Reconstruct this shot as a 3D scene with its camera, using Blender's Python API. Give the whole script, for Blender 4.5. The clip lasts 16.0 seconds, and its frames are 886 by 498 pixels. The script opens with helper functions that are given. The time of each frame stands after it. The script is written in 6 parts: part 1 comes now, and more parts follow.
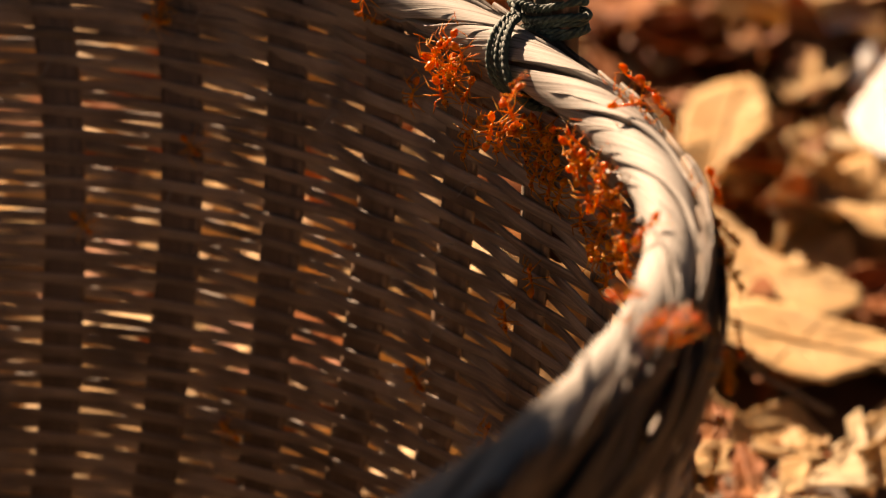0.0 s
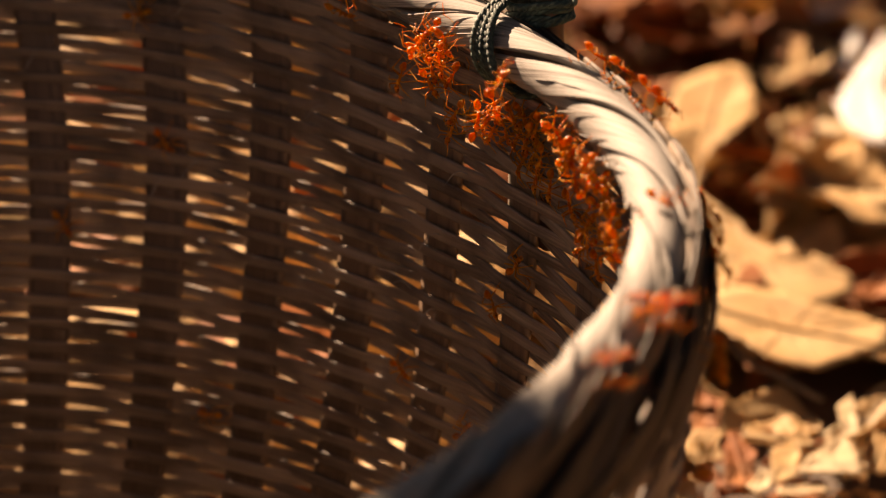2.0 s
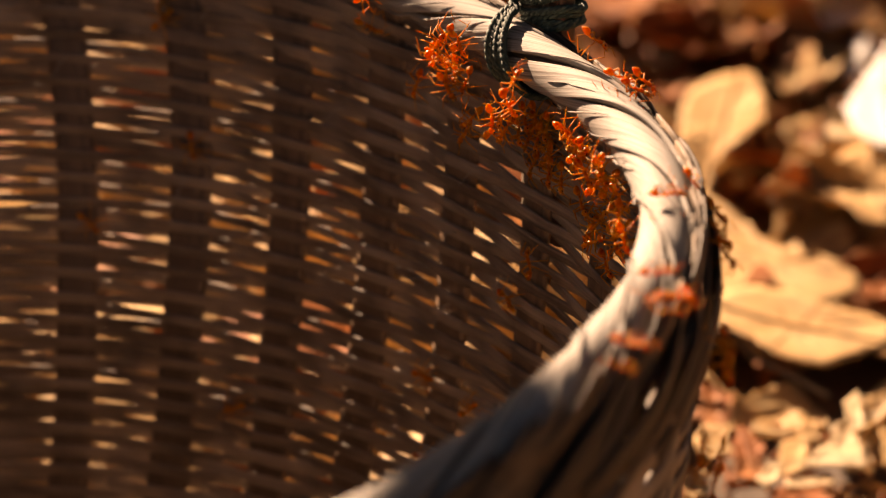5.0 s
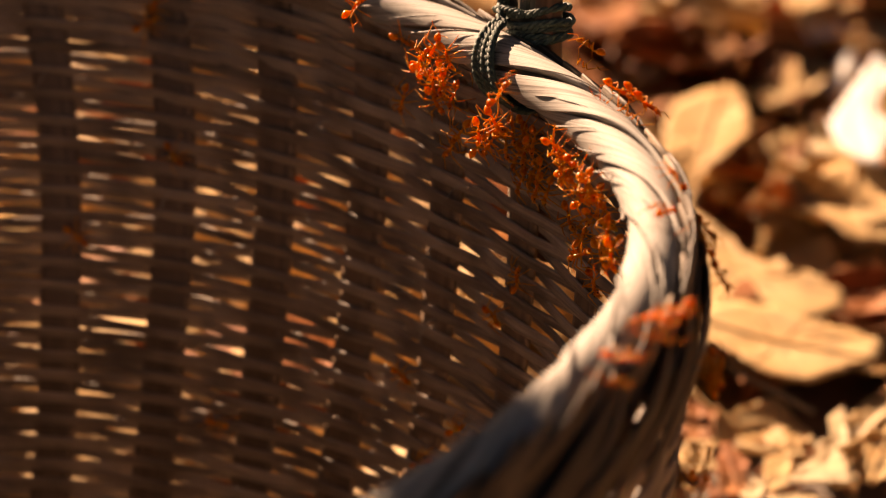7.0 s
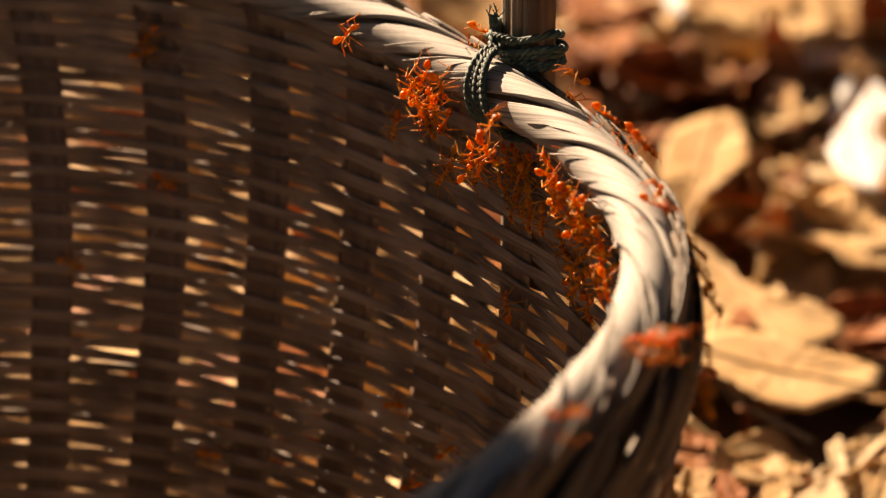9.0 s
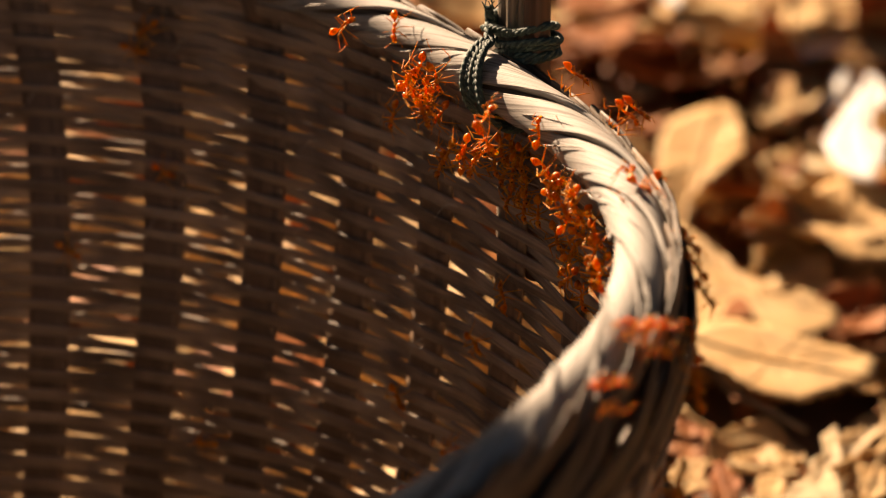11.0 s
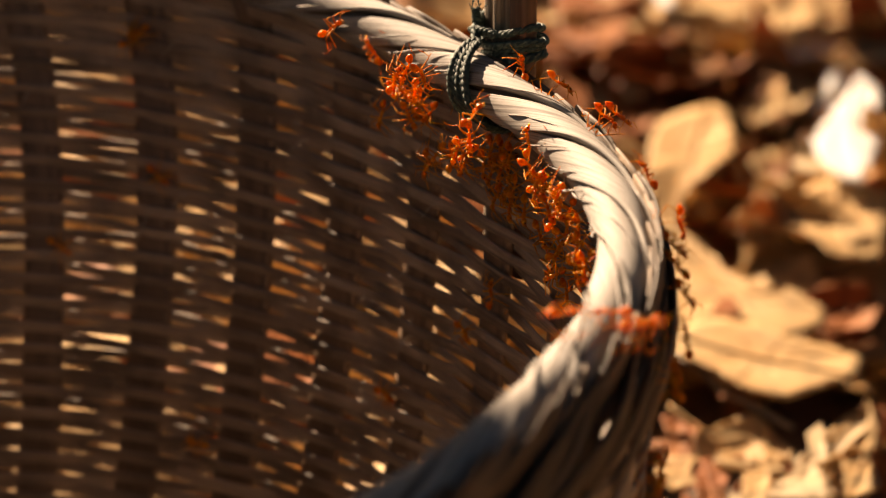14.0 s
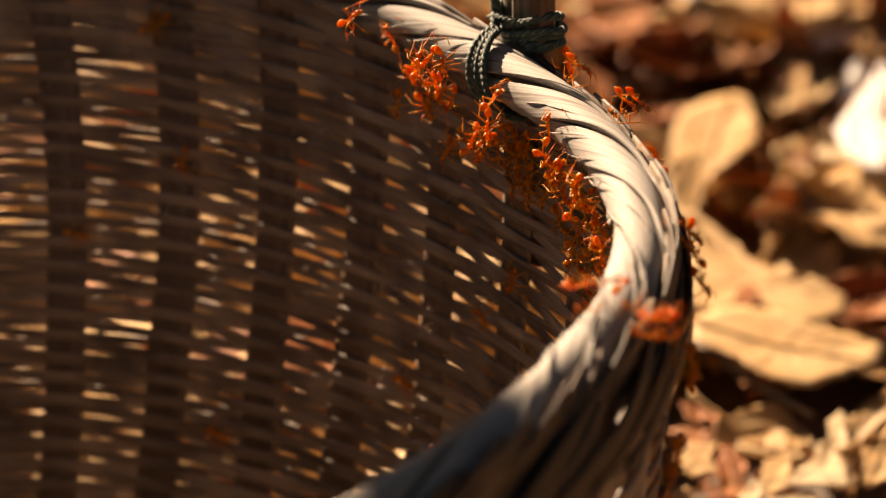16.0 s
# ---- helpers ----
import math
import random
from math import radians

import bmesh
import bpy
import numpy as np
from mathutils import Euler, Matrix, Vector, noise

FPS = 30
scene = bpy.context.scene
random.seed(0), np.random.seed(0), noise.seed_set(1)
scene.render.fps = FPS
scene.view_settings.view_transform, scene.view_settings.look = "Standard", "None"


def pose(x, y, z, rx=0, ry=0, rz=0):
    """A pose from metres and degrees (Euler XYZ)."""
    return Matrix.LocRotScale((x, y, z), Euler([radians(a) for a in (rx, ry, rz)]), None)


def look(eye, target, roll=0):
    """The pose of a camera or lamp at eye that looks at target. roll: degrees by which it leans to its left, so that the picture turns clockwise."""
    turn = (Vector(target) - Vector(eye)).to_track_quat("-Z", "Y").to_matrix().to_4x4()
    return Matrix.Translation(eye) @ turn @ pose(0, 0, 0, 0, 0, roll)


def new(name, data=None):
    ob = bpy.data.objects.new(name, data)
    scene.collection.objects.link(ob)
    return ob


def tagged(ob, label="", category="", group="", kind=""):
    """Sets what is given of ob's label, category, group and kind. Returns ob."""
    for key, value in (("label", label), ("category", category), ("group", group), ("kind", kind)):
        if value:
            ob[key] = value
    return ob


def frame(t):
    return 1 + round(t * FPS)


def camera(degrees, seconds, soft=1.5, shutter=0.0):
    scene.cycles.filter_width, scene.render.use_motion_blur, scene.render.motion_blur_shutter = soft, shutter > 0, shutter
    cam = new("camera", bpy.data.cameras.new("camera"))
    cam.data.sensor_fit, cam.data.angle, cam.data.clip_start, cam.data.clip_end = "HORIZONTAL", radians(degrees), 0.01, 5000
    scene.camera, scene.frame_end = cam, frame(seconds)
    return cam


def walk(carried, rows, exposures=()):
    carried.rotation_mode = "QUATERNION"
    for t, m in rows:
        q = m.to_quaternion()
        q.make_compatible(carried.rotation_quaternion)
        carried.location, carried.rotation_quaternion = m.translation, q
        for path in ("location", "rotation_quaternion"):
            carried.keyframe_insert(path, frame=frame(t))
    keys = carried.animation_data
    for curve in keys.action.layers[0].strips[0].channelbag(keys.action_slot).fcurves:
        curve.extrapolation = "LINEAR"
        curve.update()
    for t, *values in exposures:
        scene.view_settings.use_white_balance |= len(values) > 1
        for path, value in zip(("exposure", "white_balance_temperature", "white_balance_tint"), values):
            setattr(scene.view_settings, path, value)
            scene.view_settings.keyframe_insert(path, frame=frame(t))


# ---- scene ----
cam = camera(15.0, 16.0, soft=1.2, shutter=0.0)
cam.data.dof.use_dof = True
cam.data.dof.focus_distance = 0.745
cam.data.dof.aperture_fstop = 13.0
PATH = [
    (0, look((0.11851, -0.60909, 0.46175), (0.12583, 0.03075, 0.17793), 0.483)),
    (0.5, look((0.11842, -0.60754, 0.46001), (0.12547, 0.03236, 0.17632), 0.368)),
    (1, look((0.11766, -0.60934, 0.46052), (0.12610, 0.03045, 0.17663), 0.344)),
    (1.5, look((0.11875, -0.60468, 0.45940), (0.12757, 0.03450, 0.17415), 0.290)),
    (2, look((0.11887, -0.60545, 0.45887), (0.12859, 0.03394, 0.17411), -0.135)),
    (2.5, look((0.11885, -0.61335, 0.46247), (0.12733, 0.02647, 0.17865), -0.424)),
    (3, look((0.11884, -0.62167, 0.46430), (0.12517, 0.01864, 0.18152), -0.442)),
    (5.5, look((0.12004, -0.63069, 0.46614), (0.12537, 0.00982, 0.18380), -0.368)),
    (6, look((0.12016, -0.62634, 0.46341), (0.12984, 0.01340, 0.17942), -0.256)),
    (6.5, look((0.11786, -0.62686, 0.46462), (0.12756, 0.01356, 0.18218), -0.054)),
    (7, look((0.11748, -0.62734, 0.46481), (0.12788, 0.01424, 0.18504), 0.056)),
    (7.5, look((0.11822, -0.62730, 0.46516), (0.12898, 0.01529, 0.18776), 0.057)),
    (8, look((0.11893, -0.62407, 0.46418), (0.12932, 0.01920, 0.18834), 0.076)),
    (8.5, look((0.11918, -0.61945, 0.46251), (0.12919, 0.02397, 0.18699), -0.045)),
    (9, look((0.12041, -0.62117, 0.46288), (0.12980, 0.02256, 0.18806), -0.131)),
    (11.5, look((0.12157, -0.62529, 0.46489), (0.13070, 0.01711, 0.18699), 0.035)),
    (12, look((0.12139, -0.62576, 0.46482), (0.13074, 0.01626, 0.18602), 0.121)),
    (12.5, look((0.12114, -0.62745, 0.46589), (0.13053, 0.01487, 0.18779), 0.000)),
    (13, look((0.12162, -0.62857, 0.46692), (0.13142, 0.01357, 0.18841), 0.048)),
    (13.5, look((0.12270, -0.63138, 0.46625), (0.13290, 0.01145, 0.18937), 0.086)),
    (14, look((0.12470, -0.63557, 0.46863), (0.13354, 0.00739, 0.19198), 0.034)),
    (14.5, look((0.12712, -0.63605, 0.46774), (0.13539, 0.00682, 0.19087), -0.277)),
    (15, look((0.12655, -0.63576, 0.46702), (0.13179, 0.00702, 0.18988), -0.034)),
    (15.5, look((0.12659, -0.63780, 0.46817), (0.13004, 0.00458, 0.19009), -0.095)),
    (16, look((0.12753, -0.63978, 0.46972), (0.12978, 0.00241, 0.19117), -0.168)),
]
walk(cam, PATH, [(0, 1.91, 8850, 24), (3, 1.95, 9200, 27), (6, 2.03, 9650, 31), (7, 2.01, 9650, 31), (9, 1.96, 8600, 20), (16, 1.95, 8600, 20)])

# ---- light: late sun from behind the basket, a little to its left, under a clear sky ----
SUN_HEIGHT, SUN_TURN = radians(25), radians(-28)      # turn: clockwise from +y seen from above
to_sun = Vector((math.sin(SUN_TURN) * math.cos(SUN_HEIGHT), math.cos(SUN_TURN) * math.cos(SUN_HEIGHT), math.sin(SUN_HEIGHT)))
world = bpy.data.worlds.new("sky")
scene.world = world
world.use_nodes = True
sky = world.node_tree.nodes.new("ShaderNodeTexSky")
sky.sky_type, sky.sun_disc = "NISHITA", False
sky.sun_elevation, sky.sun_rotation = SUN_HEIGHT, SUN_TURN
world.node_tree.links.new(sky.outputs[0], world.node_tree.nodes["Background"].inputs["Color"])
world.node_tree.nodes["Background"].inputs["Strength"].default_value = 0.0100
sun_data = bpy.data.lights.new("sun", "SUN")
sun_data.energy, sun_data.angle, sun_data.color = 5.0, radians(0.53), (1.0, 0.85, 0.67)
sun = new("sun", sun_data)
sun.matrix_world = look(to_sun * 5, (0, 0, 0))


# ---- materials ----
def material(name, stops, scale=(1, 1, 1), coords="Object", noise_scale=60, detail=6, rough=(0.55, 0.8), bump=0.3,
             blotch=None, blotch_scale=8, island=0.0, random_shift=0.0, sub=0.0, sub_radius=(1, 0.3, 0.1), sub_scale=0.001, bump_far=0.001, cracks=0.0):
    """A procedural surface: a colour ramp over stretched noise, darker or paler blotches at a second scale, fine relief."""
    m = bpy.data.materials.new(name)
    m.use_nodes = True
    nt, n, l = m.node_tree, m.node_tree.nodes, m.node_tree.links
    b = n["Principled BSDF"]
    tc = n.new("ShaderNodeTexCoord")
    mp = n.new("ShaderNodeMapping")
    mp.inputs["Scale"].default_value = scale
    l.new(tc.outputs[coords], mp.inputs[0])
    tex = n.new("ShaderNodeTexNoise")
    tex.inputs["Scale"].default_value, tex.inputs["Detail"].default_value = noise_scale, detail
    l.new(mp.outputs[0], tex.inputs["Vector"])
    ramp = n.new("ShaderNodeValToRGB")
    el = ramp.color_ramp.elements
    while len(el) < len(stops):
        el.new(0.5)
    for e, (p, c) in zip(el, stops):
        e.position, e.color = p, (*c, 1)
    value = tex.outputs[0]
    if island or random_shift:
        src = n.new("ShaderNodeNewGeometry").outputs["Random Per Island"] if island else n.new("ShaderNodeObjectInfo").outputs["Random"]
        mr = n.new("ShaderNodeMapRange")
        k = island or random_shift
        mr.inputs["To Min"].default_value, mr.inputs["To Max"].default_value = -k, k
        l.new(src, mr.inputs["Value"])
        add = n.new("ShaderNodeMath")
        l.new(value, add.inputs[0]), l.new(mr.outputs[0], add.inputs[1])
        value = add.outputs[0]
    l.new(value, ramp.inputs[0])
    colour = ramp.outputs[0]
    if blotch:
        t2 = n.new("ShaderNodeTexNoise")
        t2.inputs["Scale"].default_value, t2.inputs["Detail"].default_value = blotch_scale, 4
        l.new(tc.outputs["Object"], t2.inputs["Vector"])
        r2 = n.new("ShaderNodeValToRGB")
        r2.color_ramp.elements[0].position, r2.color_ramp.elements[1].position = 0.42, 0.66
        l.new(t2.outputs[0], r2.inputs[0])
        mix = n.new("ShaderNodeMix")
        mix.data_type = "RGBA"
        l.new(r2.outputs[0], mix.inputs["Factor"])
        l.new(colour, mix.inputs[6])
        mix.inputs[7].default_value = (*blotch, 1)
        fac = n.new("ShaderNodeMath")
        fac.operation = "MULTIPLY"
        fac.inputs[1].default_value = 0.7
        l.new(r2.outputs[0], fac.inputs[0]), l.new(fac.outputs[0], mix.inputs["Factor"])
        colour = mix.outputs[2]
    if cracks:
        # thin dark splits that run along the strip
        mc = n.new("ShaderNodeMapping")
        mc.inputs["Scale"].default_value = (5, 420, 1)
        mc.inputs["Location"].default_value = (3.1, 7.7, 0)
        l.new(tc.outputs["UV"], mc.inputs[0])
        tk = n.new("ShaderNodeTexNoise")
        tk.inputs["Scale"].default_value, tk.inputs["Detail"].default_value = 1.0, 1.0
        l.new(mc.outputs[0], tk.inputs["Vector"])
        off = n.new("ShaderNodeMath")
        off.operation = "SUBTRACT"
        off.inputs[1].default_value = 0.5
        l.new(tk.outputs[0], off.inputs[0])
        ab = n.new("ShaderNodeMath")
        ab.operation = "ABSOLUTE"
        l.new(off.outputs[0], ab.inputs[0])
        line = n.new("ShaderNodeMapRange")
        line.inputs["From Min"].default_value, line.inputs["From Max"].default_value = 0.0, 0.022
        line.inputs["To Min"].default_value, line.inputs["To Max"].default_value = cracks, 0.0
        l.new(ab.outputs[0], line.inputs["Value"])
        mk = n.new("ShaderNodeMix")
        mk.data_type = "RGBA"
        l.new(line.outputs[0], mk.inputs["Factor"]), l.new(colour, mk.inputs[6])
        mk.inputs[7].default_value = (0.04, 0.025, 0.015, 1)
        colour = mk.outputs[2]
    l.new(colour, b.inputs["Base Color"])
    rr = n.new("ShaderNodeMapRange")
    rr.inputs["To Min"].default_value, rr.inputs["To Max"].default_value = rough
    l.new(tex.outputs[0], rr.inputs["Value"]), l.new(rr.outputs[0], b.inputs["Roughness"])
    if bump:
        bp = n.new("ShaderNodeBump")
        bp.inputs["Strength"].default_value, bp.inputs["Distance"].default_value = bump, bump_far
        l.new(tex.outputs[0], bp.inputs["Height"]), l.new(bp.outputs[0], b.inputs["Normal"])
    if sub:
        b.inputs["Subsurface Weight"].default_value = sub
        b.inputs["Subsurface Radius"].default_value = sub_radius
        b.inputs["Subsurface Scale"].default_value = sub_scale
    return m


M_RIM = material("weathered_palm_strip", [(0.30, (0.085, 0.07, 0.06)), (0.42, (0.215, 0.192, 0.172)), (0.51, (0.315, 0.293, 0.27)), (0.66, (0.40, 0.38, 0.358))],
                 scale=(34, 3600, 1), coords="UV", noise_scale=1.0, rough=(0.6, 0.9), bump=0.3, bump_far=0.0003, blotch=(0.27, 0.24, 0.213), blotch_scale=45, random_shift=0.03, cracks=0.7)
M_RIM.node_tree.nodes["Principled BSDF"].inputs["Specular IOR Level"].default_value = 0.25
M_BORDER = material("brown_palm_strip", [(0.25, (0.025, 0.015, 0.009)), (0.45, (0.075, 0.046, 0.027)), (0.75, (0.15, 0.10, 0.062))],
                    scale=(25, 1500, 1), coords="UV", noise_scale=1.0, rough=(0.55, 0.85), bump=0.6, bump_far=0.0006, blotch=(0.06, 0.036, 0.02), blotch_scale=40, random_shift=0.22)
M_WEFT = material("dark_bamboo_weft", [(0.2, (0.085, 0.060, 0.044)), (0.45, (0.265, 0.192, 0.143)), (0.7, (0.395, 0.30, 0.235)), (0.9, (0.50, 0.41, 0.335))],
                  scale=(18, 1700, 1), coords="UV", noise_scale=1.0, rough=(0.45, 0.7), bump=0.4, bump_far=0.0004, blotch=(0.055, 0.034, 0.023), blotch_scale=55, random_shift=0.13)
M_STAKE = material("bamboo_stake", [(0.25, (0.055, 0.032, 0.020)), (0.5, (0.14, 0.085, 0.054)), (0.8, (0.22, 0.14, 0.09))],
                   scale=(18, 900, 1), coords="UV", noise_scale=1.0, rough=(0.4, 0.6), bump=0.3, bump_far=0.0004, random_shift=0.08)
M_LATH = material("grey_bamboo_lath", [(0.3, (0.06, 0.042, 0.028)), (0.48, (0.22, 0.17, 0.125)), (0.72, (0.34, 0.28, 0.22))],
                  scale=(12, 900, 1), coords="UV", noise_scale=1.0, rough=(0.45, 0.7), bump=0.5, bump_far=0.0006, random_shift=0.06)
# red-brown copy of the lath: the handle's shaded right side put into colour
M_LATH_SHADE = material("shaded_bamboo_lath", [(0.25, (0.035, 0.014, 0.008)), (0.5, (0.095, 0.042, 0.022)), (0.8, (0.17, 0.085, 0.046))],
                        scale=(12, 500, 1), coords="UV", noise_scale=1.0, rough=(0.45, 0.7), bump=0.3, bump_far=0.0005)
M_CORD = material("dark_green_cord", [(0.3, (0.010, 0.022, 0.019)), (0.55, (0.032, 0.06, 0.049)), (0.8, (0.11, 0.155, 0.13))],
                  scale=(1, 1, 1), noise_scale=900, rough=(0.6, 0.85), bump=0.5, bump_far=0.0004, random_shift=0.04)
M_SOIL = material("dry_soil", [(0.3, (0.04, 0.024, 0.014)), (0.55, (0.10, 0.062, 0.035)), (0.8, (0.17, 0.115, 0.065))], noise_scale=40, rough=(0.8, 0.95), bump=0.8,
                  bump_far=0.004, blotch=(0.07, 0.04, 0.022), blotch_scale=6)
M_BARK = material("grey_brown_bark", [(0.3, (0.07, 0.05, 0.035)), (0.6, (0.16, 0.12, 0.09)), (0.85, (0.26, 0.21, 0.16))], scale=(1, 1, 0.2), noise_scale=120, rough=(0.75, 0.95), bump=0.8,
                  bump_far=0.003, blotch=(0.10, 0.09, 0.07), blotch_scale=12)


# ---- mesh helpers ----
def grid_mesh(name, rows, close_u=False, close_v=True, caps=True, uv=(1.0, 1.0)):
    """A mesh from an array of points [along, around, 3]; u runs along, v around; UV in metres times uv."""
    n, m = rows.shape[:2]
    a, b = np.meshgrid(np.arange(n if close_u else n - 1), np.arange(m if close_v else m - 1), indexing="ij")
    a, b = a.ravel(), b.ravel()
    c, d = (a + 1) % n, (b + 1) % m
    faces = np.stack([a * m + b, c * m + b, c * m + d, a * m + d], 1)
    data = bpy.data.meshes.new(name)
    lists = faces.tolist()
    if caps and close_v and not close_u:
        lists += [list(range(m)), list(range((n - 1) * m, n * m))[::-1]]
    data.from_pydata(rows.reshape(-1, 3).tolist(), [], lists)
    long = np.r_[0, np.cumsum(np.linalg.norm(np.diff(rows[:, 0], axis=0), axis=1))]
    long = np.r_[long, long[-1] + (long[1] if n > 1 else 0)]
    wide = np.r_[0, np.cumsum(np.linalg.norm(np.diff(rows[n // 2], axis=0), axis=1))]
    wide = np.r_[wide, wide[-1] + (wide[1] if m > 1 else 0)]
    layer = data.uv_layers.new(name="UVMap")
    uvs = np.stack([np.stack([long[a], wide[b]], 1), np.stack([long[a + 1], wide[b]], 1), np.stack([long[a + 1], wide[b + 1]], 1), np.stack([long[a], wide[b + 1]], 1)], 1) * uv
    flat = np.zeros((len(data.loops), 2))
    flat[: len(faces) * 4] = uvs.reshape(-1, 2)
    layer.data.foreach_set("uv", flat.ravel())
    data.polygons.foreach_set("use_smooth", [True] * len(faces) + [False] * (len(lists) - len(faces)))
    data.update()
    return data


def tube(name, points, radius, sides=8, flat=1.0, uv=(1.0, 1.0), close=False):
    """A mesh swept round a line of points; radius may vary along it."""
    p = np.asarray(points, float)
    t = np.gradient(p, axis=0)
    if close:
        t = np.roll(p, -1, 0) - np.roll(p, 1, 0)
    t /= np.linalg.norm(t, axis=1)[:, None] + 1e-12
    up = np.array([0.0, 0.0, 1.0]) if abs(t[:, 2]).mean() < 0.8 else np.array([1.0, 0.0, 0.0])
    s = np.cross(t, up)
    s /= np.linalg.norm(s, axis=1)[:, None] + 1e-12
    w = np.cross(s, t)
    r = np.broadcast_to(np.asarray(radius, float), (len(p),))
    a = np.linspace(0, 2 * np.pi, sides, endpoint=False)
    rows = p[:, None] + r[:, None, None] * (np.cos(a)[None, :, None] * s[:, None] + flat * np.sin(a)[None, :, None] * w[:, None])
    return grid_mesh(name, rows, close_u=close, uv=uv)


def thing(name, label, category, group="", kind="", at=(0, 0, 0)):
    ob = new(name)
    ob.location = at
    return tagged(ob, label, category, group, kind)


def piece(name, data, mat, parent, label="", kind=""):
    """A part of a thing."""
    ob = new(name, data)
    if not data.materials:
        data.materials.append(mat)
    ob.parent = parent
    return tagged(ob, label, "", "", kind)


def joined(name, datas, mat):
    """One mesh from several, with their UVs."""
    verts, faces, uvs, k = [], [], [], 0
    for d in datas:
        co = np.empty(len(d.vertices) * 3)
        d.vertices.foreach_get("co", co)
        verts.append(co.reshape(-1, 3))
        faces += [[v + k for v in p.vertices] for p in d.polygons]
        u = np.empty(len(d.loops) * 2)
        d.uv_layers[0].data.foreach_get("uv", u)
        uvs.append(u)
        k += len(d.vertices)
        bpy.data.meshes.remove(d)
    out = bpy.data.meshes.new(name)
    out.from_pydata(np.concatenate(verts).tolist(), [], faces)
    out.uv_layers.new(name="UVMap").data.foreach_set("uv", np.concatenate(uvs))
    out.polygons.foreach_set("use_smooth", [True] * len(faces))
    out.materials.append(mat)
    return out


rng = np.random.default_rng(7)


def wander(n, count, rough=1.0):
    """Smooth closed random wave of n samples from the first count harmonics, about unit size."""
    a = np.linspace(0, 2 * np.pi, n, endpoint=False)
    out = np.zeros(n)
    for k in range(1, count + 1):
        out += rng.normal() / k ** (0.5 * rough) * np.cos(k * a + rng.uniform(0, 6.28))
    return out / (out.std() + 1e-9)


# ---- the basket's form ----
RIM_Z, RIM_R, ROPE = 0.200, 0.1703, 0.0058
STAKES = 36
WEFTS, WEFT_PITCH = 67, 0.00287


def rim_radius(a):
    """The uneven, hand-bent hoop of the rim."""
    return (RIM_R + 0.00466 + 0.00112 * np.cos(a) + 0.00178 * np.sin(a) - 0.00594 * np.cos(2 * a) - 0.00055 * np.sin(2 * a)
            - 0.00738 * np.cos(3 * a) - 0.00419 * np.sin(3 * a) + 0.00726 * np.cos(4 * a) + 0.00142 * np.sin(4 * a))


def wall_radius(a, z):
    """The wall swells under the rim, then draws in towards the bottom."""
    down = RIM_Z - z
    top = np.clip((z - 0.10) / 0.09, 0, 1)
    return (RIM_R + 0.003) * (1 - top) + rim_radius(a) * top - 0.001 + 0.0085 * (1 - np.exp(-down / 0.006)) - 0.08 * down - 0.5 * down ** 2


def polar(r, a, z):
    return np.stack(np.broadcast_arrays(r * np.cos(a), r * np.sin(a), z), -1)


# ---- ground ----
def ground():
    n = 90
    s = np.linspace(-1, 1, n)
    s = np.sign(s) * abs(s) ** 4 * 400
    x, y = np.meshgrid(s, s, indexing="ij")
    z = np.zeros_like(x)
    for i in range(n):
        for j in range(n):
            z[i, j] = 0.008 * noise.noise((x[i, j] * 6, y[i, j] * 6, 0.3)) - 0.008 if abs(x[i, j]) < 3 and abs(y[i, j]) < 3 else -0.008
    data = grid_mesh("ground", np.stack([x, y, z], -1), close_v=False, caps=False)
    data.materials.append(M_SOIL)
    tagged(new("ground", data), "dry brown soil under fallen leaves", "ground", kind="structure")


def leaf_rows(length, width, curl, bend, ripple, seed, nu=12, nv=7, thick=0.0004, point=1.6):
    """A dry leaf lying along +x, with its midrib, rolled sides and a bent tip: rows round its section."""
    r = np.random.default_rng(seed)
    ph = r.uniform(0, 6.28, 4)
    u = np.linspace(0, 1, nu)
    v = np.linspace(-1, 1, nv)
    half = width / 2 * np.clip(np.sin(np.pi * u ** 0.8) ** (1 / point), 0.05, 1) * (1 + 0.08 * np.sin(9 * u + ph[0]))
    out = []
    for side in (0, 1):
        x = length * (u[:, None] - 0.5) + 0 * v[None]
        y = half[:, None] * v[None] * (1 - 0.15 * abs(curl) * v[None] ** 2)
        z = curl * half[:, None] * v[None] ** 2 + bend * length * (u[:, None] - 0.5) ** 2 + ripple * np.sin(7 * u[:, None] + ph[1] + 2 * v[None]) * (0.3 + abs(v[None]))
        z = z + ripple * (0.8 * np.sin(13 * u[:, None] + ph[2] + 3 * v[None]) * np.sin(4 * v[None] + ph[3]) + 0.5 * np.sin(23 * u[:, None] + ph[3]) * np.sin(8 * v[None] + ph[0]))
        z = z - 0.15 * half[:, None] * np.exp(-((v[None] / 0.15) ** 2)) * 0.5 - side * thick
        g = np.stack([x, y, z], -1)
        out.append(g if side == 0 else g[:, ::-1])
    return np.concatenate(out, 1)


# ---- the basket ----
def strip_section(width, thick, n=8):
    """The rounded section of a split strip: (across, out) offsets."""
    a = np.linspace(0, 2 * np.pi, n, endpoint=False) + np.pi / n
    c, s = np.cos(a), np.sin(a)
    return np.stack([width / 2 * np.sign(c) * abs(c) ** 0.45, thick / 2 * np.sign(s) * abs(s) ** 0.6], 1)


def stake_angle(k):
    """Where the k-th stake stands round the wall; the maker set a few of them a little wide."""
    return radians(10.0 * k + 0.2 + 1.2 * math.exp(-(((10 * k - 36) / 17) ** 2)))


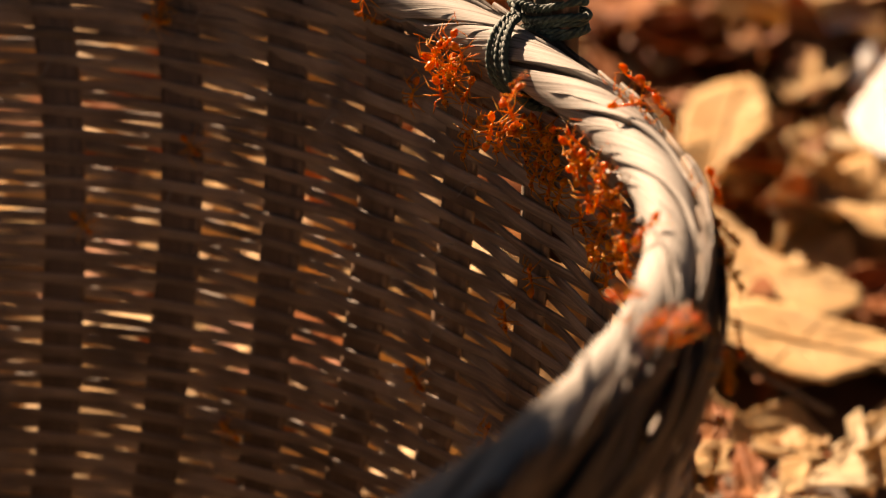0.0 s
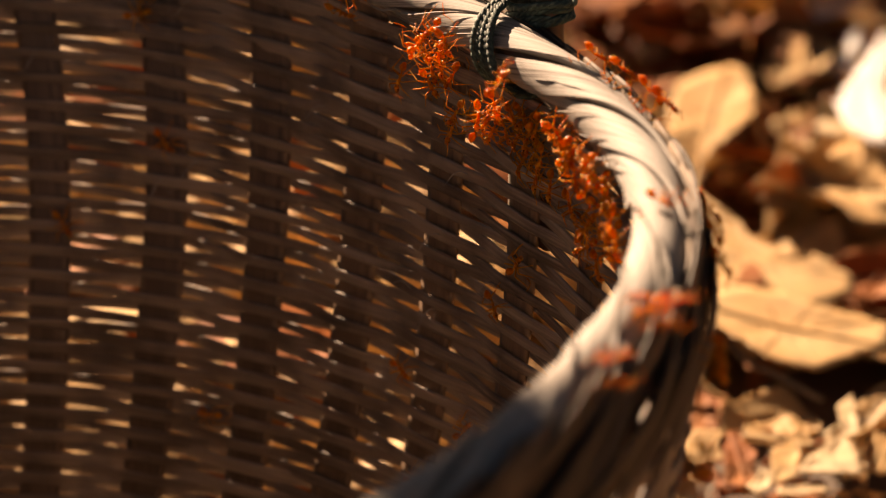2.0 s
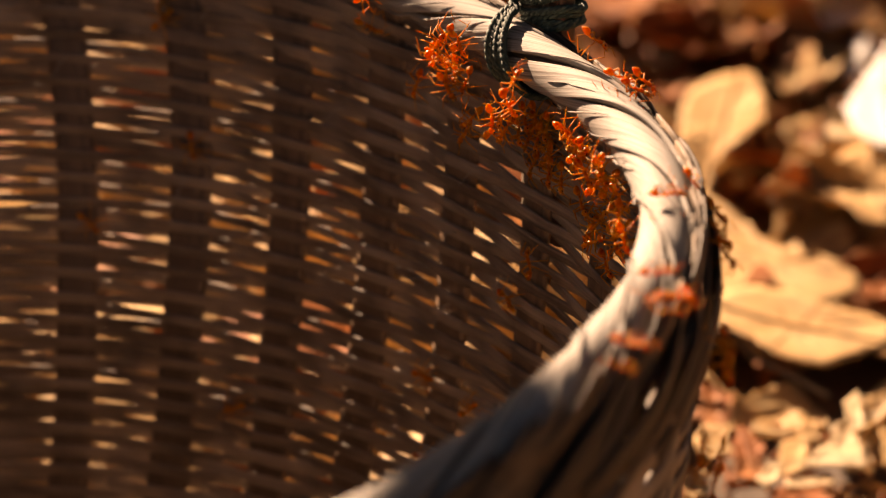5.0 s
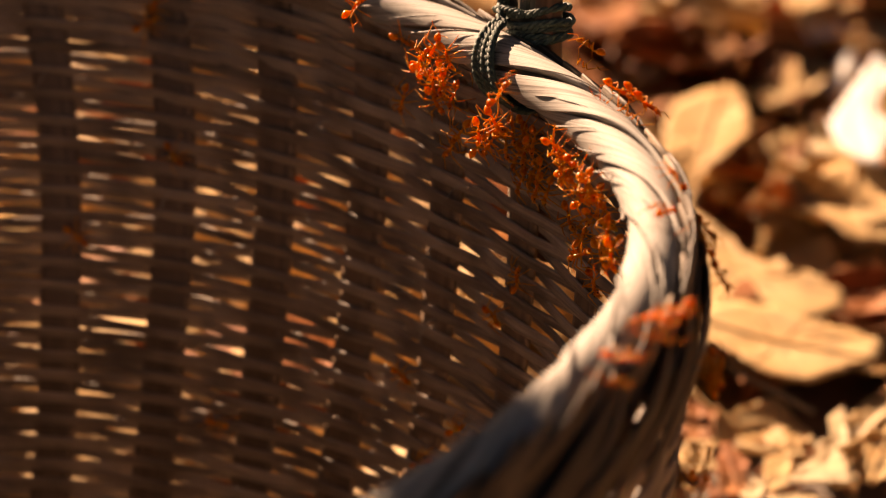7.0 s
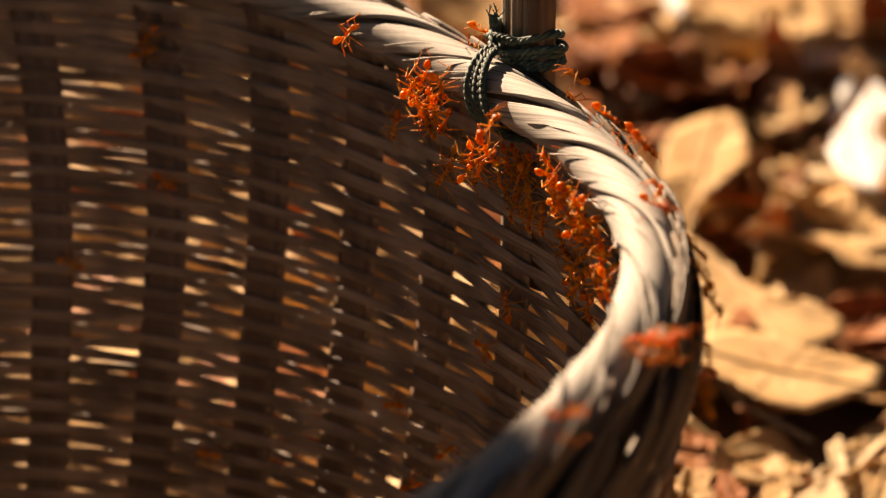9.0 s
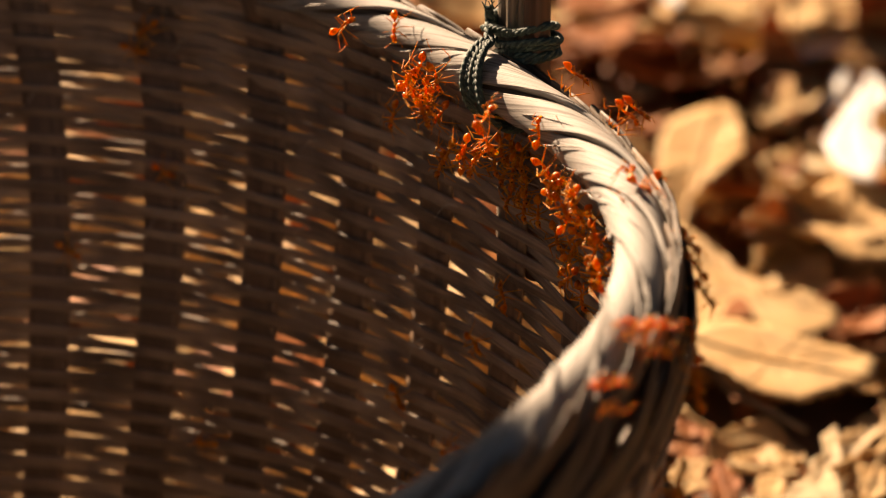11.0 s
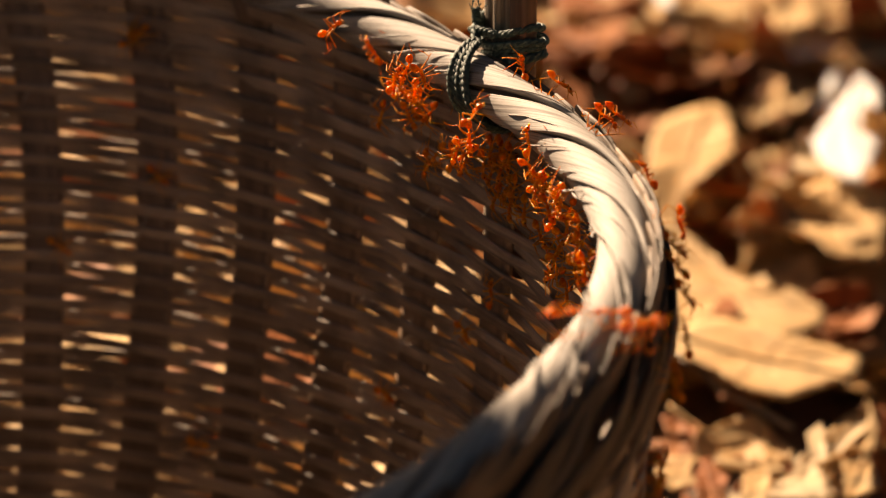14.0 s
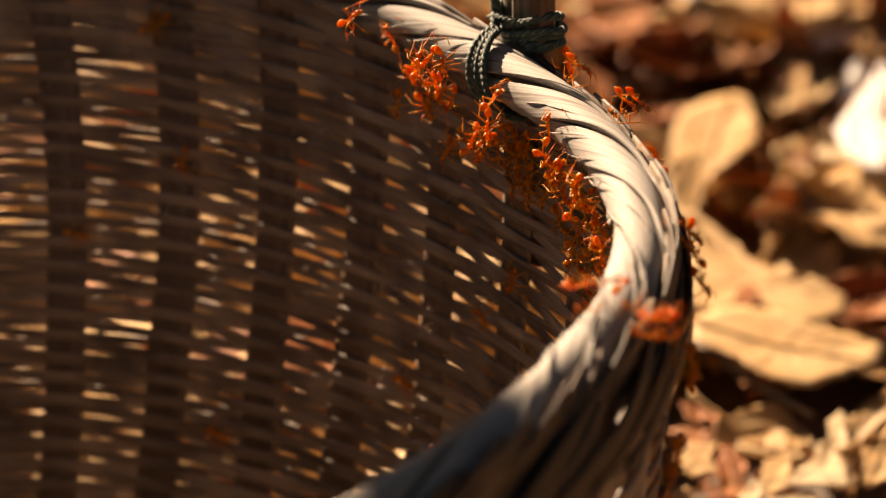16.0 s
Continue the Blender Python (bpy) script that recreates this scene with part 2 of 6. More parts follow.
def stake_lean(a, z):
    """The stakes of the far wall bow a little sideways on their way up."""
    return radians(1.0) * np.clip((a - radians(46)) / radians(22), 0, 1) * np.clip((radians(140) - a) / radians(40), 0, 1) * (-0.85 + 1.85 * ((z - 0.098) / 0.067) ** 2)


def weave(basket):
    """Stakes that stand round the wall, and flat weft strips that pass before and behind them in turn, with wedge-shaped gaps beside each stake."""
    zs = np.linspace(0.004, 0.196, 22)
    for k in range(STAKES):
        sec = strip_section(0.0116 + rng.normal() * 0.0005, 0.0013)
        lean = rng.normal() * 0.003
        a = stake_angle(k) + lean * np.sin(zs * 30) + stake_lean(stake_angle(k), zs)
        r = wall_radius(a, zs)
        cent = polar(r, a, zs)
        side = np.stack([-np.sin(a), np.cos(a), 0 * a], -1)
        out = np.stack([np.cos(a), np.sin(a), 0 * a], -1)
        rows = cent[:, None] + sec[None, :, :1] * side[:, None] + sec[None, :, 1:] * out[:, None]
        piece("stake", grid_mesh("stake", rows), M_STAKE, basket)
    n = STAKES * 14
    a = np.linspace(0, 2 * np.pi, n, endpoint=False)
    knots = [stake_angle(k) for k in range(-1, STAKES + 2)]
    half = 0.195
    e_r, e_z = np.stack([np.cos(a), np.sin(a), 0 * a], -1), np.array([0, 0, 1.0])
    sec = strip_section(1.0, 1.0)
    for k in range(WEFTS):
        z0 = 0.00517 + k * WEFT_PITCH
        at = np.interp(a - stake_lean(a, z0), knots, np.arange(-1, STAKES + 2))
        near = np.round(at)
        off = abs(at - near)
        ease = np.where(off < half, 1.0 + 0.12 * (1 - (off / half) ** 2), (0.5 - off) / (0.5 - half))
        high = 0.00283 * (1 + 0.05 * rng.normal()) + 0.0006 * min(max((z0 - 0.140) / 0.035, 0), 1) + 0.0004 * min(max((0.112 - z0) / 0.05, 0), 1)
        z = z0 + 0.00010 * wander(n, 50, 0.5) + 0.00014 * wander(n, 6)
        depth = 0.00098 * (1 + 0.14 * wander(n, 36, 0.3).clip(-1.6, 1.6))
        depth = depth * (1.20 - 0.38 * np.clip((a - radians(64)) / radians(12), 0, 1) * np.clip((radians(135) - a) / radians(20), 0, 1))
        r = wall_radius(a, z) + np.where((near + k) % 2 == 0, -1.0, 1.0) * ease * depth
        tall = high * (1 + 0.065 * wander(n, 40, 0.2).clip(-2, 2))
        twist = 0.10 * wander(n, 30, 0.4).clip(-2, 2) - 0.02
        up = sec[None, :, 0] * tall[:, None]
        ou = sec[None, :, 1] * 0.0009
        cu = up * np.cos(twist)[:, None] - ou * np.sin(twist)[:, None]
        co = up * np.sin(twist)[:, None] + ou * np.cos(twist)[:, None]
        rows = polar(r, a, z)[:, None] + cu[..., None] * e_z + co[..., None] * e_r[:, None]
        piece("weft_strip", grid_mesh("weft_strip", rows, close_u=True), M_WEFT, basket)
    # frayed fibres that curl from the strips
    for _ in range(26):
        a0, z0 = rng.uniform(0.2, 2.0), rng.uniform(0.09, 0.19)
        s = np.linspace(0, 1, 9)
        aa = a0 + 0.05 * s * rng.uniform(0.4, 1.2)
        z = z0 + 0.004 * rng.normal() * s + 0.002 * np.sin(5 * s + a0)
        r = wall_radius(aa, z) - 0.0030 - 0.0022 * np.sin(np.pi * s) * rng.uniform(0.3, 1.4)
        piece("frayed_fibre", tube("frayed_fibre", polar(r, aa, z), 0.00016 * (1.15 - s), sides=5), M_RIM, basket)
    # woven bottom: two layers of crossing slats cut to the round
    for turn in (0, 1):
        for k in range(-7, 8):
            off = k * 0.0155
            half = math.sqrt(max(0.140 ** 2 - off ** 2, 1e-4))
            s = np.linspace(-half, half, 14)
            zz = 0.0045 + 0.0012 * np.cos(np.pi * (s / 0.0155 + k + turn))
            cent = np.stack([s, 0 * s + off, zz], -1) if turn == 0 else np.stack([0 * s + off, s, zz], -1)
            side = np.array([0, 1.0, 0]) if turn == 0 else np.array([1.0, 0, 0])
            sec = strip_section(0.0135, 0.0012)
            rows = cent[:, None] + sec[None, :, :1] * side + sec[None, :, 1:] * np.array([0, 0, 1.0])
            piece("bottom_slat", grid_mesh("bottom_slat", rows), M_STAKE, basket)


STRANDS = 4


def lay(a):
    """How far the wrapping strips have wound round the rope at a; they lie a little longer on the side of the knot."""
    deg = (np.degrees(a) + 31) % 360 - 31
    return np.radians(np.interp(deg, (-31, -20.7, -10.4, 0, 10.2, 21, 31.8, 42.5, 329), (-270, -180, -90, 0, 90, 180, 270, 360, 2970)) + 55)


def rope_point(a, phi, r):
    """A point on the wrapped rim: a round the basket, phi round the rope (0: outwards, a quarter turn: up)."""
    c = rim_radius(a) + r * np.cos(phi)
    return polar(c, a, RIM_Z + r * np.sin(phi))


def rim(basket):
    hoop = new("rim")
    hoop.parent = basket
    n, m = 900, 44
    a = np.linspace(0, 2 * np.pi, n, endpoint=False)
    wide = np.radians(np.linspace(-6, 6, 25))
    wound = np.mean([lay(a + w) - 9 * (((a + w) + radians(31)) % (2 * np.pi) - radians(31)) for w in wide], 0) + 9 * a
    for j in range(STRANDS):
        u = np.linspace(-1, 1, m)
        # a broad flat leaf strip laid round: its trailing edge stands proud and is frayed into splits
        split = np.where(np.isin(np.arange(m), rng.choice(np.arange(26, 41), 1, replace=False)), -0.0005, 0.0)
        live = np.repeat(np.stack([wander(n, 9, 0.6) for _ in range(m // 4)], 1), 4, 1)
        width = 0.955 + 0.05 * wander(n, 24, 0.4)[:, None].clip(-1.5, 1.5)
        phi = wound[:, None] + 2 * np.pi * j / STRANDS + u[None] * np.pi / STRANDS * width + 0.08 * wander(n, 26)[:, None]
        flat = 0.965 + 0.035 * (1 - u[None] ** 2) + 0.065 * u[None] - 0.10 * (abs(u[None]) > 0.97)
        depth = ROPE * flat * (1 + 0.02 * wander(n, 18)[:, None].clip(-2, 2)) + split[None] * (live > 0.7)
        outer = rope_point(a[:, None], phi, depth)
        inner = rope_point(a[:, None], phi[:, ::-1], depth[:, ::-1] - 0.0009)
        rows = np.concatenate([outer, inner], 1)
        piece("wrapping_strip", grid_mesh("wrapping_strip", rows, close_u=True), M_RIM, hoop)
    core = polar(rim_radius(a), a, RIM_Z)
    piece("core", tube("core", core[::2], ROPE * 0.80, sides=10, close=True), M_BORDER, hoop)
    # loose fibres that have sprung from the strips
    for _ in range(30):
        a0, span = rng.uniform(0, 2 * np.pi), rng.uniform(0.06, 0.26)
        s = np.linspace(0, 1, 12)
        aa = a0 - span * s
        phi = lay(aa) + 2 * np.pi * rng.integers(STRANDS) / STRANDS + rng.uniform(-0.7, 0.75) + 0.2 * rng.normal() * s
        lift = ROPE * 1.02 + 0.0001 + abs(rng.normal()) * 0.0005 * np.sin(np.pi * s)
        piece("loose_fibre", tube("loose_fibre", rope_point(aa, phi, lift), 0.00022 * (0.3 + np.sin(np.pi * s)), sides=5), M_RIM, hoop)
    # thicker fibres that lie split from the strips where the rim turns towards the shade
    for _ in range(26):
        a0, span = radians(rng.uniform(-38, 8)), rng.uniform(0.10, 0.24)
        s = np.linspace(0, 1, 14)
        aa = a0 - span * s
        phi = lay(aa) + 2 * np.pi * rng.integers(STRANDS) / STRANDS + rng.uniform(0.55, 1.1) + 0.12 * rng.normal() * s
        lift = ROPE * 1.04 + 0.0001 + abs(rng.normal()) * 0.0004 * np.sin(np.pi * s)
        piece("loose_fibre", tube("loose_fibre", rope_point(aa, phi, lift), 0.00034 * (0.35 + 0.65 * np.sin(np.pi * s)), sides=6), M_RIM, hoop)
    # dark hairlines laid along the strips' grain for the shade in their splits
    for _ in range(46):
        a0, span = radians(rng.uniform(-34, 62)), rng.uniform(0.05, 0.16)
        s = np.linspace(0, 1, 12)
        aa = a0 - span * s
        phi = lay(aa) + 2 * np.pi * rng.integers(STRANDS) / STRANDS + rng.uniform(-0.6, 0.72) + 0.05 * rng.normal() * s
        lift = ROPE * 1.055 + abs(rng.normal()) * 0.0002 * np.sin(np.pi * s)
        piece("dark_fibre", tube("dark_fibre", rope_point(aa, phi, lift), 0.00015 * (0.25 + np.sin(np.pi * s)), sides=4), M_BORDER, hoop)
    # slanting strips of the plaited border under the rim, outside: an inner layer and a steeper outer one
    for layer, count, lean, drop in ((0, 84, 0.46, 0.013), (1, 50, 0.42, 0.009)):
        for k in range(count):
            a0 = 2 * np.pi * (k + 0.3 * rng.normal()) / count
            s = np.linspace(0, 1, 14)
            aa = a0 - lean * (1 + 0.15 * rng.normal()) * s
            z = RIM_Z + 0.0042 - (drop + 0.0092) * s * (1 + 0.1 * rng.normal()) + 0.0008 * np.sin(9 * s + k)
            r = wall_radius(aa, z) + 0.0020 + 0.0012 * layer + 0.0030 * np.exp(-s * 5) + 0.0012 * np.sin(np.pi * s) + 0.0011 * abs(rng.normal())
            r = np.maximum(r, rim_radius(aa) + np.sqrt(np.clip((1.14 * ROPE) ** 2 - (z - RIM_Z) ** 2, 0, 1)) + 0.0003 + 0.0008 * layer)
            sec = strip_section((0.0043 + 0.0020 * layer) * (1 + 0.22 * rng.normal()), 0.0008)
            cent = polar(r, aa, z)
            turn = 0.12 * rng.normal()
            out = np.stack([np.cos(aa), np.sin(aa), turn + 0 * aa], -1)
            t = np.gradient(cent, axis=0)
            w = np.cross(out, t)
            w /= np.linalg.norm(w, axis=1)[:, None]
            taper = (0.2 + 0.8 * np.sin(np.pi * np.clip(s, 0.02, 0.93)) ** 0.5)[:, None, None]
            rows = cent[:, None] + sec[None, :, :1] * w[:, None] * taper + sec[None, :, 1:] * out[:, None]
            piece("border_strip", grid_mesh("border_strip", rows), M_BORDER, hoop)


KNOT = radians(31.3)


def handle(basket):
    """A tall arched handle of three laths bound to the outside of the rim."""
    hoop = new("handle")
    hoop.parent = basket
    tagged(hoop, "tall arched handle of grey split bamboo laths")
    s = np.linspace(0, 1, 60)
    reach, tall = RIM_R + 0.004, 0.24
    ang = np.pi * s
    c, sn = np.cos(ang), np.sin(ang)
    line_r = reach * np.sign(c) * abs(c) ** 0.55
    line_z = RIM_Z + tall * sn ** 0.62
    foot = np.linspace(0.03, 0.95, 8)
    line_r = np.r_[np.full(8, reach), line_r, np.full(8, -reach)]
    line_z = np.r_[RIM_Z - 0.05 * (1 - foot), line_z, RIM_Z - 0.05 * (1 - foot[::-1])]
    d, side = np.array([math.cos(KNOT), math.sin(KNOT)]), np.array([-math.sin(KNOT), math.cos(KNOT), 0])
    grown = float(rim_radius(np.array(KNOT)) - RIM_R) + 0.0050
    for off, wide, thick, push in ((0.0066, 0.0058, 0.0044, 0.0004), (0.0021, 0.0031, 0.0050, -0.0006), (-0.0010, 0.0030, 0.0048, 0.0003), (-0.0057, 0.0064, 0.0046, -0.0005)):
        r = line_r + np.sign(line_r) * (grown + push)
        cent = np.stack([r * d[0], r * d[1], line_z], -1) + side * off
        t = np.gradient(cent, axis=0)
        t /= np.linalg.norm(t, axis=1)[:, None]
        w = np.cross(t, side)
        sec = strip_section(wide, thick, 12)
        rows = cent[:, None] + sec[None, :, :1] * side + sec[None, :, 1:] * w[:, None]
        piece("lath", grid_mesh("lath", rows), M_LATH if off > -0.004 else M_LATH_SHADE, hoop, "" if off > -0.004 else "bamboo lath coloured red-brown for the handle's shaded side")


def twisted(points, radius, plies=3, pitch=0.0075):
    """A laid cord: plies that wind round a line."""
    p = np.asarray(points, float)
    seg = np.r_[0, np.cumsum(np.linalg.norm(np.diff(p, axis=0), axis=1))]
    q = np.linspace(0, seg[-1], max(12, int(seg[-1] / 0.0006)))
    p = np.stack([np.interp(q, seg, p[:, i]) for i in range(3)], 1)
    t = np.gradient(p, axis=0)
    t /= np.linalg.norm(t, axis=1)[:, None]
    up = np.array([0.31, 0.22, 0.92])
    s = np.cross(t, up)
    s /= np.linalg.norm(s, axis=1)[:, None]
    w = np.cross(s, t)
    out = []
    for k in range(plies):
        f = 2 * np.pi * (q / pitch + k / plies)
        out.append(tube("ply", p + radius * 0.46 * (np.cos(f)[:, None] * s + np.sin(f)[:, None] * w), radius * 0.56, sides=6))
    return out


def binding(basket):
    """Dark green cord: rounds about the handle's foot and slanting turns that take in the rim."""
    knot = new("binding")
    knot.parent = basket
    tagged(knot, "dark green cord wound round handle and rim")
    grown = float(rim_radius(np.array(KNOT)))
    d, side = np.array([math.cos(KNOT), math.sin(KNOT), 0]), np.array([-math.sin(KNOT), math.cos(KNOT), 0])
    post = d * (grown + 0.0095)
    a = np.linspace(0, 2 * np.pi, 44)
    for k in range(5):
        line = post + side * (0.0096 + 0.0003 * rng.normal()) * np.cos(a)[:, None] + d * (0.0052 + 0.0003 * rng.normal()) * np.sin(a)[:, None]
        line[:, 2] = RIM_Z + 0.0026 + 0.0019 * k + 0.0003 * rng.normal() - (0.0026 + 0.0006 * rng.normal()) * np.cos(a) + 0.0003 * np.sin(3 * a + k)
        piece("cord_turn", joined("cord_turn", twisted(line, 0.00098, pitch=0.0055), M_CORD), M_CORD, knot)
    # turns round the rim that slant up to the foot of the handle
    for k in range(5):
        phi = np.radians(np.linspace(330, 84, 30))
        aa = np.radians(26.9 + 0.85 * k + (31.8 + 0.16 * k - 26.9 - 0.85 * k) * np.clip((230 - np.degrees(phi)) / 140, 0, 1) ** 1.3)
        rope_line = rope_point(aa, phi, ROPE * 1.17 + 0.0010 + 0.0002 * rng.normal())
        foot = post + np.array([0, 0, 1.0]) * (RIM_Z + 0.0088 + 0.0007 * k)
        line = np.concatenate([rope_line, [0.4 * rope_line[-1] + 0.6 * (foot + side * 0.0103 - d * 0.0035), foot + side * 0.0105 - d * 0.001, foot + side * 0.0085 + d * 0.0045, foot + d * 0.0056]])
        piece("cord_turn", joined("cord_turn", twisted(line, 0.00092, pitch=0.0055), M_CORD), M_CORD, knot)
    # the tied-off end: a short frayed stub and a crossing turn on the handle's face
    s = np.linspace(0, 1, 14)
    line = post + side * (0.0088 - 0.0012 * s)[:, None] - d * (0.0042 + 0.001 * s)[:, None] + np.array([0, 0, 1.0]) * (RIM_Z + 0.0090 + 0.0050 * s)[:, None]
    piece("cord_end", joined("cord_end", twisted(line, 0.0012, pitch=0.005), M_CORD), M_CORD, knot, "frayed grey-green cord end")
    line = post + side * (0.0095 - 0.0115 * s)[:, None] - d * (0.0056 + 0.0004 * np.sin(np.pi * s))[:, None] + np.array([0, 0, 1.0]) * (RIM_Z + 0.0085 + 0.0052 * s - 0.003 * s ** 2)[:, None]
    piece("cord_turn", joined("cord_turn", twisted(line, 0.0009, pitch=0.005), M_CORD), M_CORD, knot)
    for _ in range(9):
        tip = post + side * (0.0078 + 0.0008 * rng.normal()) - d * (0.0050 + 0.0006 * rng.normal()) + np.array([0, 0, RIM_Z + 0.0138])
        q = np.linspace(0, 1, 6)[:, None]
        line = tip + q * np.array([0.0012 * rng.normal(), 0.0012 * rng.normal(), 0.0022 + 0.0008 * rng.normal()])
        piece("cord_fibre", tube("cord_fibre", line, 0.00014, sides=5), M_CORD, knot)


def build_basket():
    basket = thing("basket", "weathered brown woven bamboo basket with rope-like rim and tall handle", "basket")
    weave(basket)
    rim(basket)
    handle(basket)
    binding(basket)


# ---- fallen leaves ----
def leaf_material(name, low, mid, high, stain=0.5):
    m = material(name, [(0.2, low), (0.5, mid), (0.8, high)], noise_scale=45, rough=(0.5, 0.8), bump=0.4, bump_far=0.001, island=0.16, blotch=tuple(stain * c for c in mid), blotch_scale=90)
    nt = m.node_tree
    shell, out = nt.nodes["Principled BSDF"], nt.nodes["Material Output"]
    glow, mix = nt.nodes.new("ShaderNodeBsdfTranslucent"), nt.nodes.new("ShaderNodeMixShader")
    nt.links.new(shell.inputs["Base Color"].links[0].from_socket, glow.inputs["Color"])
    mix.inputs[0].default_value = 0.35
    shell.inputs["Specular IOR Level"].default_value = 0.12
    nt.links.new(shell.outputs[0], mix.inputs[1]), nt.links.new(glow.outputs[0], mix.inputs[2]), nt.links.new(mix.outputs[0], out.inputs["Surface"])
    return m


M_LEAF = leaf_material("tan_dry_leaf", (0.34, 0.20, 0.09), (0.63, 0.41, 0.20), (0.78, 0.60, 0.35))
M_RED = leaf_material("red_brown_dry_leaf", (0.14, 0.045, 0.018), (0.36, 0.125, 0.045), (0.52, 0.235, 0.09))
M_AMBER = leaf_material("amber_brown_dry_leaf", (0.20, 0.075, 0.028), (0.36, 0.15, 0.055), (0.48, 0.25, 0.11))
M_STRAW = leaf_material("pale_straw_leaf", (0.50, 0.36, 0.20), (0.68, 0.53, 0.34), (0.78, 0.67, 0.50), 0.75)
M_PALE = leaf_material("bleached_leaf", (0.80, 0.77, 0.73), (0.87, 0.86, 0.85), (0.91, 0.91, 0.91), 0.94)


def place_leaf(label, at, length, width, rz, ry, rx, mat, curl, bend, ripple, seed, point=1.6):
    ob = thing("dry_leaf", label, "leaf", "fallen leaves")
    rows = leaf_rows(length, width, curl, bend, ripple, seed, 26, 15, point=point)
    piece("blade", grid_mesh("blade", rows), mat, ob)
    rib = rows[:, 7] + np.array([0, 0, 0.0004])
    piece("midrib", tube("midrib", rib, 0.0009 * (1 - 0.7 * np.linspace(0, 1, 26)), sides=6), mat, ob)
    s = np.linspace(0, 1, 7)
    stem = rib[0] + np.stack([-0.014 * s, 0.003 * s ** 2, 0.003 * s], -1)
    piece("stalk", tube("stalk", stem, 0.0009, sides=6), mat, ob)
    ob.matrix_world = pose(*at, rx, ry, rz)


def litter():
    """The bed of small dry leaves and fragments."""
    r = np.random.default_rng(11)
    for mat, count, name, label in ((M_LEAF, 9200, "tan_leaf_litter", "bed of small tan dry leaves and fragments"),
                                    (M_RED, 4200, "brown_leaf_litter", "bed of dark red-brown dry leaves")):
        verts, faces, k = [], [], 0
        for i in range(count):
            near = i < count * 0.4
            x, y = (r.uniform(-0.25, 0.75), r.uniform(0.0, 1.0)) if near and i % 4 else tuple(r.normal(size=2) * 0.45 + (0.2, 0.5)) if near else tuple(r.normal(size=2) * (0.5 + 1.4 * r.random()) + (0.1, 0.5))
            if near and mat is M_RED:
                x, y = 0.10 + 0.65 * (x + 0.25), 0.50 + 0.55 * y
            if math.hypot(x, y) < 0.13 or (0.205 < x < 0.262 and 0.250 < y < 0.290) or (mat is M_LEAF and (0.165 < x < 0.26 and 0.49 < y < 0.63 or 0.07 < x < 0.12 and 0.22 < y < 0.34 and i % 3)):
                continue
            length = r.uniform(0.015, 0.075) if near else r.uniform(0.03, 0.10)
            g = leaf_rows(length, length * r.uniform(0.3, 0.6), r.normal() * 0.5, r.normal() * 1.2 / max(length * 20, 1), 0.0008, int(r.integers(1e6)), 7 if near else 5, 5 if near else 3, thick=0.0005)
            m = np.array(pose(x, y, r.uniform(0.0, 0.016), r.normal() * 16 - 8, r.normal() * 16, r.uniform(0, 360)))
            p = g.reshape(-1, 3) @ m[:3, :3].T + m[:3, 3]
            if mat is M_LEAF:
                inside = (p[:, 0] > 0.19) & (p[:, 0] < 0.29) & (p[:, 1] > 0.245) & (p[:, 1] < 0.37)
                low = (p[:, 0] > 0.19) & (p[:, 0] < 0.265) & (p[:, 1] > 0.236) & (p[:, 1] < 0.325)
                if low.any() or (near and y < 0.25 and i % 3) or p[inside, 2].max(initial=0) > 0.022:
                    continue
            n_, m_ = g.shape[:2]
            a, b = np.meshgrid(np.arange(n_ - 1), np.arange(m_), indexing="ij")
            a, b = a.ravel(), b.ravel()
            d = (b + 1) % m_
            verts.append(p)
            faces += (np.stack([a * m_ + b, (a + 1) * m_ + b, (a + 1) * m_ + d, a * m_ + d], 1) + k).tolist()
            k += len(p)
        data = bpy.data.meshes.new(name)
        data.from_pydata(np.concatenate(verts).tolist(), [], faces)
        data.polygons.foreach_set("use_smooth", [True] * len(faces))
        data.materials.append(mat)
        tagged(new(name, data), label, "leaf litter", kind="stuff")



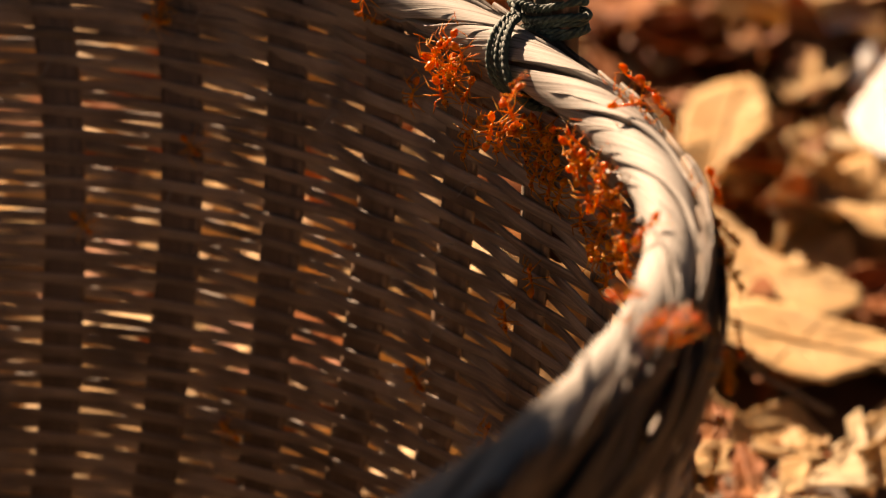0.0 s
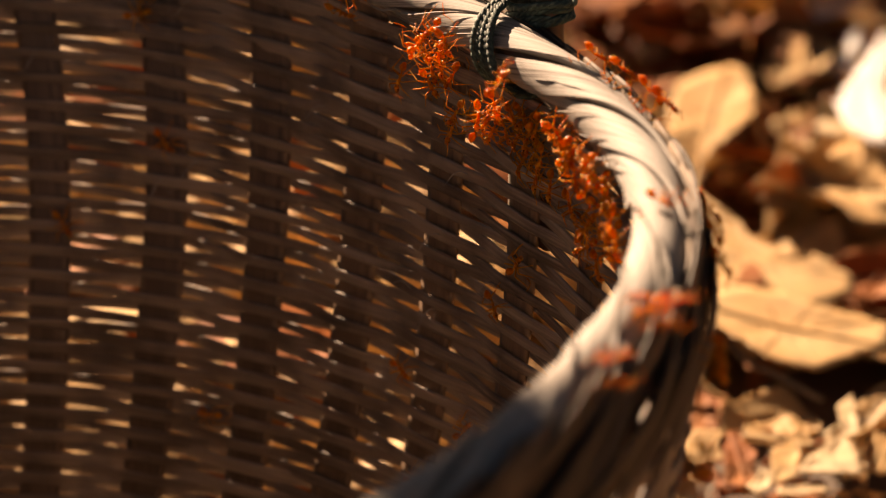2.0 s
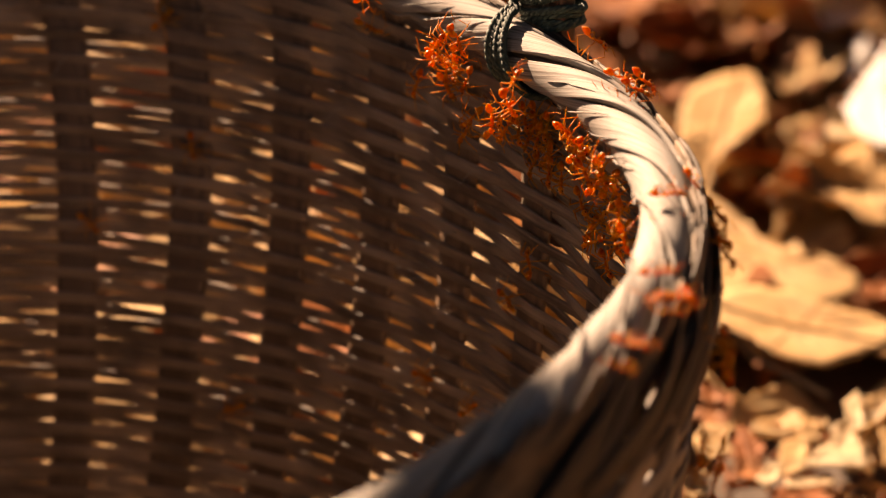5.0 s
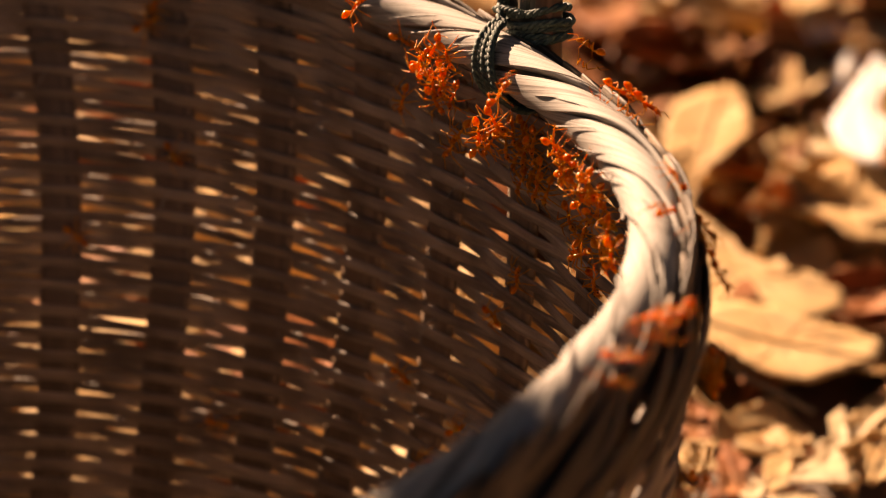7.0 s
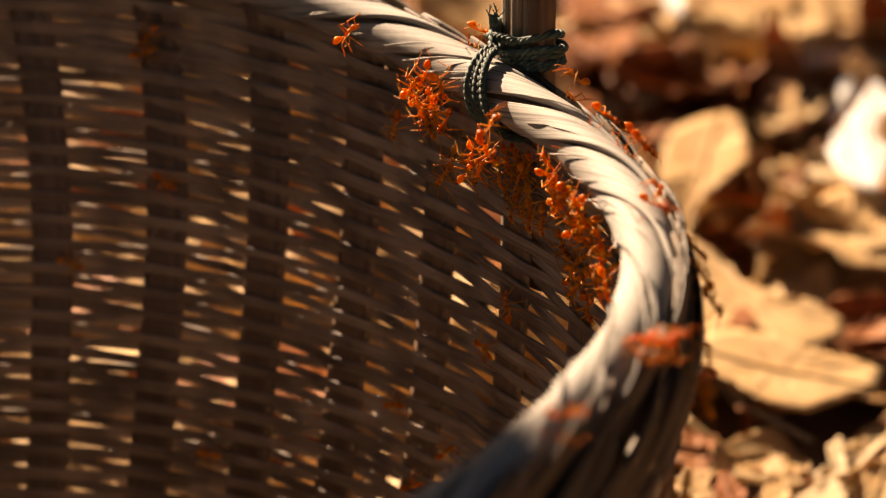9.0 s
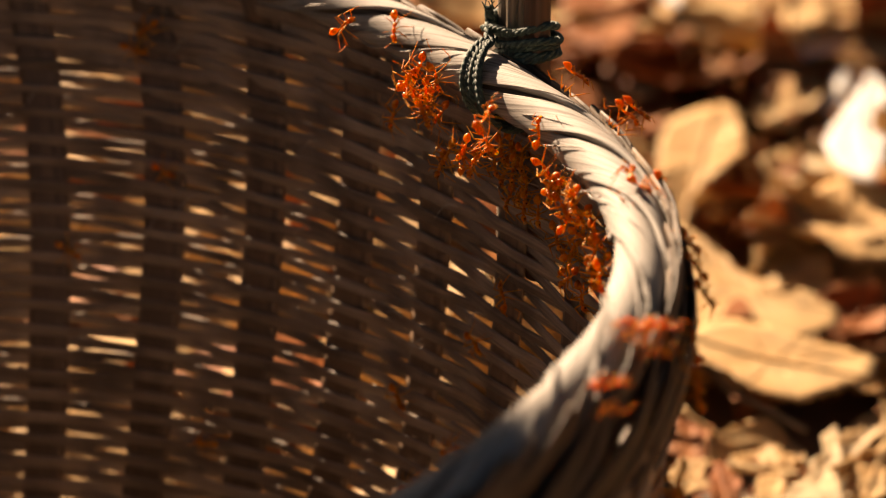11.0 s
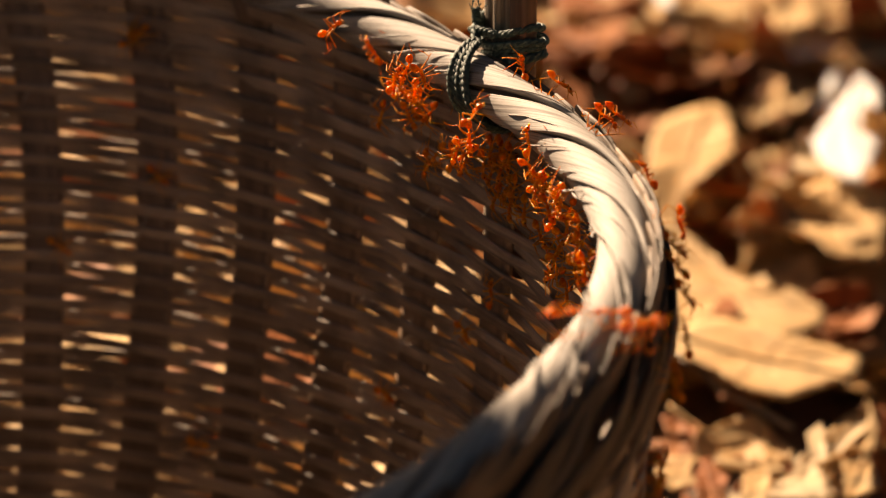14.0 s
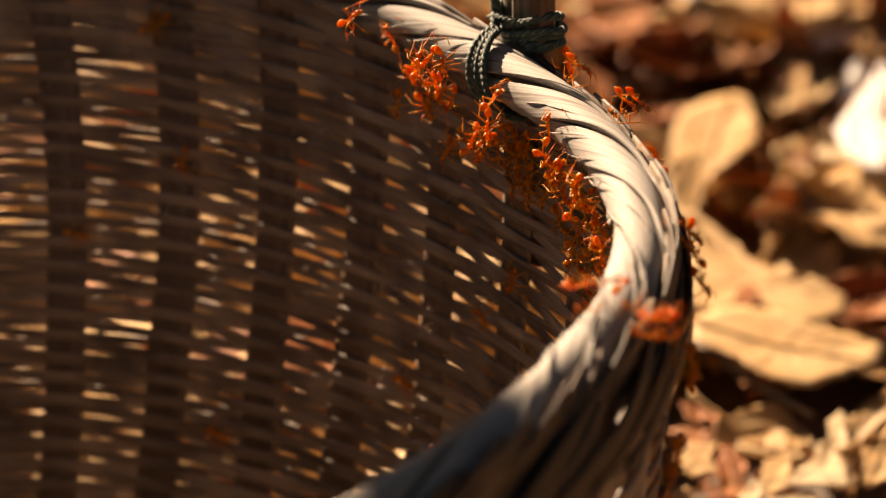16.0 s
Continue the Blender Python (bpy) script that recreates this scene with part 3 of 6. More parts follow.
def tree():
    """An unseen slim young tree, added so that its trunk throws a shadow across the near rim."""
    base = thing("tree", "unseen slim young tree added to shade the near rim", "tree", at=(-0.516, 1.084, -0.01))
    s = np.linspace(0, 1, 16)
    line = np.stack([0.03 * np.sin(3 * s) * s, 0.04 * s ** 2, 3.4 * s], -1)
    piece("trunk", tube("trunk", line, 0.030 * (1 - 0.75 * s) + 0.012 * np.exp(-s * 40), sides=14), M_BARK, base)
    tips = []
    for k in range(9):
        h, turn = 0.52 + 0.05 * k, 2.4 * k
        q = np.linspace(0, 1, 8)
        reach = 0.9 - 0.06 * k
        root = np.array([np.interp(h, s, line[:, i]) for i in range(3)])
        limb_line = root + np.stack([reach * q * math.cos(turn), reach * q * math.sin(turn), 0.5 * q + 0.25 * q ** 2], -1)
        piece("limb", tube("limb", limb_line, 0.010 * (1 - 0.8 * q), sides=7), M_BARK, base)
        tips += [p for p in limb_line[3:]]
    r = np.random.default_rng(3)
    verts, faces = [], []
    for p in tips:
        for _ in range(34):
            g = leaf_rows(0.09, 0.04, r.normal() * 0.3, 0.4, 0.002, int(r.integers(1e6)), 5, 3)
            m = np.array(pose(*(p + r.normal(size=3) * 0.16), r.uniform(-60, 60), r.uniform(-60, 60), r.uniform(0, 360)))
            a, b = np.meshgrid(np.arange(4), np.arange(6), indexing="ij")
            a, b = a.ravel(), b.ravel()
            d = (b + 1) % 6
            k0 = sum(len(v) for v in verts[-1:]) and len(verts) * 30
            faces += (np.stack([a * 6 + b, (a + 1) * 6 + b, (a + 1) * 6 + d, a * 6 + d], 1) + k0).tolist()
            verts.append(g.reshape(-1, 3) @ m[:3, :3].T + m[:3, 3])
    data = bpy.data.meshes.new("crown")
    data.from_pydata(np.concatenate(verts).tolist(), [], faces)
    piece("crown", data, M_RED, base, "sparse crown of dry brown leaves", "stuff")


def scrap_mesh(name, corners, cup, ripple, seed, thick=0.0005, fine=44):
    """A flat torn piece of leaf: a jagged outline through its corners, slightly cupped and rippled."""
    r = np.random.default_rng(seed)
    c = np.array(corners, float)
    if np.sum(c[:, 0] * np.roll(c[:, 1], -1) - c[:, 1] * np.roll(c[:, 0], -1)) < 0:
        c = c[::-1]
    seg = np.linalg.norm(np.roll(c, -1, 0) - c, axis=1)
    at = np.r_[0, np.cumsum(seg)]
    q = np.linspace(0, at[-1], fine * 2, endpoint=False)
    loop = np.stack([np.interp(q, at, np.r_[c[:, k], c[:1, k]]) for k in (0, 1)], 1)
    loop = 0.5 * loop + 0.25 * (np.roll(loop, 1, 0) + np.roll(loop, -1, 0))
    size = at[-1] / 4
    loop = loop + r.normal(size=loop.shape) * size * 0.012
    ph, w = r.uniform(0, 6.28, 6), r.normal(size=(3, 2)) * 4 / size
    layers = []
    for side in (0, 1):
        for ring in ((0.02, 0.3, 0.6, 0.85, 1.0) if side == 0 else (1.0, 0.85, 0.6, 0.3, 0.02)):
            p = loop * ring
            z = cup * size * (ring ** 2 - 0.3) * (0.4 + 0.6 * np.cos(np.arctan2(p[:, 1], p[:, 0]) + ph[3]) ** 2)
            for k in range(3):
                z = z + ripple * 0.6 * np.sin(p @ w[k] + ph[k])
            layers.append(np.stack([p[:, 0], p[:, 1], z - side * thick], 1))
    return grid_mesh(name, np.array(layers)), np.array(layers)


def broken_leaf(label, at, corners, tilt, mat, cup, ripple, seed):
    """A torn leaf with its midrib and side veins; a small scrap has none."""
    data, rows = scrap_mesh("blade", np.array(corners) * 0.001, cup, ripple, seed)
    data.materials.append(mat)
    span = np.linalg.norm(rows[4] - rows[4].mean(0), axis=1)
    if span.max() < 0.016:
        ob = new("leaf_fragment", data)
        tagged(ob, label.replace("dry leaf", "dry leaf scrap"), "leaf", "leaf fragments")
    else:
        ob = thing("dry_leaf", label, "leaf", "fallen leaves")
        piece("blade", data, mat, ob)
        n = rows.shape[1]
        i = int(span.argmax())
        j = (i + n // 2) % n
        line = np.concatenate([rows[4:0:-1, i], rows[1:5, j]]) + np.array([0, 0, 0.0003])
        piece("midrib", tube("midrib", line, np.linspace(0.0010, 0.0004, len(line)), sides=6), mat, ob)
        for k in range(-3, 4):
            if k:
                q = (i + k * n // 8) % n
                piece("vein", tube("vein", rows[1:5, q] + np.array([0, 0, 0.0001]), np.linspace(0.00032, 0.00015, 4), sides=5), mat, ob)
    ob.matrix_world = pose(*at, tilt)


def fragments():
    """Small broken leaves strewn beside the basket and farther back."""
    r = np.random.default_rng(23)
    for i in range(272):
        far = 110 <= i < 160
        x, y = (r.uniform(0.15, 0.36), r.uniform(0.40, 0.74)) if far else (r.uniform(0.17, 0.34), r.uniform(0.16, 0.30)) if i < 110 else (r.uniform(0.185, 0.275), r.uniform(0.165, 0.25))
        if 0.205 < x < 0.262 and 0.240 < y < 0.290:
            continue
        size = r.uniform(0.003, 0.0085) * (1.15 if far else 1.0 if i < 110 else 0.6)
        kind = r.random()
        mat, label = (M_STRAW, "small pale leaf fragment on the litter") if kind < 0.10 else (M_RED, "small red-brown leaf fragment on the litter") if kind < 0.55 else (M_LEAF, "small tan leaf fragment on the litter")
        turns = np.sort(r.uniform(0, 2 * np.pi / 5, 5) + np.arange(5) * 2 * np.pi / 5)[: int(r.integers(3, 6))]
        corners = np.stack([np.cos(turns), np.sin(turns) * r.uniform(0.35, 0.9)], 1) * size * r.uniform(0.7, 1.2, (len(turns), 1))
        ob = new("leaf_fragment", scrap_mesh("leaf_fragment", corners - corners.mean(0), r.normal() * 0.2, 0.0003, i, fine=10)[0])
        ob.data.materials.append(mat)
        ob.matrix_world = pose(x, y, r.uniform(0.018, 0.028), r.normal() * 14 - 8, r.normal() * 14, r.uniform(0, 360))
        tagged(ob, label, "leaf", "leaf fragments")


ground()
tree()
fragments()
build_basket()
litter()
STRAW = "pale straw-coloured dry leaf on the litter"
TAN, PALE, BROWN, AMBER = "curled tan dry leaf on the litter", "bleached pale dry leaf lying on the litter", "dark red-brown dry leaf on the litter", "amber-brown dry leaf on the litter"
place_leaf(TAN, (0.272, 0.411, 0.024), 0.05, 0.05, 25, 5, 0, M_LEAF, 0.3, 0.5, 0.0018, 5)
# this dark leaf fills in a zone of litter that lies in shade
place_leaf(BROWN, (0.242, 0.430, 0.016), 0.06, 0.07, 10, 0, 0, M_RED, -0.2, 0.6, 0.0024, 6)
place_leaf(BROWN, (0.264, 0.347, 0.020), 0.036, 0.035, 40, 0, 0, M_RED, 0.3, 0.6, 0.0018, 7)
place_leaf(BROWN, (0.207, 0.584, 0.026), 0.08, 0.06, 30, 0, 0, M_RED, 0.3, 0.6, 0.0024, 8)
place_leaf(BROWN, (0.240, 0.454, 0.022), 0.04, 0.045, 5, 0, 0, M_RED, 0.4, 0.6, 0.0018, 9)
place_leaf(STRAW, (0.241, 0.229, 0.026), 0.026, 0.016, 15, 0, 0, M_STRAW, 0.1, 0.4, 0.001, 10)
place_leaf(TAN, (0.256, 0.243, 0.028), 0.035, 0.016, 70, 0, 0, M_LEAF, 0.3, 0.5, 0.001, 11)
place_leaf(TAN, (0.297, 0.607, 0.030), 0.05, 0.05, 12, 0, 0, M_LEAF, 0.3, 0.5, 0.0018, 12)
place_leaf(TAN, (0.189, 0.617, 0.030), 0.045, 0.05, -15, 0, 0, M_LEAF, 0.2, 0.5, 0.0018, 13)
place_leaf(TAN, (0.255, 0.585, 0.030), 0.04, 0.05, 50, 0, 0, M_LEAF, 0.3, 0.5, 0.0018, 14)
place_leaf(TAN, (0.263, 0.461, 0.024), 0.04, 0.03, 80, 0, 0, M_LEAF, 0.3, 0.5, 0.001, 16)
place_leaf(BROWN, (0.229, 0.559, 0.026), 0.05, 0.06, 80, 0, 0, M_RED, 0.3, 0.5, 0.001, 17)
place_leaf(TAN, (0.152, 0.618, 0.028), 0.05, 0.06, 20, 0, 0, M_LEAF, 0.3, 0.5, 0.001, 18)
place_leaf(TAN, (0.226, 0.605, 0.030), 0.03, 0.04, -30, 0, 0, M_LEAF, 0.2, 0.5, 0.001, 19)
place_leaf(TAN, (0.225, 0.244, 0.024), 0.03, 0.03, -40, 0, 0, M_LEAF, 0.2, 0.5, 0.001, 21)
place_leaf(STRAW, (0.255, 0.224, 0.024), 0.022, 0.014, 60, 0, 0, M_STRAW, 0.2, 0.5, 0.001, 22)
# larger torn leaves and scraps; corners in millimetres
broken_leaf(TAN, (0.225, 0.455, 0.032), ((-16, -14), (-11, 22), (-8, 35), (-2, 42), (4, 47), (11, 54), (16, 52), (18, 43), (19, 21), (15, 4), (8, -12), (0, -24), (-5, -37), (-8, -54), (-10, -68), (-15, -68), (-17, -44)), 0, M_LEAF, 0.02, 0.0005, 60)
broken_leaf(TAN, (0.233, 0.341, 0.032), ((-20, 58), (-16, 54), (-9, 38), (-2, 19), (7, 7), (17, 0), (24, -11), (26, -21), (16, -30), (4, -37), (-7, -31), (-16, -25), (-26, -20)), 0, M_LEAF, 0.03, 0.0005, 61)
broken_leaf(TAN, (0.233, 0.285, 0.036), ((-26, 18), (-21, 23), (-10, 28), (3, 22), (14, 9), (23, 6), (31, -2), (29, -16), (18, -21), (5, -28), (-5, -25), (-12, -16), (-23, -1), (-27, 2)), 0, M_LEAF, 0.04, 0.0006, 62)
broken_leaf(PALE, (0.282, 0.468, 0.038), ((-13, -11), (-9, 4), (3, 33), (13, 59), (16, 43), (10, -12), (-1, -48), (-7, -41), (-12, -26)), 0, M_PALE, 0.0, 0.0002, 65)
broken_leaf(PALE, (0.288, 0.552, 0.026), ((-11, -20), (0, 24), (8, 32), (9, 9), (3, -14), (-8, -31)), 0, M_PALE, -0.35, 0.0012, 66)
broken_leaf(TAN, (0.255, 0.448, 0.028), ((-7, -32), (-2, 14), (3, 40), (6, 28), (3, -13), (-3, -38)), -10, M_LEAF, 0.1, 0.0006, 67)
broken_leaf(TAN, (0.271, 0.405, 0.030), ((-15, 2), (-8, 25), (3, 35), (20, 26), (12, -31), (-3, -34), (-10, -22)), 0, M_LEAF, 0.05, 0.0012, 68)
broken_leaf(TAN, (0.237, 0.440, 0.024), ((-10, -3), (6, 9), (10, 0), (-6, -7)), 0, M_LEAF, 0.05, 0.0004, 69)
broken_leaf(BROWN, (0.246, 0.450, 0.022), ((-9, 6), (4, 11), (10, -10), (-4, -8)), 0, M_RED, 0.1, 0.0008, 70)
broken_leaf(BROWN, (0.266, 0.333, 0.022), ((-11, 7), (10, 13), (7, -11), (-7, -9)), 0, M_RED, 0.1, 0.0008, 71)
broken_leaf(TAN, (0.271, 0.539, 0.026), ((-9, -2), (-1, 26), (7, 15), (5, -14), (-2, -25)), 0, M_LEAF, 0.2, 0.001, 72)
broken_leaf(TAN, (0.259, 0.539, 0.024), ((-4, 6), (4, 12), (3, -11), (-3, -8)), 0, M_LEAF, 0.1, 0.0006, 73)
broken_leaf(BROWN, (0.251, 0.563, 0.022), ((-9, 9), (9, 18), (8, -12), (-7, -15)), 0, M_RED, 0.15, 0.001, 74)
broken_leaf(TAN, (0.247, 0.572, 0.026), ((-4, 8), (5, 5), (3, -7), (-4, -6)), 0, M_LEAF, 0.1, 0.0004, 75)
broken_leaf(TAN, (0.234, 0.589, 0.026), ((-4, 9), (4, 12), (4, -9), (-4, -11)), 0, M_LEAF, 0.1, 0.0004, 76)
broken_leaf(TAN, (0.258, 0.593, 0.026), ((-3, 11), (5, 8), (2, -11), (-3, -8)), 0, M_LEAF, 0.1, 0.0004, 77)
broken_leaf(PALE, (0.294, 0.600, 0.026), ((-5, 10), (7, 8), (3, -10), (-5, -8)), 0, M_PALE, 0.1, 0.0004, 78)
broken_leaf(TAN, (0.221, 0.527, 0.022), ((-2, 8), (3, 9), (2, -8), (-3, -9)), 0, M_LEAF, 0.1, 0.0004, 79)
broken_leaf(STRAW, (0.237, 0.210, 0.032), ((-10, -8), (-5, 2), (7, 15), (8, -9)), 0, M_STRAW, 0.06, 0.0003, 80)
broken_leaf(STRAW, (0.245, 0.233, 0.032), ((-2, 9), (3, 16), (2, -11), (-3, -14)), 0, M_STRAW, 0.06, 0.0003, 81)
broken_leaf(STRAW, (0.255, 0.243, 0.030), ((-6, -6), (6, 13), (6, 5), (-5, -12)), 0, M_STRAW, 0.06, 0.0003, 82)
broken_leaf(TAN, (0.225, 0.211, 0.030), ((-3, 8), (6, 12), (2, -8), (-5, -12)), 0, M_LEAF, 0.06, 0.0003, 83)
broken_leaf(STRAW, (0.228, 0.196, 0.030), ((-7, 1), (7, 3), (7, -1), (-7, -3)), 0, M_STRAW, 0.06, 0.0003, 84)
broken_leaf(STRAW, (0.216, 0.197, 0.030), ((-5, -5), (0, 3), (4, 6), (0, -4)), 0, M_STRAW, 0.06, 0.0003, 85)
broken_leaf(BROWN, (0.213, 0.218, 0.028), ((-2, 9), (1, 16), (4, 2), (1, -15), (-4, -11)), 0, M_RED, 0.1, 0.0004, 86)
broken_leaf(TAN, (0.204, 0.221, 0.030), ((-7, -1), (-3, 9), (6, 7), (3, 2), (5, -5), (-3, -11)), 0, M_LEAF, 0.1, 0.0006, 87)
broken_leaf(BROWN, (0.208, 0.250, 0.024), ((-4, 4), (3, 6), (4, -3), (-2, -7)), 0, M_RED, 0.1, 0.0006, 89)
broken_leaf(TAN, (0.254, 0.216, 0.032), ((-3, 9), (6, 19), (3, -11), (-5, -18)), 0, M_LEAF, 0.06, 0.0003, 90)
broken_leaf(TAN, (0.231, 0.226, 0.030), ((-4, 3), (2, 8), (3, -4), (-2, -7)), 0, M_LEAF, 0.1, 0.0005, 92)
broken_leaf(TAN, (0.222, 0.235, 0.028), ((-6, 2), (4, 6), (5, -1), (-3, -8)), 0, M_LEAF, 0.1, 0.0005, 93)
broken_leaf(TAN, (0.196, 0.195, 0.030), ((-3, 4), (3, 8), (4, -5), (-3, -8)), 0, M_LEAF, 0.1, 0.0005, 94)
# dark scrap laid on the big tan leaf in place of its shaded notch
broken_leaf(BROWN, (0.227, 0.323, 0.036), ((-6, -6), (-3, 5), (1, 10), (3, 4), (4, -5), (0, -8)), 0, M_RED, 0.02, 0.0002, 95)
broken_leaf(BROWN, (0.195, 0.536, 0.018), ((-10, 34), (11, 40), (12, -26), (-3, -42), (-10, -6)), 0, M_RED, 0.1, 0.001, 96)
broken_leaf(BROWN, (0.215, 0.533, 0.022), ((-9, 18), (8, 27), (8, -13), (-7, -32)), 0, M_RED, 0.1, 0.001, 97)
broken_leaf(BROWN, (0.231, 0.522, 0.020), ((-7, 20), (9, 14), (5, -14), (-7, -19)), 0, M_RED, 0.1, 0.001, 98)
broken_leaf(TAN, (0.200, 0.541, 0.024), ((-4, 9), (3, 13), (3, -9), (-2, -13)), 0, M_LEAF, 0.1, 0.0005, 99)
broken_leaf(TAN, (0.244, 0.596, 0.028), ((-15, 15), (11, 21), (12, -14), (-8, -23)), 0, M_LEAF, 0.05, 0.0006, 100)
broken_leaf(PALE, (0.277, 0.593, 0.028), ((-13, 28), (18, 27), (17, -13), (-6, -29), (-15, -14)), 0, M_PALE, 0.05, 0.0006, 101)
broken_leaf(TAN, (0.307, 0.588, 0.028), ((-11, 23), (14, 29), (6, -24), (-9, -27)), 0, M_LEAF, 0.05, 0.0006, 102)
broken_leaf(BROWN, (0.207, 0.571, 0.026), ((-7, 14), (6, 21), (7, -10), (-6, -25)), 0, M_RED, 0.1, 0.0008, 103)
broken_leaf(BROWN, (0.240, 0.570, 0.026), ((-9, 12), (6, 18), (8, -9), (-5, -21)), 0, M_RED, 0.1, 0.0008, 104)
broken_leaf(BROWN, (0.268, 0.560, 0.026), ((-11, 13), (8, 10), (10, -8), (-7, -14)), 0, M_RED, 0.1, 0.0008, 105)
broken_leaf(BROWN, (0.242, 0.544, 0.024), ((-6, 7), (5, 13), (5, -8), (-4, -12)), 0, M_RED, 0.1, 0.0006, 106)
broken_leaf(TAN, (0.212, 0.546, 0.026), ((-4, 9), (3, 15), (5, -9), (-4, -15)), 0, M_LEAF, 0.1, 0.0006, 107)
broken_leaf(TAN, (0.256, 0.521, 0.026), ((-3, 16), (6, 19), (6, -7), (-3, -21), (-6, -7)), 0, M_LEAF, 0.1, 0.0006, 108)
broken_leaf(TAN, (0.228, 0.615, 0.036), ((-8, 27), (11, 27), (8, -16), (-3, -28), (-8, -10)), 0, M_LEAF, 0.02, 0.0006, 109)
broken_leaf(TAN, (0.251, 0.623, 0.034), ((-9, 25), (12, 24), (9, -23), (-2, -16), (-10, -9)), 0, M_LEAF, 0.02, 0.0006, 110)
broken_leaf(TAN, (0.273, 0.602, 0.038), ((-12, 33), (16, 33), (13, -18), (-4, -31), (-13, -17)), 0, M_LEAF, 0.02, 0.0006, 111)
broken_leaf(TAN, (0.301, 0.616, 0.036), ((-12, 25), (17, 24), (12, -11), (-4, -20), (-12, -18)), 0, M_LEAF, 0.02, 0.0006, 112)
broken_leaf(PALE, (0.228, 0.609, 0.040), ((-4, 12), (5, 14), (2, -15), (-3, -11)), 0, M_PALE, 0.02, 0.0006, 113)
broken_leaf(BROWN, (0.200, 0.600, 0.034), ((-13, 42), (7, 45), (16, 4), (9, -31), (-4, -40), (-14, -21)), 0, M_RED, 0.02, 0.0006, 114)
broken_leaf(AMBER, (0.232, 0.578, 0.034), ((-6, 13), (3, 19), (7, -7), (-4, -25)), 0, M_AMBER, 0.02, 0.0006, 115)
broken_leaf(AMBER, (0.242, 0.549, 0.034), ((-6, 4), (4, 12), (5, -5), (-4, -11)), 0, M_AMBER, 0.02, 0.0006, 116)
broken_leaf(AMBER, (0.262, 0.548, 0.030), ((-7, 16), (7, 28), (10, -3), (-3, -26), (-9, -14)), 0, M_AMBER, 0.02, 0.0006, 117)
broken_leaf(TAN, (0.262, 0.505, 0.036), ((-1, 15), (4, 18), (4, -5), (-2, -19), (-5, -8)), 0, M_LEAF, 0.02, 0.0006, 118)
broken_leaf(BROWN, (0.212, 0.207, 0.033), ((-5, -13), (-4, 6), (-1, 16), (2, 13), (5, 6), (3, -10), (0, -17)), 0, M_RED, 0.06, 0.0005, 130)
broken_leaf(BROWN, (0.207, 0.246, 0.028), ((-6, -9), (0, 12), (6, 12), (3, -2), (-4, -13)), 0, M_RED, 0.06, 0.0005, 131)
broken_leaf(BROWN, (0.205, 0.252, 0.030), ((-3, 5), (0, 5), (4, 0), (2, -6), (-3, -4)), 0, M_RED, 0.06, 0.0005, 132)
broken_leaf(STRAW, (0.216, 0.192, 0.034), ((-4, -2), (1, 7), (4, 5), (2, -3), (-2, -7)), 0, M_STRAW, 0.06, 0.0005, 133)


def twig(start, end):
    """A dry twig with knots and a broken side shoot, lying under the leaves."""
    base = thing("twig", "thin dark brown dry twig under a tan leaf", "twig")
    q = np.linspace(0, 1, 20)
    line = np.array(start) + q[:, None] * (np.array(end) - np.array(start)) + np.stack([0.0012 * np.sin(7 * q), 0.0012 * np.cos(5 * q), 0.0008 * np.sin(11 * q)], -1)
    piece("stem", tube("stem", line, 0.0013 * (1 - 0.35 * q) * (1 + 0.16 * np.exp(-((q - 0.4) / 0.03) ** 2) + 0.14 * np.exp(-((q - 0.75) / 0.03) ** 2)), sides=9), M_BARK, base)
    shoot = line[8] + np.linspace(0, 1, 6)[:, None] * np.array([0.006, 0.002, 0.002])
    piece("shoot", tube("shoot", shoot, 0.0007 * np.linspace(1, 0.6, 6), sides=7), M_BARK, base)


twig((0.2080, 0.2977, 0.030), (0.2391, 0.2511, 0.030))


# ---- weaver ants ----
M_ANT = material("amber_ant_shell", [(0.25, (0.46, 0.088, 0.008)), (0.55, (0.71, 0.235, 0.018)), (0.85, (0.85, 0.41, 0.045))], noise_scale=900, rough=(0.22, 0.36), bump=0.15,
                 bump_far=0.0001, random_shift=0.14, sub=0.7, sub_scale=0.0022, sub_radius=(1.0, 0.45, 0.10))
M_ANT.node_tree.nodes["Principled BSDF"].inputs["Specular IOR Level"].default_value = 0.2
M_LIMB = material("pale_amber_limb", [(0.25, (0.44, 0.14, 0.010)), (0.55, (0.62, 0.25, 0.024)), (0.85, (0.74, 0.38, 0.06))], noise_scale=900, rough=(0.35, 0.5), bump=0, random_shift=0.12, sub=0.3,
                  sub_scale=0.0008, sub_radius=(1.0, 0.4, 0.1))
M_LIMB.node_tree.nodes["Principled BSDF"].inputs["Specular IOR Level"].default_value = 0.08
for shell in (M_ANT, M_LIMB):
    # the thin shell lets the sun shine through
    nt = shell.node_tree
    front, glow, mix = nt.nodes["Principled BSDF"], nt.nodes.new("ShaderNodeBsdfTranslucent"), nt.nodes.new("ShaderNodeMixShader")
    nt.links.new(front.inputs["Base Color"].links[0].from_socket, glow.inputs["Color"])
    mix.inputs[0].default_value = 0.36
    nt.links.new(front.outputs[0], mix.inputs[1]), nt.links.new(glow.outputs[0], mix.inputs[2]), nt.links.new(mix.outputs[0], nt.nodes["Material Output"].inputs["Surface"])
M_EYE = material("ant_eye", [(0.3, (0.01, 0.006, 0.004)), (0.8, (0.03, 0.02, 0.012))], noise_scale=500, rough=(0.2, 0.3), bump=0)


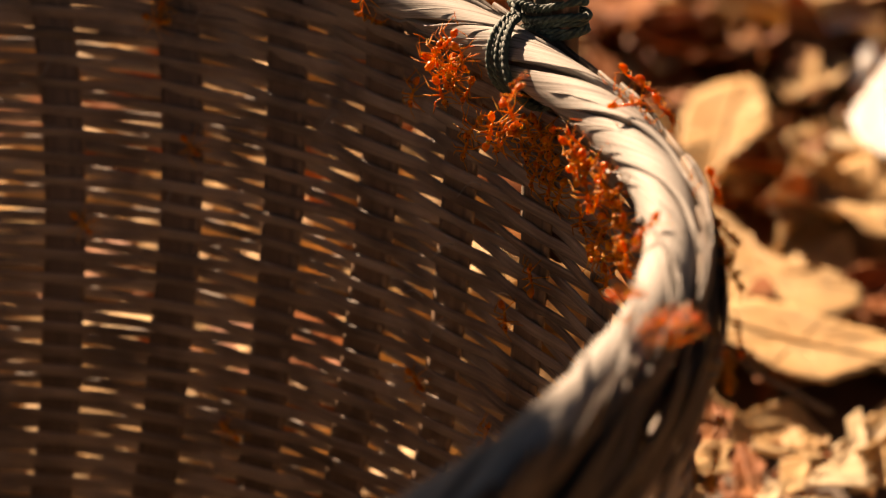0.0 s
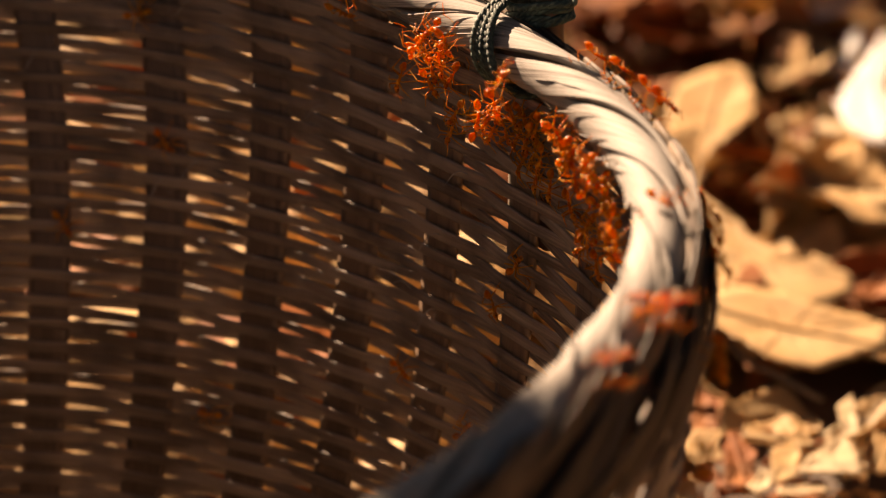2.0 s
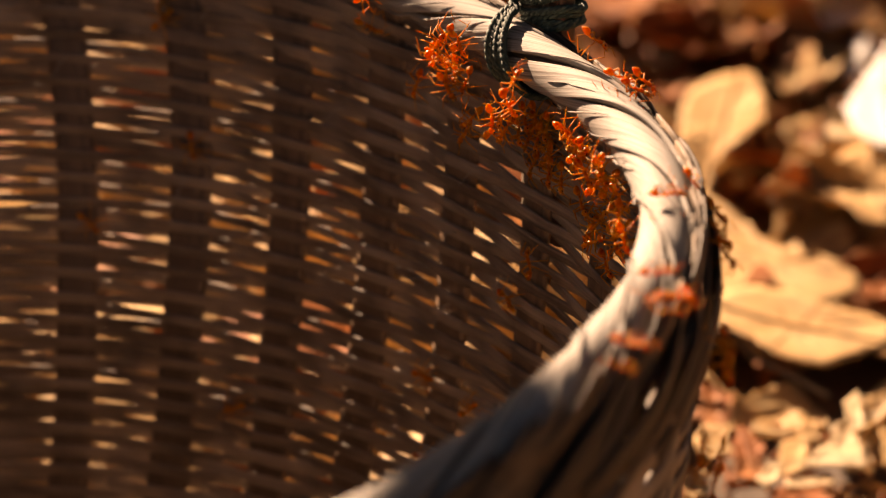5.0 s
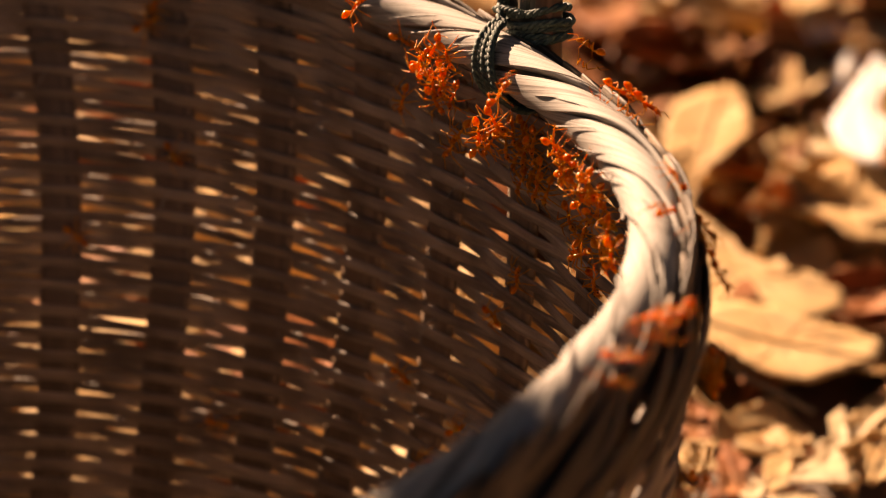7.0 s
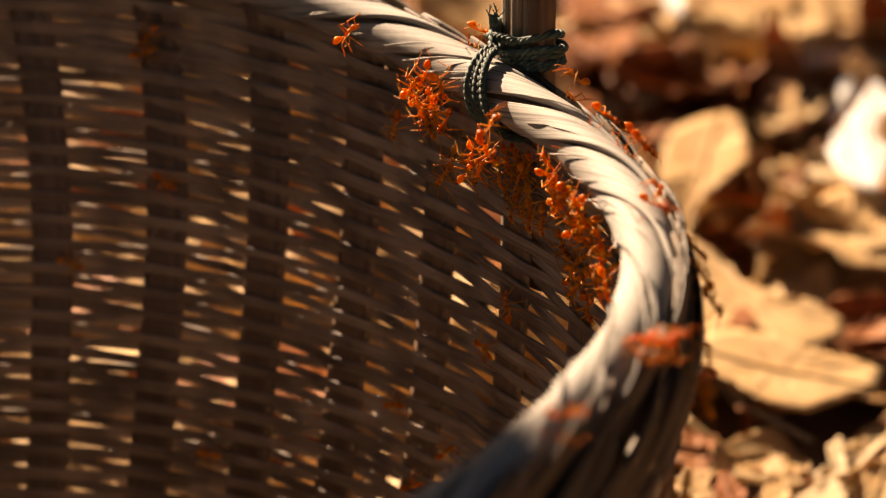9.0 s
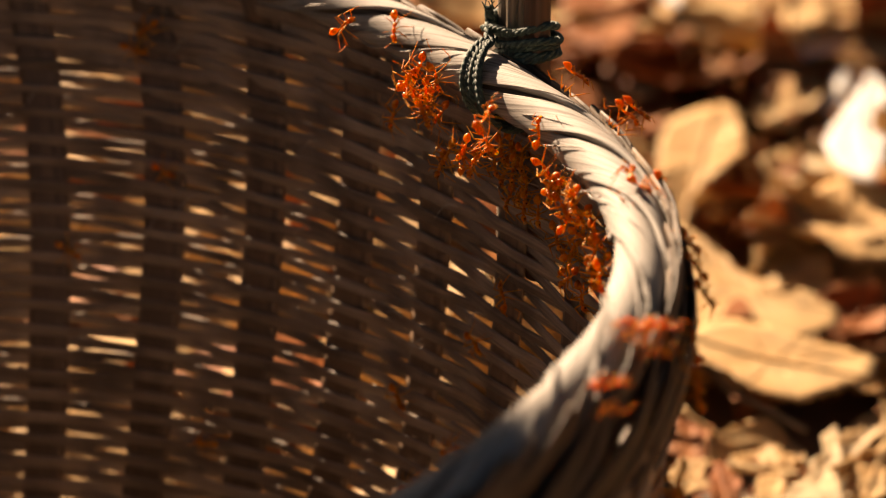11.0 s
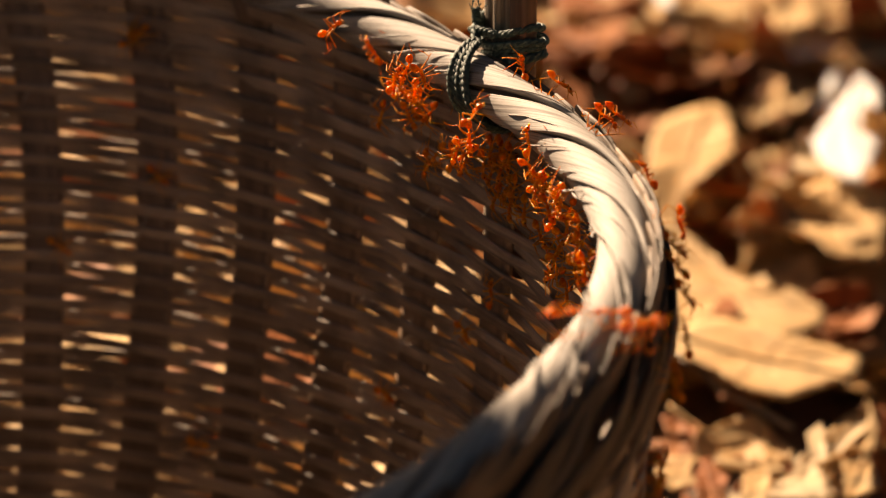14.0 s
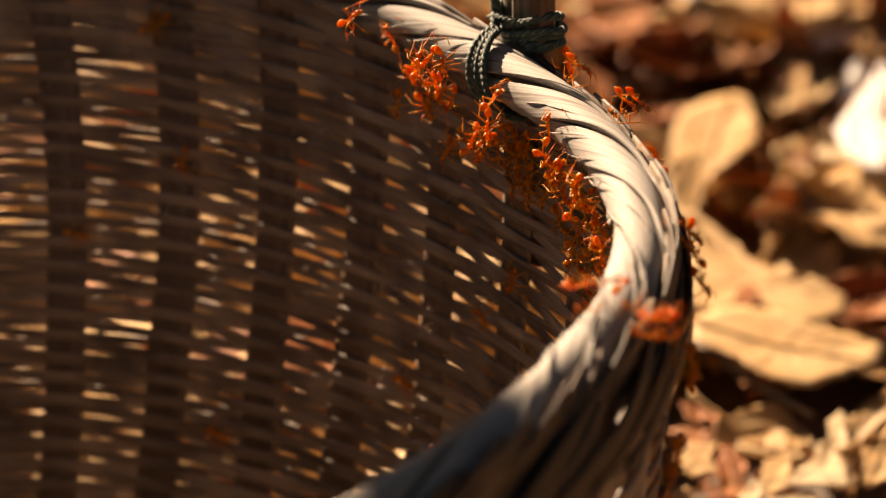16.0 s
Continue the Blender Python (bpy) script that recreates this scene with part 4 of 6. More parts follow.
def lathe(name, xs, rs, flat=0.85, sag=None, sides=12):
    """A body segment along x with the given radii."""
    xs, rs = np.asarray(xs, float) * 0.001, np.asarray(rs, float) * 0.00111
    n = 15
    u = np.linspace(0, len(xs) - 1, n)
    x = np.interp(u, range(len(xs)), xs)
    k = np.arange(len(xs))
    r = np.interp(u, k, rs)
    r[1:-1] = 0.25 * r[:-2] + 0.5 * r[1:-1] + 0.25 * r[2:]
    z = np.interp(u, k, np.asarray(sag if sag is not None else [0] * len(xs), float) * 0.001)
    a = np.linspace(0, 2 * np.pi, sides, endpoint=False)
    rows = np.stack(np.broadcast_arrays(x[:, None], r[:, None] * np.cos(a)[None], z[:, None] + flat * r[:, None] * np.sin(a)[None]), -1)
    return grid_mesh(name, rows)


def limb(name, joints, radii):
    """A jointed limb: straight pieces that taper, with knees."""
    p, r = [], []
    joints = np.asarray(joints, float) * 0.001
    for k in range(len(joints) - 1):
        for s in (0.0, 0.06, 0.3, 0.7, 0.94):
            p.append(joints[k] * (1 - s) + joints[k + 1] * s)
            r.append(1.25 * radii[k] * (0.8 + 0.35 * math.sin(math.pi * s)) * (1 - s) + 1.25 * radii[k + 1] * s * 0.9)
    p.append(joints[-1]), r.append(radii[-1] * 0.5)
    return tube(name, p, np.array(r) * 0.001, sides=6)


ANT_MESHES = {
    "thorax": lathe("thorax", [1.75, 1.5, 1.0, 0.5, 0.1, -0.4, -0.9, -1.15], [0.12, 0.36, 0.48, 0.40, 0.27, 0.36, 0.32, 0.10], 0.95, [1.95, 1.95, 1.95, 1.9, 1.78, 1.75, 1.62, 1.5]),
    "petiole": lathe("petiole", [-1.0, -1.3, -1.55, -1.85], [0.12, 0.17, 0.22, 0.12], 1.2, [1.52, 1.55, 1.62, 1.6]),
    "gaster": lathe("gaster", [-1.75, -2.0, -2.6, -3.3, -3.9, -4.25], [0.12, 0.52, 0.80, 0.76, 0.44, 0.06], 0.95, [1.62, 1.75, 1.95, 1.95, 1.8, 1.7]),
    "head": lathe("head", [1.65, 1.85, 2.3, 2.8, 3.15, 3.35], [0.10, 0.52, 0.70, 0.60, 0.42, 0.12], 0.78, [1.95, 1.98, 1.98, 1.88, 1.75, 1.68]),
    "mandible": limb("mandible", [(3.05, 0.36, 1.62), (3.55, 0.42, 1.5), (3.85, 0.08, 1.42)], [0.17, 0.14, 0.05]),
    "antenna": limb("antenna", [(3.0, 0.32, 1.95), (3.5, 1.7, 2.6), (4.5, 2.4, 2.0), (5.3, 2.6, 1.5)], [0.09, 0.075, 0.075, 0.05]),
    "eye": lathe("eye", [2.32, 2.45, 2.6, 2.72], [0.05, 0.16, 0.16, 0.05], 1.0, [2.15, 2.15, 2.15, 2.15], 8),
    "front_leg": limb("front_leg", [(1.25, 0.25, 1.75), (1.6, 1.9, 2.7), (3.0, 3.1, 1.0), (3.7, 3.7, 0.0)], [0.17, 0.13, 0.09, 0.06]),
    "middle_leg": limb("middle_leg", [(0.55, 0.25, 1.65), (0.5, 2.2, 2.9), (0.3, 3.7, 1.0), (0.2, 4.6, 0.0)], [0.17, 0.13, 0.09, 0.06]),
    "hind_leg": limb("hind_leg", [(-0.4, 0.25, 1.55), (-1.2, 2.3, 3.0), (-2.8, 3.4, 1.1), (-3.9, 4.1, 0.0)], [0.18, 0.14, 0.09, 0.06]),
}


def ant(label):
    """One ant, standing on z = 0 and facing +x; limbs turn a little about their roots from ant to ant."""
    body = thing("weaver_ant", label, "ant", "weaver ants on the basket")
    piece("thorax", ANT_MESHES["thorax"], M_ANT, body)
    piece("petiole", ANT_MESHES["petiole"], M_ANT, body)
    rear = piece("gaster", ANT_MESHES["gaster"], M_ANT, body)
    lift = Matrix.Translation((-0.0017, 0, 0.0016))
    rear.matrix_local = lift @ pose(0, 0, 0, 0, random.uniform(-8, 24), random.uniform(-12, 12)) @ lift.inverted()
    head = piece("head", ANT_MESHES["head"], M_ANT, body)
    neck = Matrix.Translation((0.0017, 0, 0.0019))
    head.matrix_local = neck @ pose(0, 0, 0, 0, random.uniform(-14, 18), random.uniform(-20, 20)) @ neck.inverted()
    mirror = Matrix.Diagonal((1, -1, 1, 1))
    for m in (Matrix(), mirror):
        piece("mandible", ANT_MESHES["mandible"], M_ANT, head).matrix_local = m
        feeler = piece("antenna", ANT_MESHES["antenna"], M_LIMB, head)
        root = Matrix.Translation((0.0030, 0.0003, 0.00195))
        feeler.matrix_local = m @ root @ pose(0, 0, 0, random.uniform(-20, 20), random.uniform(-30, 25), random.uniform(-25, 30)) @ root.inverted()
        e = Matrix.Translation((0, 0.00066, 0))
        piece("eye", ANT_MESHES["eye"], M_EYE, head).matrix_local = m @ e
        for name, x in (("front_leg", 1.25), ("middle_leg", 0.55), ("hind_leg", -0.4)):
            root = Matrix.Translation((x * 0.001, 0.00025, 0.0017))
            piece(name, ANT_MESHES[name], M_LIMB, body).matrix_local = m @ root @ pose(0, 0, 0, random.uniform(-14, 10), 0, random.uniform(-24, 24)) @ root.inverted()
    return body


def sway(part, root, times, turns):
    """Turns a limb about its root, in its parent's space."""
    where, turn, _ = part.matrix_local.decompose()
    base = Matrix.LocRotScale(where, turn, None)
    to = Matrix.Translation(root)
    walk(part, [(t, to @ pose(0, 0, 0, *e) @ to.inverted() @ base) for t, e in zip(times, turns)])


def stir(body, lively):
    """Feelers that feel about, and the legs of those that walk."""
    for feeler in [o for o in body.children_recursive if o.name.startswith("antenna")]:
        side = 1 if feeler.matrix_local.determinant() > 0 else -1
        times = [0.0] + sorted(round(random.uniform(0.4, 15.6), 1) for _ in range(9)) + [16.0]
        times = sorted(set(times))
        sway(feeler, (0.0030, 0.0003 * side, 0.00195), times, [(0, random.uniform(-14, 14), random.uniform(-18, 18)) for _ in times])
    if not lively:
        return
    for k, leg in enumerate(o for o in body.children if "leg" in o.name):
        side = 1 if leg.matrix_local.determinant() > 0 else -1
        x = 1.25 if "front" in leg.name else 0.55 if "middle" in leg.name else -0.4
        times = [0.4 * i for i in range(41)]
        sway(leg, (x * 0.001, 0.00025 * side, 0.0017), times, [(0, 0, (1 if (i + k) % 2 else -1) * random.uniform(4, 13)) for i in range(41)])


def motions():
    """Every ant's way: seconds and pose."""
    one = ant("bright amber-orange weaver ant clinging below the rim")
    walk(one, [(0, pose(0.1104, 0.0962, 0.2104, 56, -38, -29)), (1.2, pose(0.1099, 0.0964, 0.2097, 58, -34, -32)), (1.3, pose(0.1107, 0.0952, 0.2093, 53, -44, -23)), (4.8, pose(0.1101, 0.0959, 0.2095, 53, -44, -24)), (6.3, pose(0.1106, 0.0961, 0.2099, 51, -46, -21)), (6.6, pose(0.1103, 0.0958, 0.2092, 49, -48, -18)), (8.2, pose(0.1106, 0.0956, 0.2095, 52, -45, -22)), (16, pose(0.1103, 0.0952, 0.2089, 56, -39, -28))])
    stir(one, False)
    one = ant("bright amber-orange weaver ant clinging below the rim")
    walk(one, [(0, pose(0.1238, 0.1009, 0.1945, -115, 66, 146)), (4, pose(0.1234, 0.1012, 0.1942, -118, 69, 142)), (5.3, pose(0.1241, 0.1008, 0.1936, -160, 80, 100)), (8.1, pose(0.1243, 0.1011, 0.1940, -132, 76, 127)), (12.5, pose(0.1237, 0.1012, 0.1938, -134, 76, 126)), (16, pose(0.1238, 0.1012, 0.1942, -142, 78, 117))])
    stir(one, False)
    one = ant("bright amber-orange weaver ant clinging below the rim")
    walk(one, [(0, pose(0.1283, 0.0934, 0.1954, -124, 77, 129)), (2.8, pose(0.1292, 0.0933, 0.1956, -154, 82, 99)), (9.7, pose(0.1287, 0.0934, 0.1949, 119, 75, 11)), (11.4, pose(0.1284, 0.0938, 0.1952, -162, 82, 91)), (12.6, pose(0.1290, 0.0933, 0.1951, -145, 81, 108)), (14.6, pose(0.1286, 0.0933, 0.1953, -151, 82, 102)), (15.4, pose(0.1298, 0.0930, 0.1949, -115, 72, 139)), (16, pose(0.1291, 0.0935, 0.1941, 130, 79, 22))])
    stir(one, False)
    one = ant("bright amber-orange weaver ant clinging below the rim")
    walk(one, [(0, pose(0.1313, 0.0697, 0.2061, 88, 57, -55)), (5.6, pose(0.1309, 0.0704, 0.2073, 89, 49, -55)), (7.3, pose(0.1312, 0.0698, 0.2075, 89, 51, -55)), (7.7, pose(0.1315, 0.0694, 0.2070, 89, 35, -54)), (10.5, pose(0.1314, 0.0695, 0.2070, 88, 63, -55)), (13.8, pose(0.1314, 0.0696, 0.2076, 89, 38, -54)), (14.4, pose(0.1307, 0.0701, 0.2068, 89, 43, -55)), (16, pose(0.1315, 0.0696, 0.2081, 87, 72, -56))])
    stir(one, False)
    one = ant("bright amber-orange weaver ant clinging below the rim")
    walk(one, [(0, pose(0.1208, 0.1087, 0.1826, -40, 77, -177)), (1.1, pose(0.1207, 0.1093, 0.1833, -30, 78, -165)), (1.3, pose(0.1212, 0.1085, 0.1836, -42, 76, -178)), (7.7, pose(0.1212, 0.1089, 0.1822, -26, 79, -162)), (7.9, pose(0.1208, 0.1090, 0.1829, -10, 80, -146)), (8.4, pose(0.1210, 0.1083, 0.1828, -25, 79, -161)), (13, pose(0.1216, 0.1084, 0.1832, -27, 79, -163)), (16, pose(0.1206, 0.1089, 0.1827, 23, 79, -112))])
    stir(one, False)
    one = ant("bright amber-orange weaver ant clinging below the rim")
    walk(one, [(0, pose(0.1260, 0.0993, 0.1863, 46, 62, -47)), (1.9, pose(0.1268, 0.0989, 0.1858, 54, 56, -37)), (3.4, pose(0.1268, 0.0991, 0.1868, 61, 48, -29)), (3.5, pose(0.1273, 0.0989, 0.1862, 44, 63, -49)), (4.3, pose(0.1266, 0.0992, 0.1864, 45, 63, -48)), (5.4, pose(0.1274, 0.0985, 0.1853, 58, 52, -32)), (11.5, pose(0.1276, 0.0995, 0.1866, 47, 61, -45)), (16, pose(0.1261, 0.0992, 0.1856, 56, 54, -34))])
    stir(one, False)
    one = ant("bright amber-orange weaver ant clinging below the rim")
    walk(one, [(0, pose(0.1329, 0.0912, 0.1895, -60, 67, 157)), (0.9, pose(0.1324, 0.0922, 0.1901, -59, 67, 157)), (1.4, pose(0.1326, 0.0922, 0.1898, -65, 62, 152)), (2.8, pose(0.1326, 0.0918, 0.1900, -63, 64, 153)), (7.1, pose(0.1327, 0.0913, 0.1894, -48, 73, 169)), (8.6, pose(0.1324, 0.0919, 0.1895, -61, 66, 155)), (14.3, pose(0.1327, 0.0913, 0.1898, -70, 54, 145)), (16, pose(0.1333, 0.0910, 0.1903, -59, 68, 158))])
    stir(one, False)
    one = ant("bright amber-orange weaver ant clinging below the rim")
    walk(one, [(0, pose(0.1254, 0.0722, 0.2056, 45, -68, 3)), (4.4, pose(0.1252, 0.0721, 0.2058, 71, -36, -28)), (5.2, pose(0.1255, 0.0720, 0.2059, 59, -58, -13)), (8, pose(0.1248, 0.0725, 0.2056, 65, -50, -21)), (12.6, pose(0.1249, 0.0721, 0.2055, 64, -53, -19)), (13.8, pose(0.1246, 0.0727, 0.2054, 46, -67, 2)), (14.9, pose(0.1255, 0.0720, 0.2056, 56, -62, -9)), (16, pose(0.1254, 0.0719, 0.2062, 26, -73, 23))])
    stir(one, False)
    one = ant("bright amber-orange weaver ant clinging below the rim")
    walk(one, [(0, pose(0.1273, 0.0999, 0.1903, 76, 70, -41)), (3.6, pose(0.1282, 0.0993, 0.1889, 72, 75, -45)), (4.7, pose(0.1276, 0.1000, 0.1889, 22, 85, -95)), (6, pose(0.1278, 0.0999, 0.1894, 51, 82, -66)), (9.1, pose(0.1276, 0.0999, 0.1885, 80, 62, -37)), (15.1, pose(0.1286, 0.0993, 0.1892, 78, 67, -39)), (16, pose(0.1276, 0.1000, 0.1886, 49, 83, -69))])
    stir(one, False)
    one = ant("bright amber-orange weaver ant clinging below the rim")
    walk(one, [(0, pose(0.1259, 0.0878, 0.1988, 145, 40, -11)), (1.6, pose(0.1259, 0.0874, 0.1989, 143, 38, -15)), (3.7, pose(0.1257, 0.0878, 0.1987, 146, 41, -10)), (4.3, pose(0.1261, 0.0888, 0.1984, 143, 38, -15)), (5, pose(0.1263, 0.0869, 0.1988, 143, 38, -14)), (5.2, pose(0.1259, 0.0881, 0.1983, 149, 43, -5)), (15.3, pose(0.1263, 0.0874, 0.1986, 140, 34, -20)), (16, pose(0.1259, 0.0878, 0.1988, 148, 42, -8))])
    stir(one, False)
    one = ant("bright amber-orange weaver ant clinging below the rim")
    walk(one, [(0, pose(0.1277, 0.0734, 0.2083, -78, 50, 162)), (2.4, pose(0.1272, 0.0739, 0.2082, -79, 46, 161)), (3.3, pose(0.1270, 0.0742, 0.2074, -63, 73, 180)), (5.4, pose(0.1273, 0.0737, 0.2074, -77, 53, 164)), (5.8, pose(0.1277, 0.0735, 0.2079, -72, 66, 170)), (9.2, pose(0.1272, 0.0739, 0.2080, -70, 67, 172)), (14.7, pose(0.1270, 0.0740, 0.2075, -69, 69, 173)), (16, pose(0.1276, 0.0739, 0.2075, -77, 53, 164))])
    stir(one, False)
    one = ant("bright amber-orange weaver ant clinging below the rim")
    walk(one, [(0, pose(0.1304, 0.0940, 0.1919, -7, 85, -165)), (2.8, pose(0.1311, 0.0928, 0.1927, 44, 83, -113)), (3.8, pose(0.1306, 0.0930, 0.1922, 9, 85, -149)), (4.7, pose(0.1306, 0.0938, 0.1918, 9, 85, -148)), (6.2, pose(0.1307, 0.0932, 0.1920, -75, 71, 127)), (7.4, pose(0.1306, 0.0937, 0.1924, -69, 77, 133)), (11.6, pose(0.1306, 0.0930, 0.1928, -75, 72, 127)), (16, pose(0.1311, 0.0927, 0.1926, 64, 79, -93))])
    stir(one, False)
    one = ant("bright amber-orange weaver ant clinging below the rim")
    walk(one, [(0, pose(0.1411, 0.0685, 0.1935, 68, 56, -31)), (2.3, pose(0.1405, 0.0684, 0.1924, 55, 69, -46)), (2.8, pose(0.1404, 0.0686, 0.1925, 67, 57, -31)), (3.8, pose(0.1409, 0.0685, 0.1931, 67, 58, -32)), (8.6, pose(0.1403, 0.0687, 0.1919, 68, 55, -30)), (12, pose(0.1417, 0.0682, 0.1929, 69, 53, -29)), (13.2, pose(0.1408, 0.0685, 0.1934, 52, 70, -48)), (16, pose(0.1404, 0.0686, 0.1932, -13, 78, -115))])
    stir(one, False)
    one = ant("bright amber-orange weaver ant clinging below the rim")
    walk(one, [(0, pose(0.1335, 0.0892, 0.1819, -80, 55, 166)), (0.8, pose(0.1328, 0.0895, 0.1826, -75, 67, 171)), (4.6, pose(0.1330, 0.0898, 0.1817, -81, 50, 164)), (7.2, pose(0.1335, 0.0897, 0.1814, -79, 59, 167)), (7.4, pose(0.1334, 0.0894, 0.1819, -55, 80, -168)), (14.4, pose(0.1335, 0.0891, 0.1807, -79, 58, 167)), (16, pose(0.1339, 0.0892, 0.1816, -73, 70, 173))])
    stir(one, False)
    one = ant("bright amber-orange weaver ant clinging below the rim")
    walk(one, [(0, pose(0.1325, 0.0920, 0.1763, -21, 78, -146)), (1.6, pose(0.1324, 0.0921, 0.1774, -36, 76, -162)), (9, pose(0.1320, 0.0926, 0.1767, -66, 60, 166)), (10.8, pose(0.1323, 0.0926, 0.1770, -42, 74, -169)), (12.5, pose(0.1327, 0.0924, 0.1785, -9, 78, -135)), (12.7, pose(0.1317, 0.0928, 0.1770, -25, 77, -151)), (15.2, pose(0.1319, 0.0926, 0.1770, 48, 73, -76)), (16, pose(0.1322, 0.0927, 0.1775, -49, 72, -176))])
    stir(one, False)
    one = ant("bright amber-orange weaver ant clinging below the rim")
    walk(one, [(0, pose(0.1376, 0.0793, 0.1843, -4, -80, 47)), (2.4, pose(0.1377, 0.0789, 0.1838, 3, -80, 39)), (3.6, pose(0.1374, 0.0788, 0.1833, 47, -75, -5)), (4.3, pose(0.1382, 0.0786, 0.1848, 51, -73, -10)), (6.7, pose(0.1381, 0.0785, 0.1834, 40, -76, 2)), (8, pose(0.1372, 0.0790, 0.1835, 65, -64, -25)), (12.6, pose(0.1377, 0.0789, 0.1843, -57, -71, 101)), (16, pose(0.1377, 0.0790, 0.1844, 70, -58, -30))])
    stir(one, False)
    one = ant("bright amber-orange weaver ant clinging below the rim")
    walk(one, [(0, pose(0.1410, 0.0691, 0.1886, -59, 34, 137)), (2.5, pose(0.1405, 0.0701, 0.1880, -37, 58, 167)), (3.8, pose(0.1404, 0.0701, 0.1880, -12, 64, -165)), (5, pose(0.1409, 0.0703, 0.1891, -32, 60, 172)), (5.2, pose(0.1407, 0.0691, 0.1883, -47, 52, 154)), (9, pose(0.1409, 0.0700, 0.1892, -58, 37, 139)), (9.8, pose(0.1411, 0.0686, 0.1882, -52, 47, 148)), (16, pose(0.1410, 0.0690, 0.1885, -59, 36, 138))])
    stir(one, False)
    one = ant("bright amber-orange weaver ant clinging below the rim")
    walk(one, [(0, pose(0.1372, 0.0745, 0.1879, -57, 83, -167)), (3.1, pose(0.1375, 0.0745, 0.1879, 21, 86, -89)), (5.8, pose(0.1373, 0.0744, 0.1871, 61, 82, -49)), (9.2, pose(0.1374, 0.0745, 0.1886, -39, 85, -149)), (9.3, pose(0.1372, 0.0744, 0.1880, -77, 73, 173)), (12.5, pose(0.1367, 0.0746, 0.1888, -80, 67, 169)), (13.3, pose(0.1379, 0.0741, 0.1876, -59, 82, -170)), (16, pose(0.1377, 0.0744, 0.1881, -77, 72, 172))])
    stir(one, False)
    one = ant("bright amber-orange weaver ant clinging below the rim")
    walk(one, [(0, pose(0.1413, 0.0346, 0.2101, 32, -54, -18)), (5, pose(0.1416, 0.0347, 0.2105, 22, -58, -6)), (5.1, pose(0.1420, 0.0350, 0.2110, 30, -55, -15)), (7.3, pose(0.1413, 0.0350, 0.2109, 27, -56, -12)), (7.7, pose(0.1411, 0.0346, 0.2102, 35, -53, -21)), (14.8, pose(0.1419, 0.0349, 0.2109, 33, -53, -20)), (16, pose(0.1421, 0.0350, 0.2113, 39, -50, -27))])
    stir(one, False)
    one = ant("bright amber-orange weaver ant clinging below the rim")
    walk(one, [(0, pose(0.1398, 0.0775, 0.1837, -87, 56, 163)), (0.7, pose(0.1395, 0.0777, 0.1833, -84, 72, 166)), (0.8, pose(0.1406, 0.0771, 0.1834, -85, 68, 165)), (7.5, pose(0.1397, 0.0774, 0.1839, -87, 61, 164)), (11.1, pose(0.1387, 0.0778, 0.1836, -83, 76, 167)), (11.3, pose(0.1396, 0.0774, 0.1833, -87, 59, 164)), (11.9, pose(0.1399, 0.0773, 0.1839, -85, 72, 166)), (16, pose(0.1399, 0.0774, 0.1835, -87, 55, 163))])
    stir(one, False)
    one = ant("dark red weaver ant in the basket's shade")
    walk(one, [(0, pose(0.1521, 0.0741, 0.1771, -51, 75, 159)), (6, pose(0.1514, 0.0754, 0.1767, 30, 79, -118)), (6.4, pose(0.1517, 0.0745, 0.1770, 9, 81, -139)), (7.7, pose(0.1518, 0.0749, 0.1774, -33, 79, 177)), (9.1, pose(0.1514, 0.0749, 0.1772, 67, 66, -80)), (12.5, pose(0.1518, 0.0743, 0.1777, 20, 80, -129)), (15.4, pose(0.1519, 0.0742, 0.1775, -42, 78, 168)), (16, pose(0.1516, 0.0745, 0.1774, 10, 81, -138))])
    stir(one, False)
    one = ant("dark red weaver ant in the basket's shade")
    walk(one, [(0, pose(0.1481, 0.0811, 0.1731, -5, 74, -171)), (1.3, pose(0.1483, 0.0815, 0.1733, -34, 71, 160)), (3.2, pose(0.1482, 0.0810, 0.1726, -46, 67, 146)), (4.1, pose(0.1487, 0.0815, 0.1736, -36, 71, 157)), (4.7, pose(0.1480, 0.0820, 0.1727, -41, 69, 152)), (6.4, pose(0.1482, 0.0814, 0.1718, -22, 73, 171)), (10.5, pose(0.1482, 0.0815, 0.1726, -18, 74, 176)), (16, pose(0.1483, 0.0813, 0.1724, -41, 69, 152))])
    stir(one, False)
    one = ant("dark red weaver ant in the basket's shade")
    walk(one, [(0, pose(0.1530, 0.0730, 0.1728, -57, 74, 170)), (0.8, pose(0.1542, 0.0723, 0.1746, 30, 80, -101)), (1.7, pose(0.1537, 0.0720, 0.1720, 26, 80, -106)), (6, pose(0.1535, 0.0726, 0.1737, 54, 75, -77)), (6.8, pose(0.1534, 0.0729, 0.1736, -48, 77, 180)), (9.9, pose(0.1539, 0.0721, 0.1736, 56, 75, -75)), (14.3, pose(0.1541, 0.0720, 0.1737, 43, 78, -88)), (16, pose(0.1545, 0.0722, 0.1744, -49, 77, 179))])
    stir(one, False)
    one = ant("dark red weaver ant in the basket's shade")
    walk(one, [(0, pose(0.1486, 0.0823, 0.1844, 82, 49, -49)), (3.6, pose(0.1481, 0.0828, 0.1842, 83, 41, -48)), (4.6, pose(0.1481, 0.0827, 0.1845, 75, 69, -57)), (9, pose(0.1484, 0.0827, 0.1843, 79, 61, -53)), (12.3, pose(0.1483, 0.0825, 0.1857, 79, 63, -54)), (13.4, pose(0.1489, 0.0821, 0.1845, 69, 76, -64)), (16, pose(0.1480, 0.0827, 0.1843, 81, 55, -51))])
    stir(one, False)
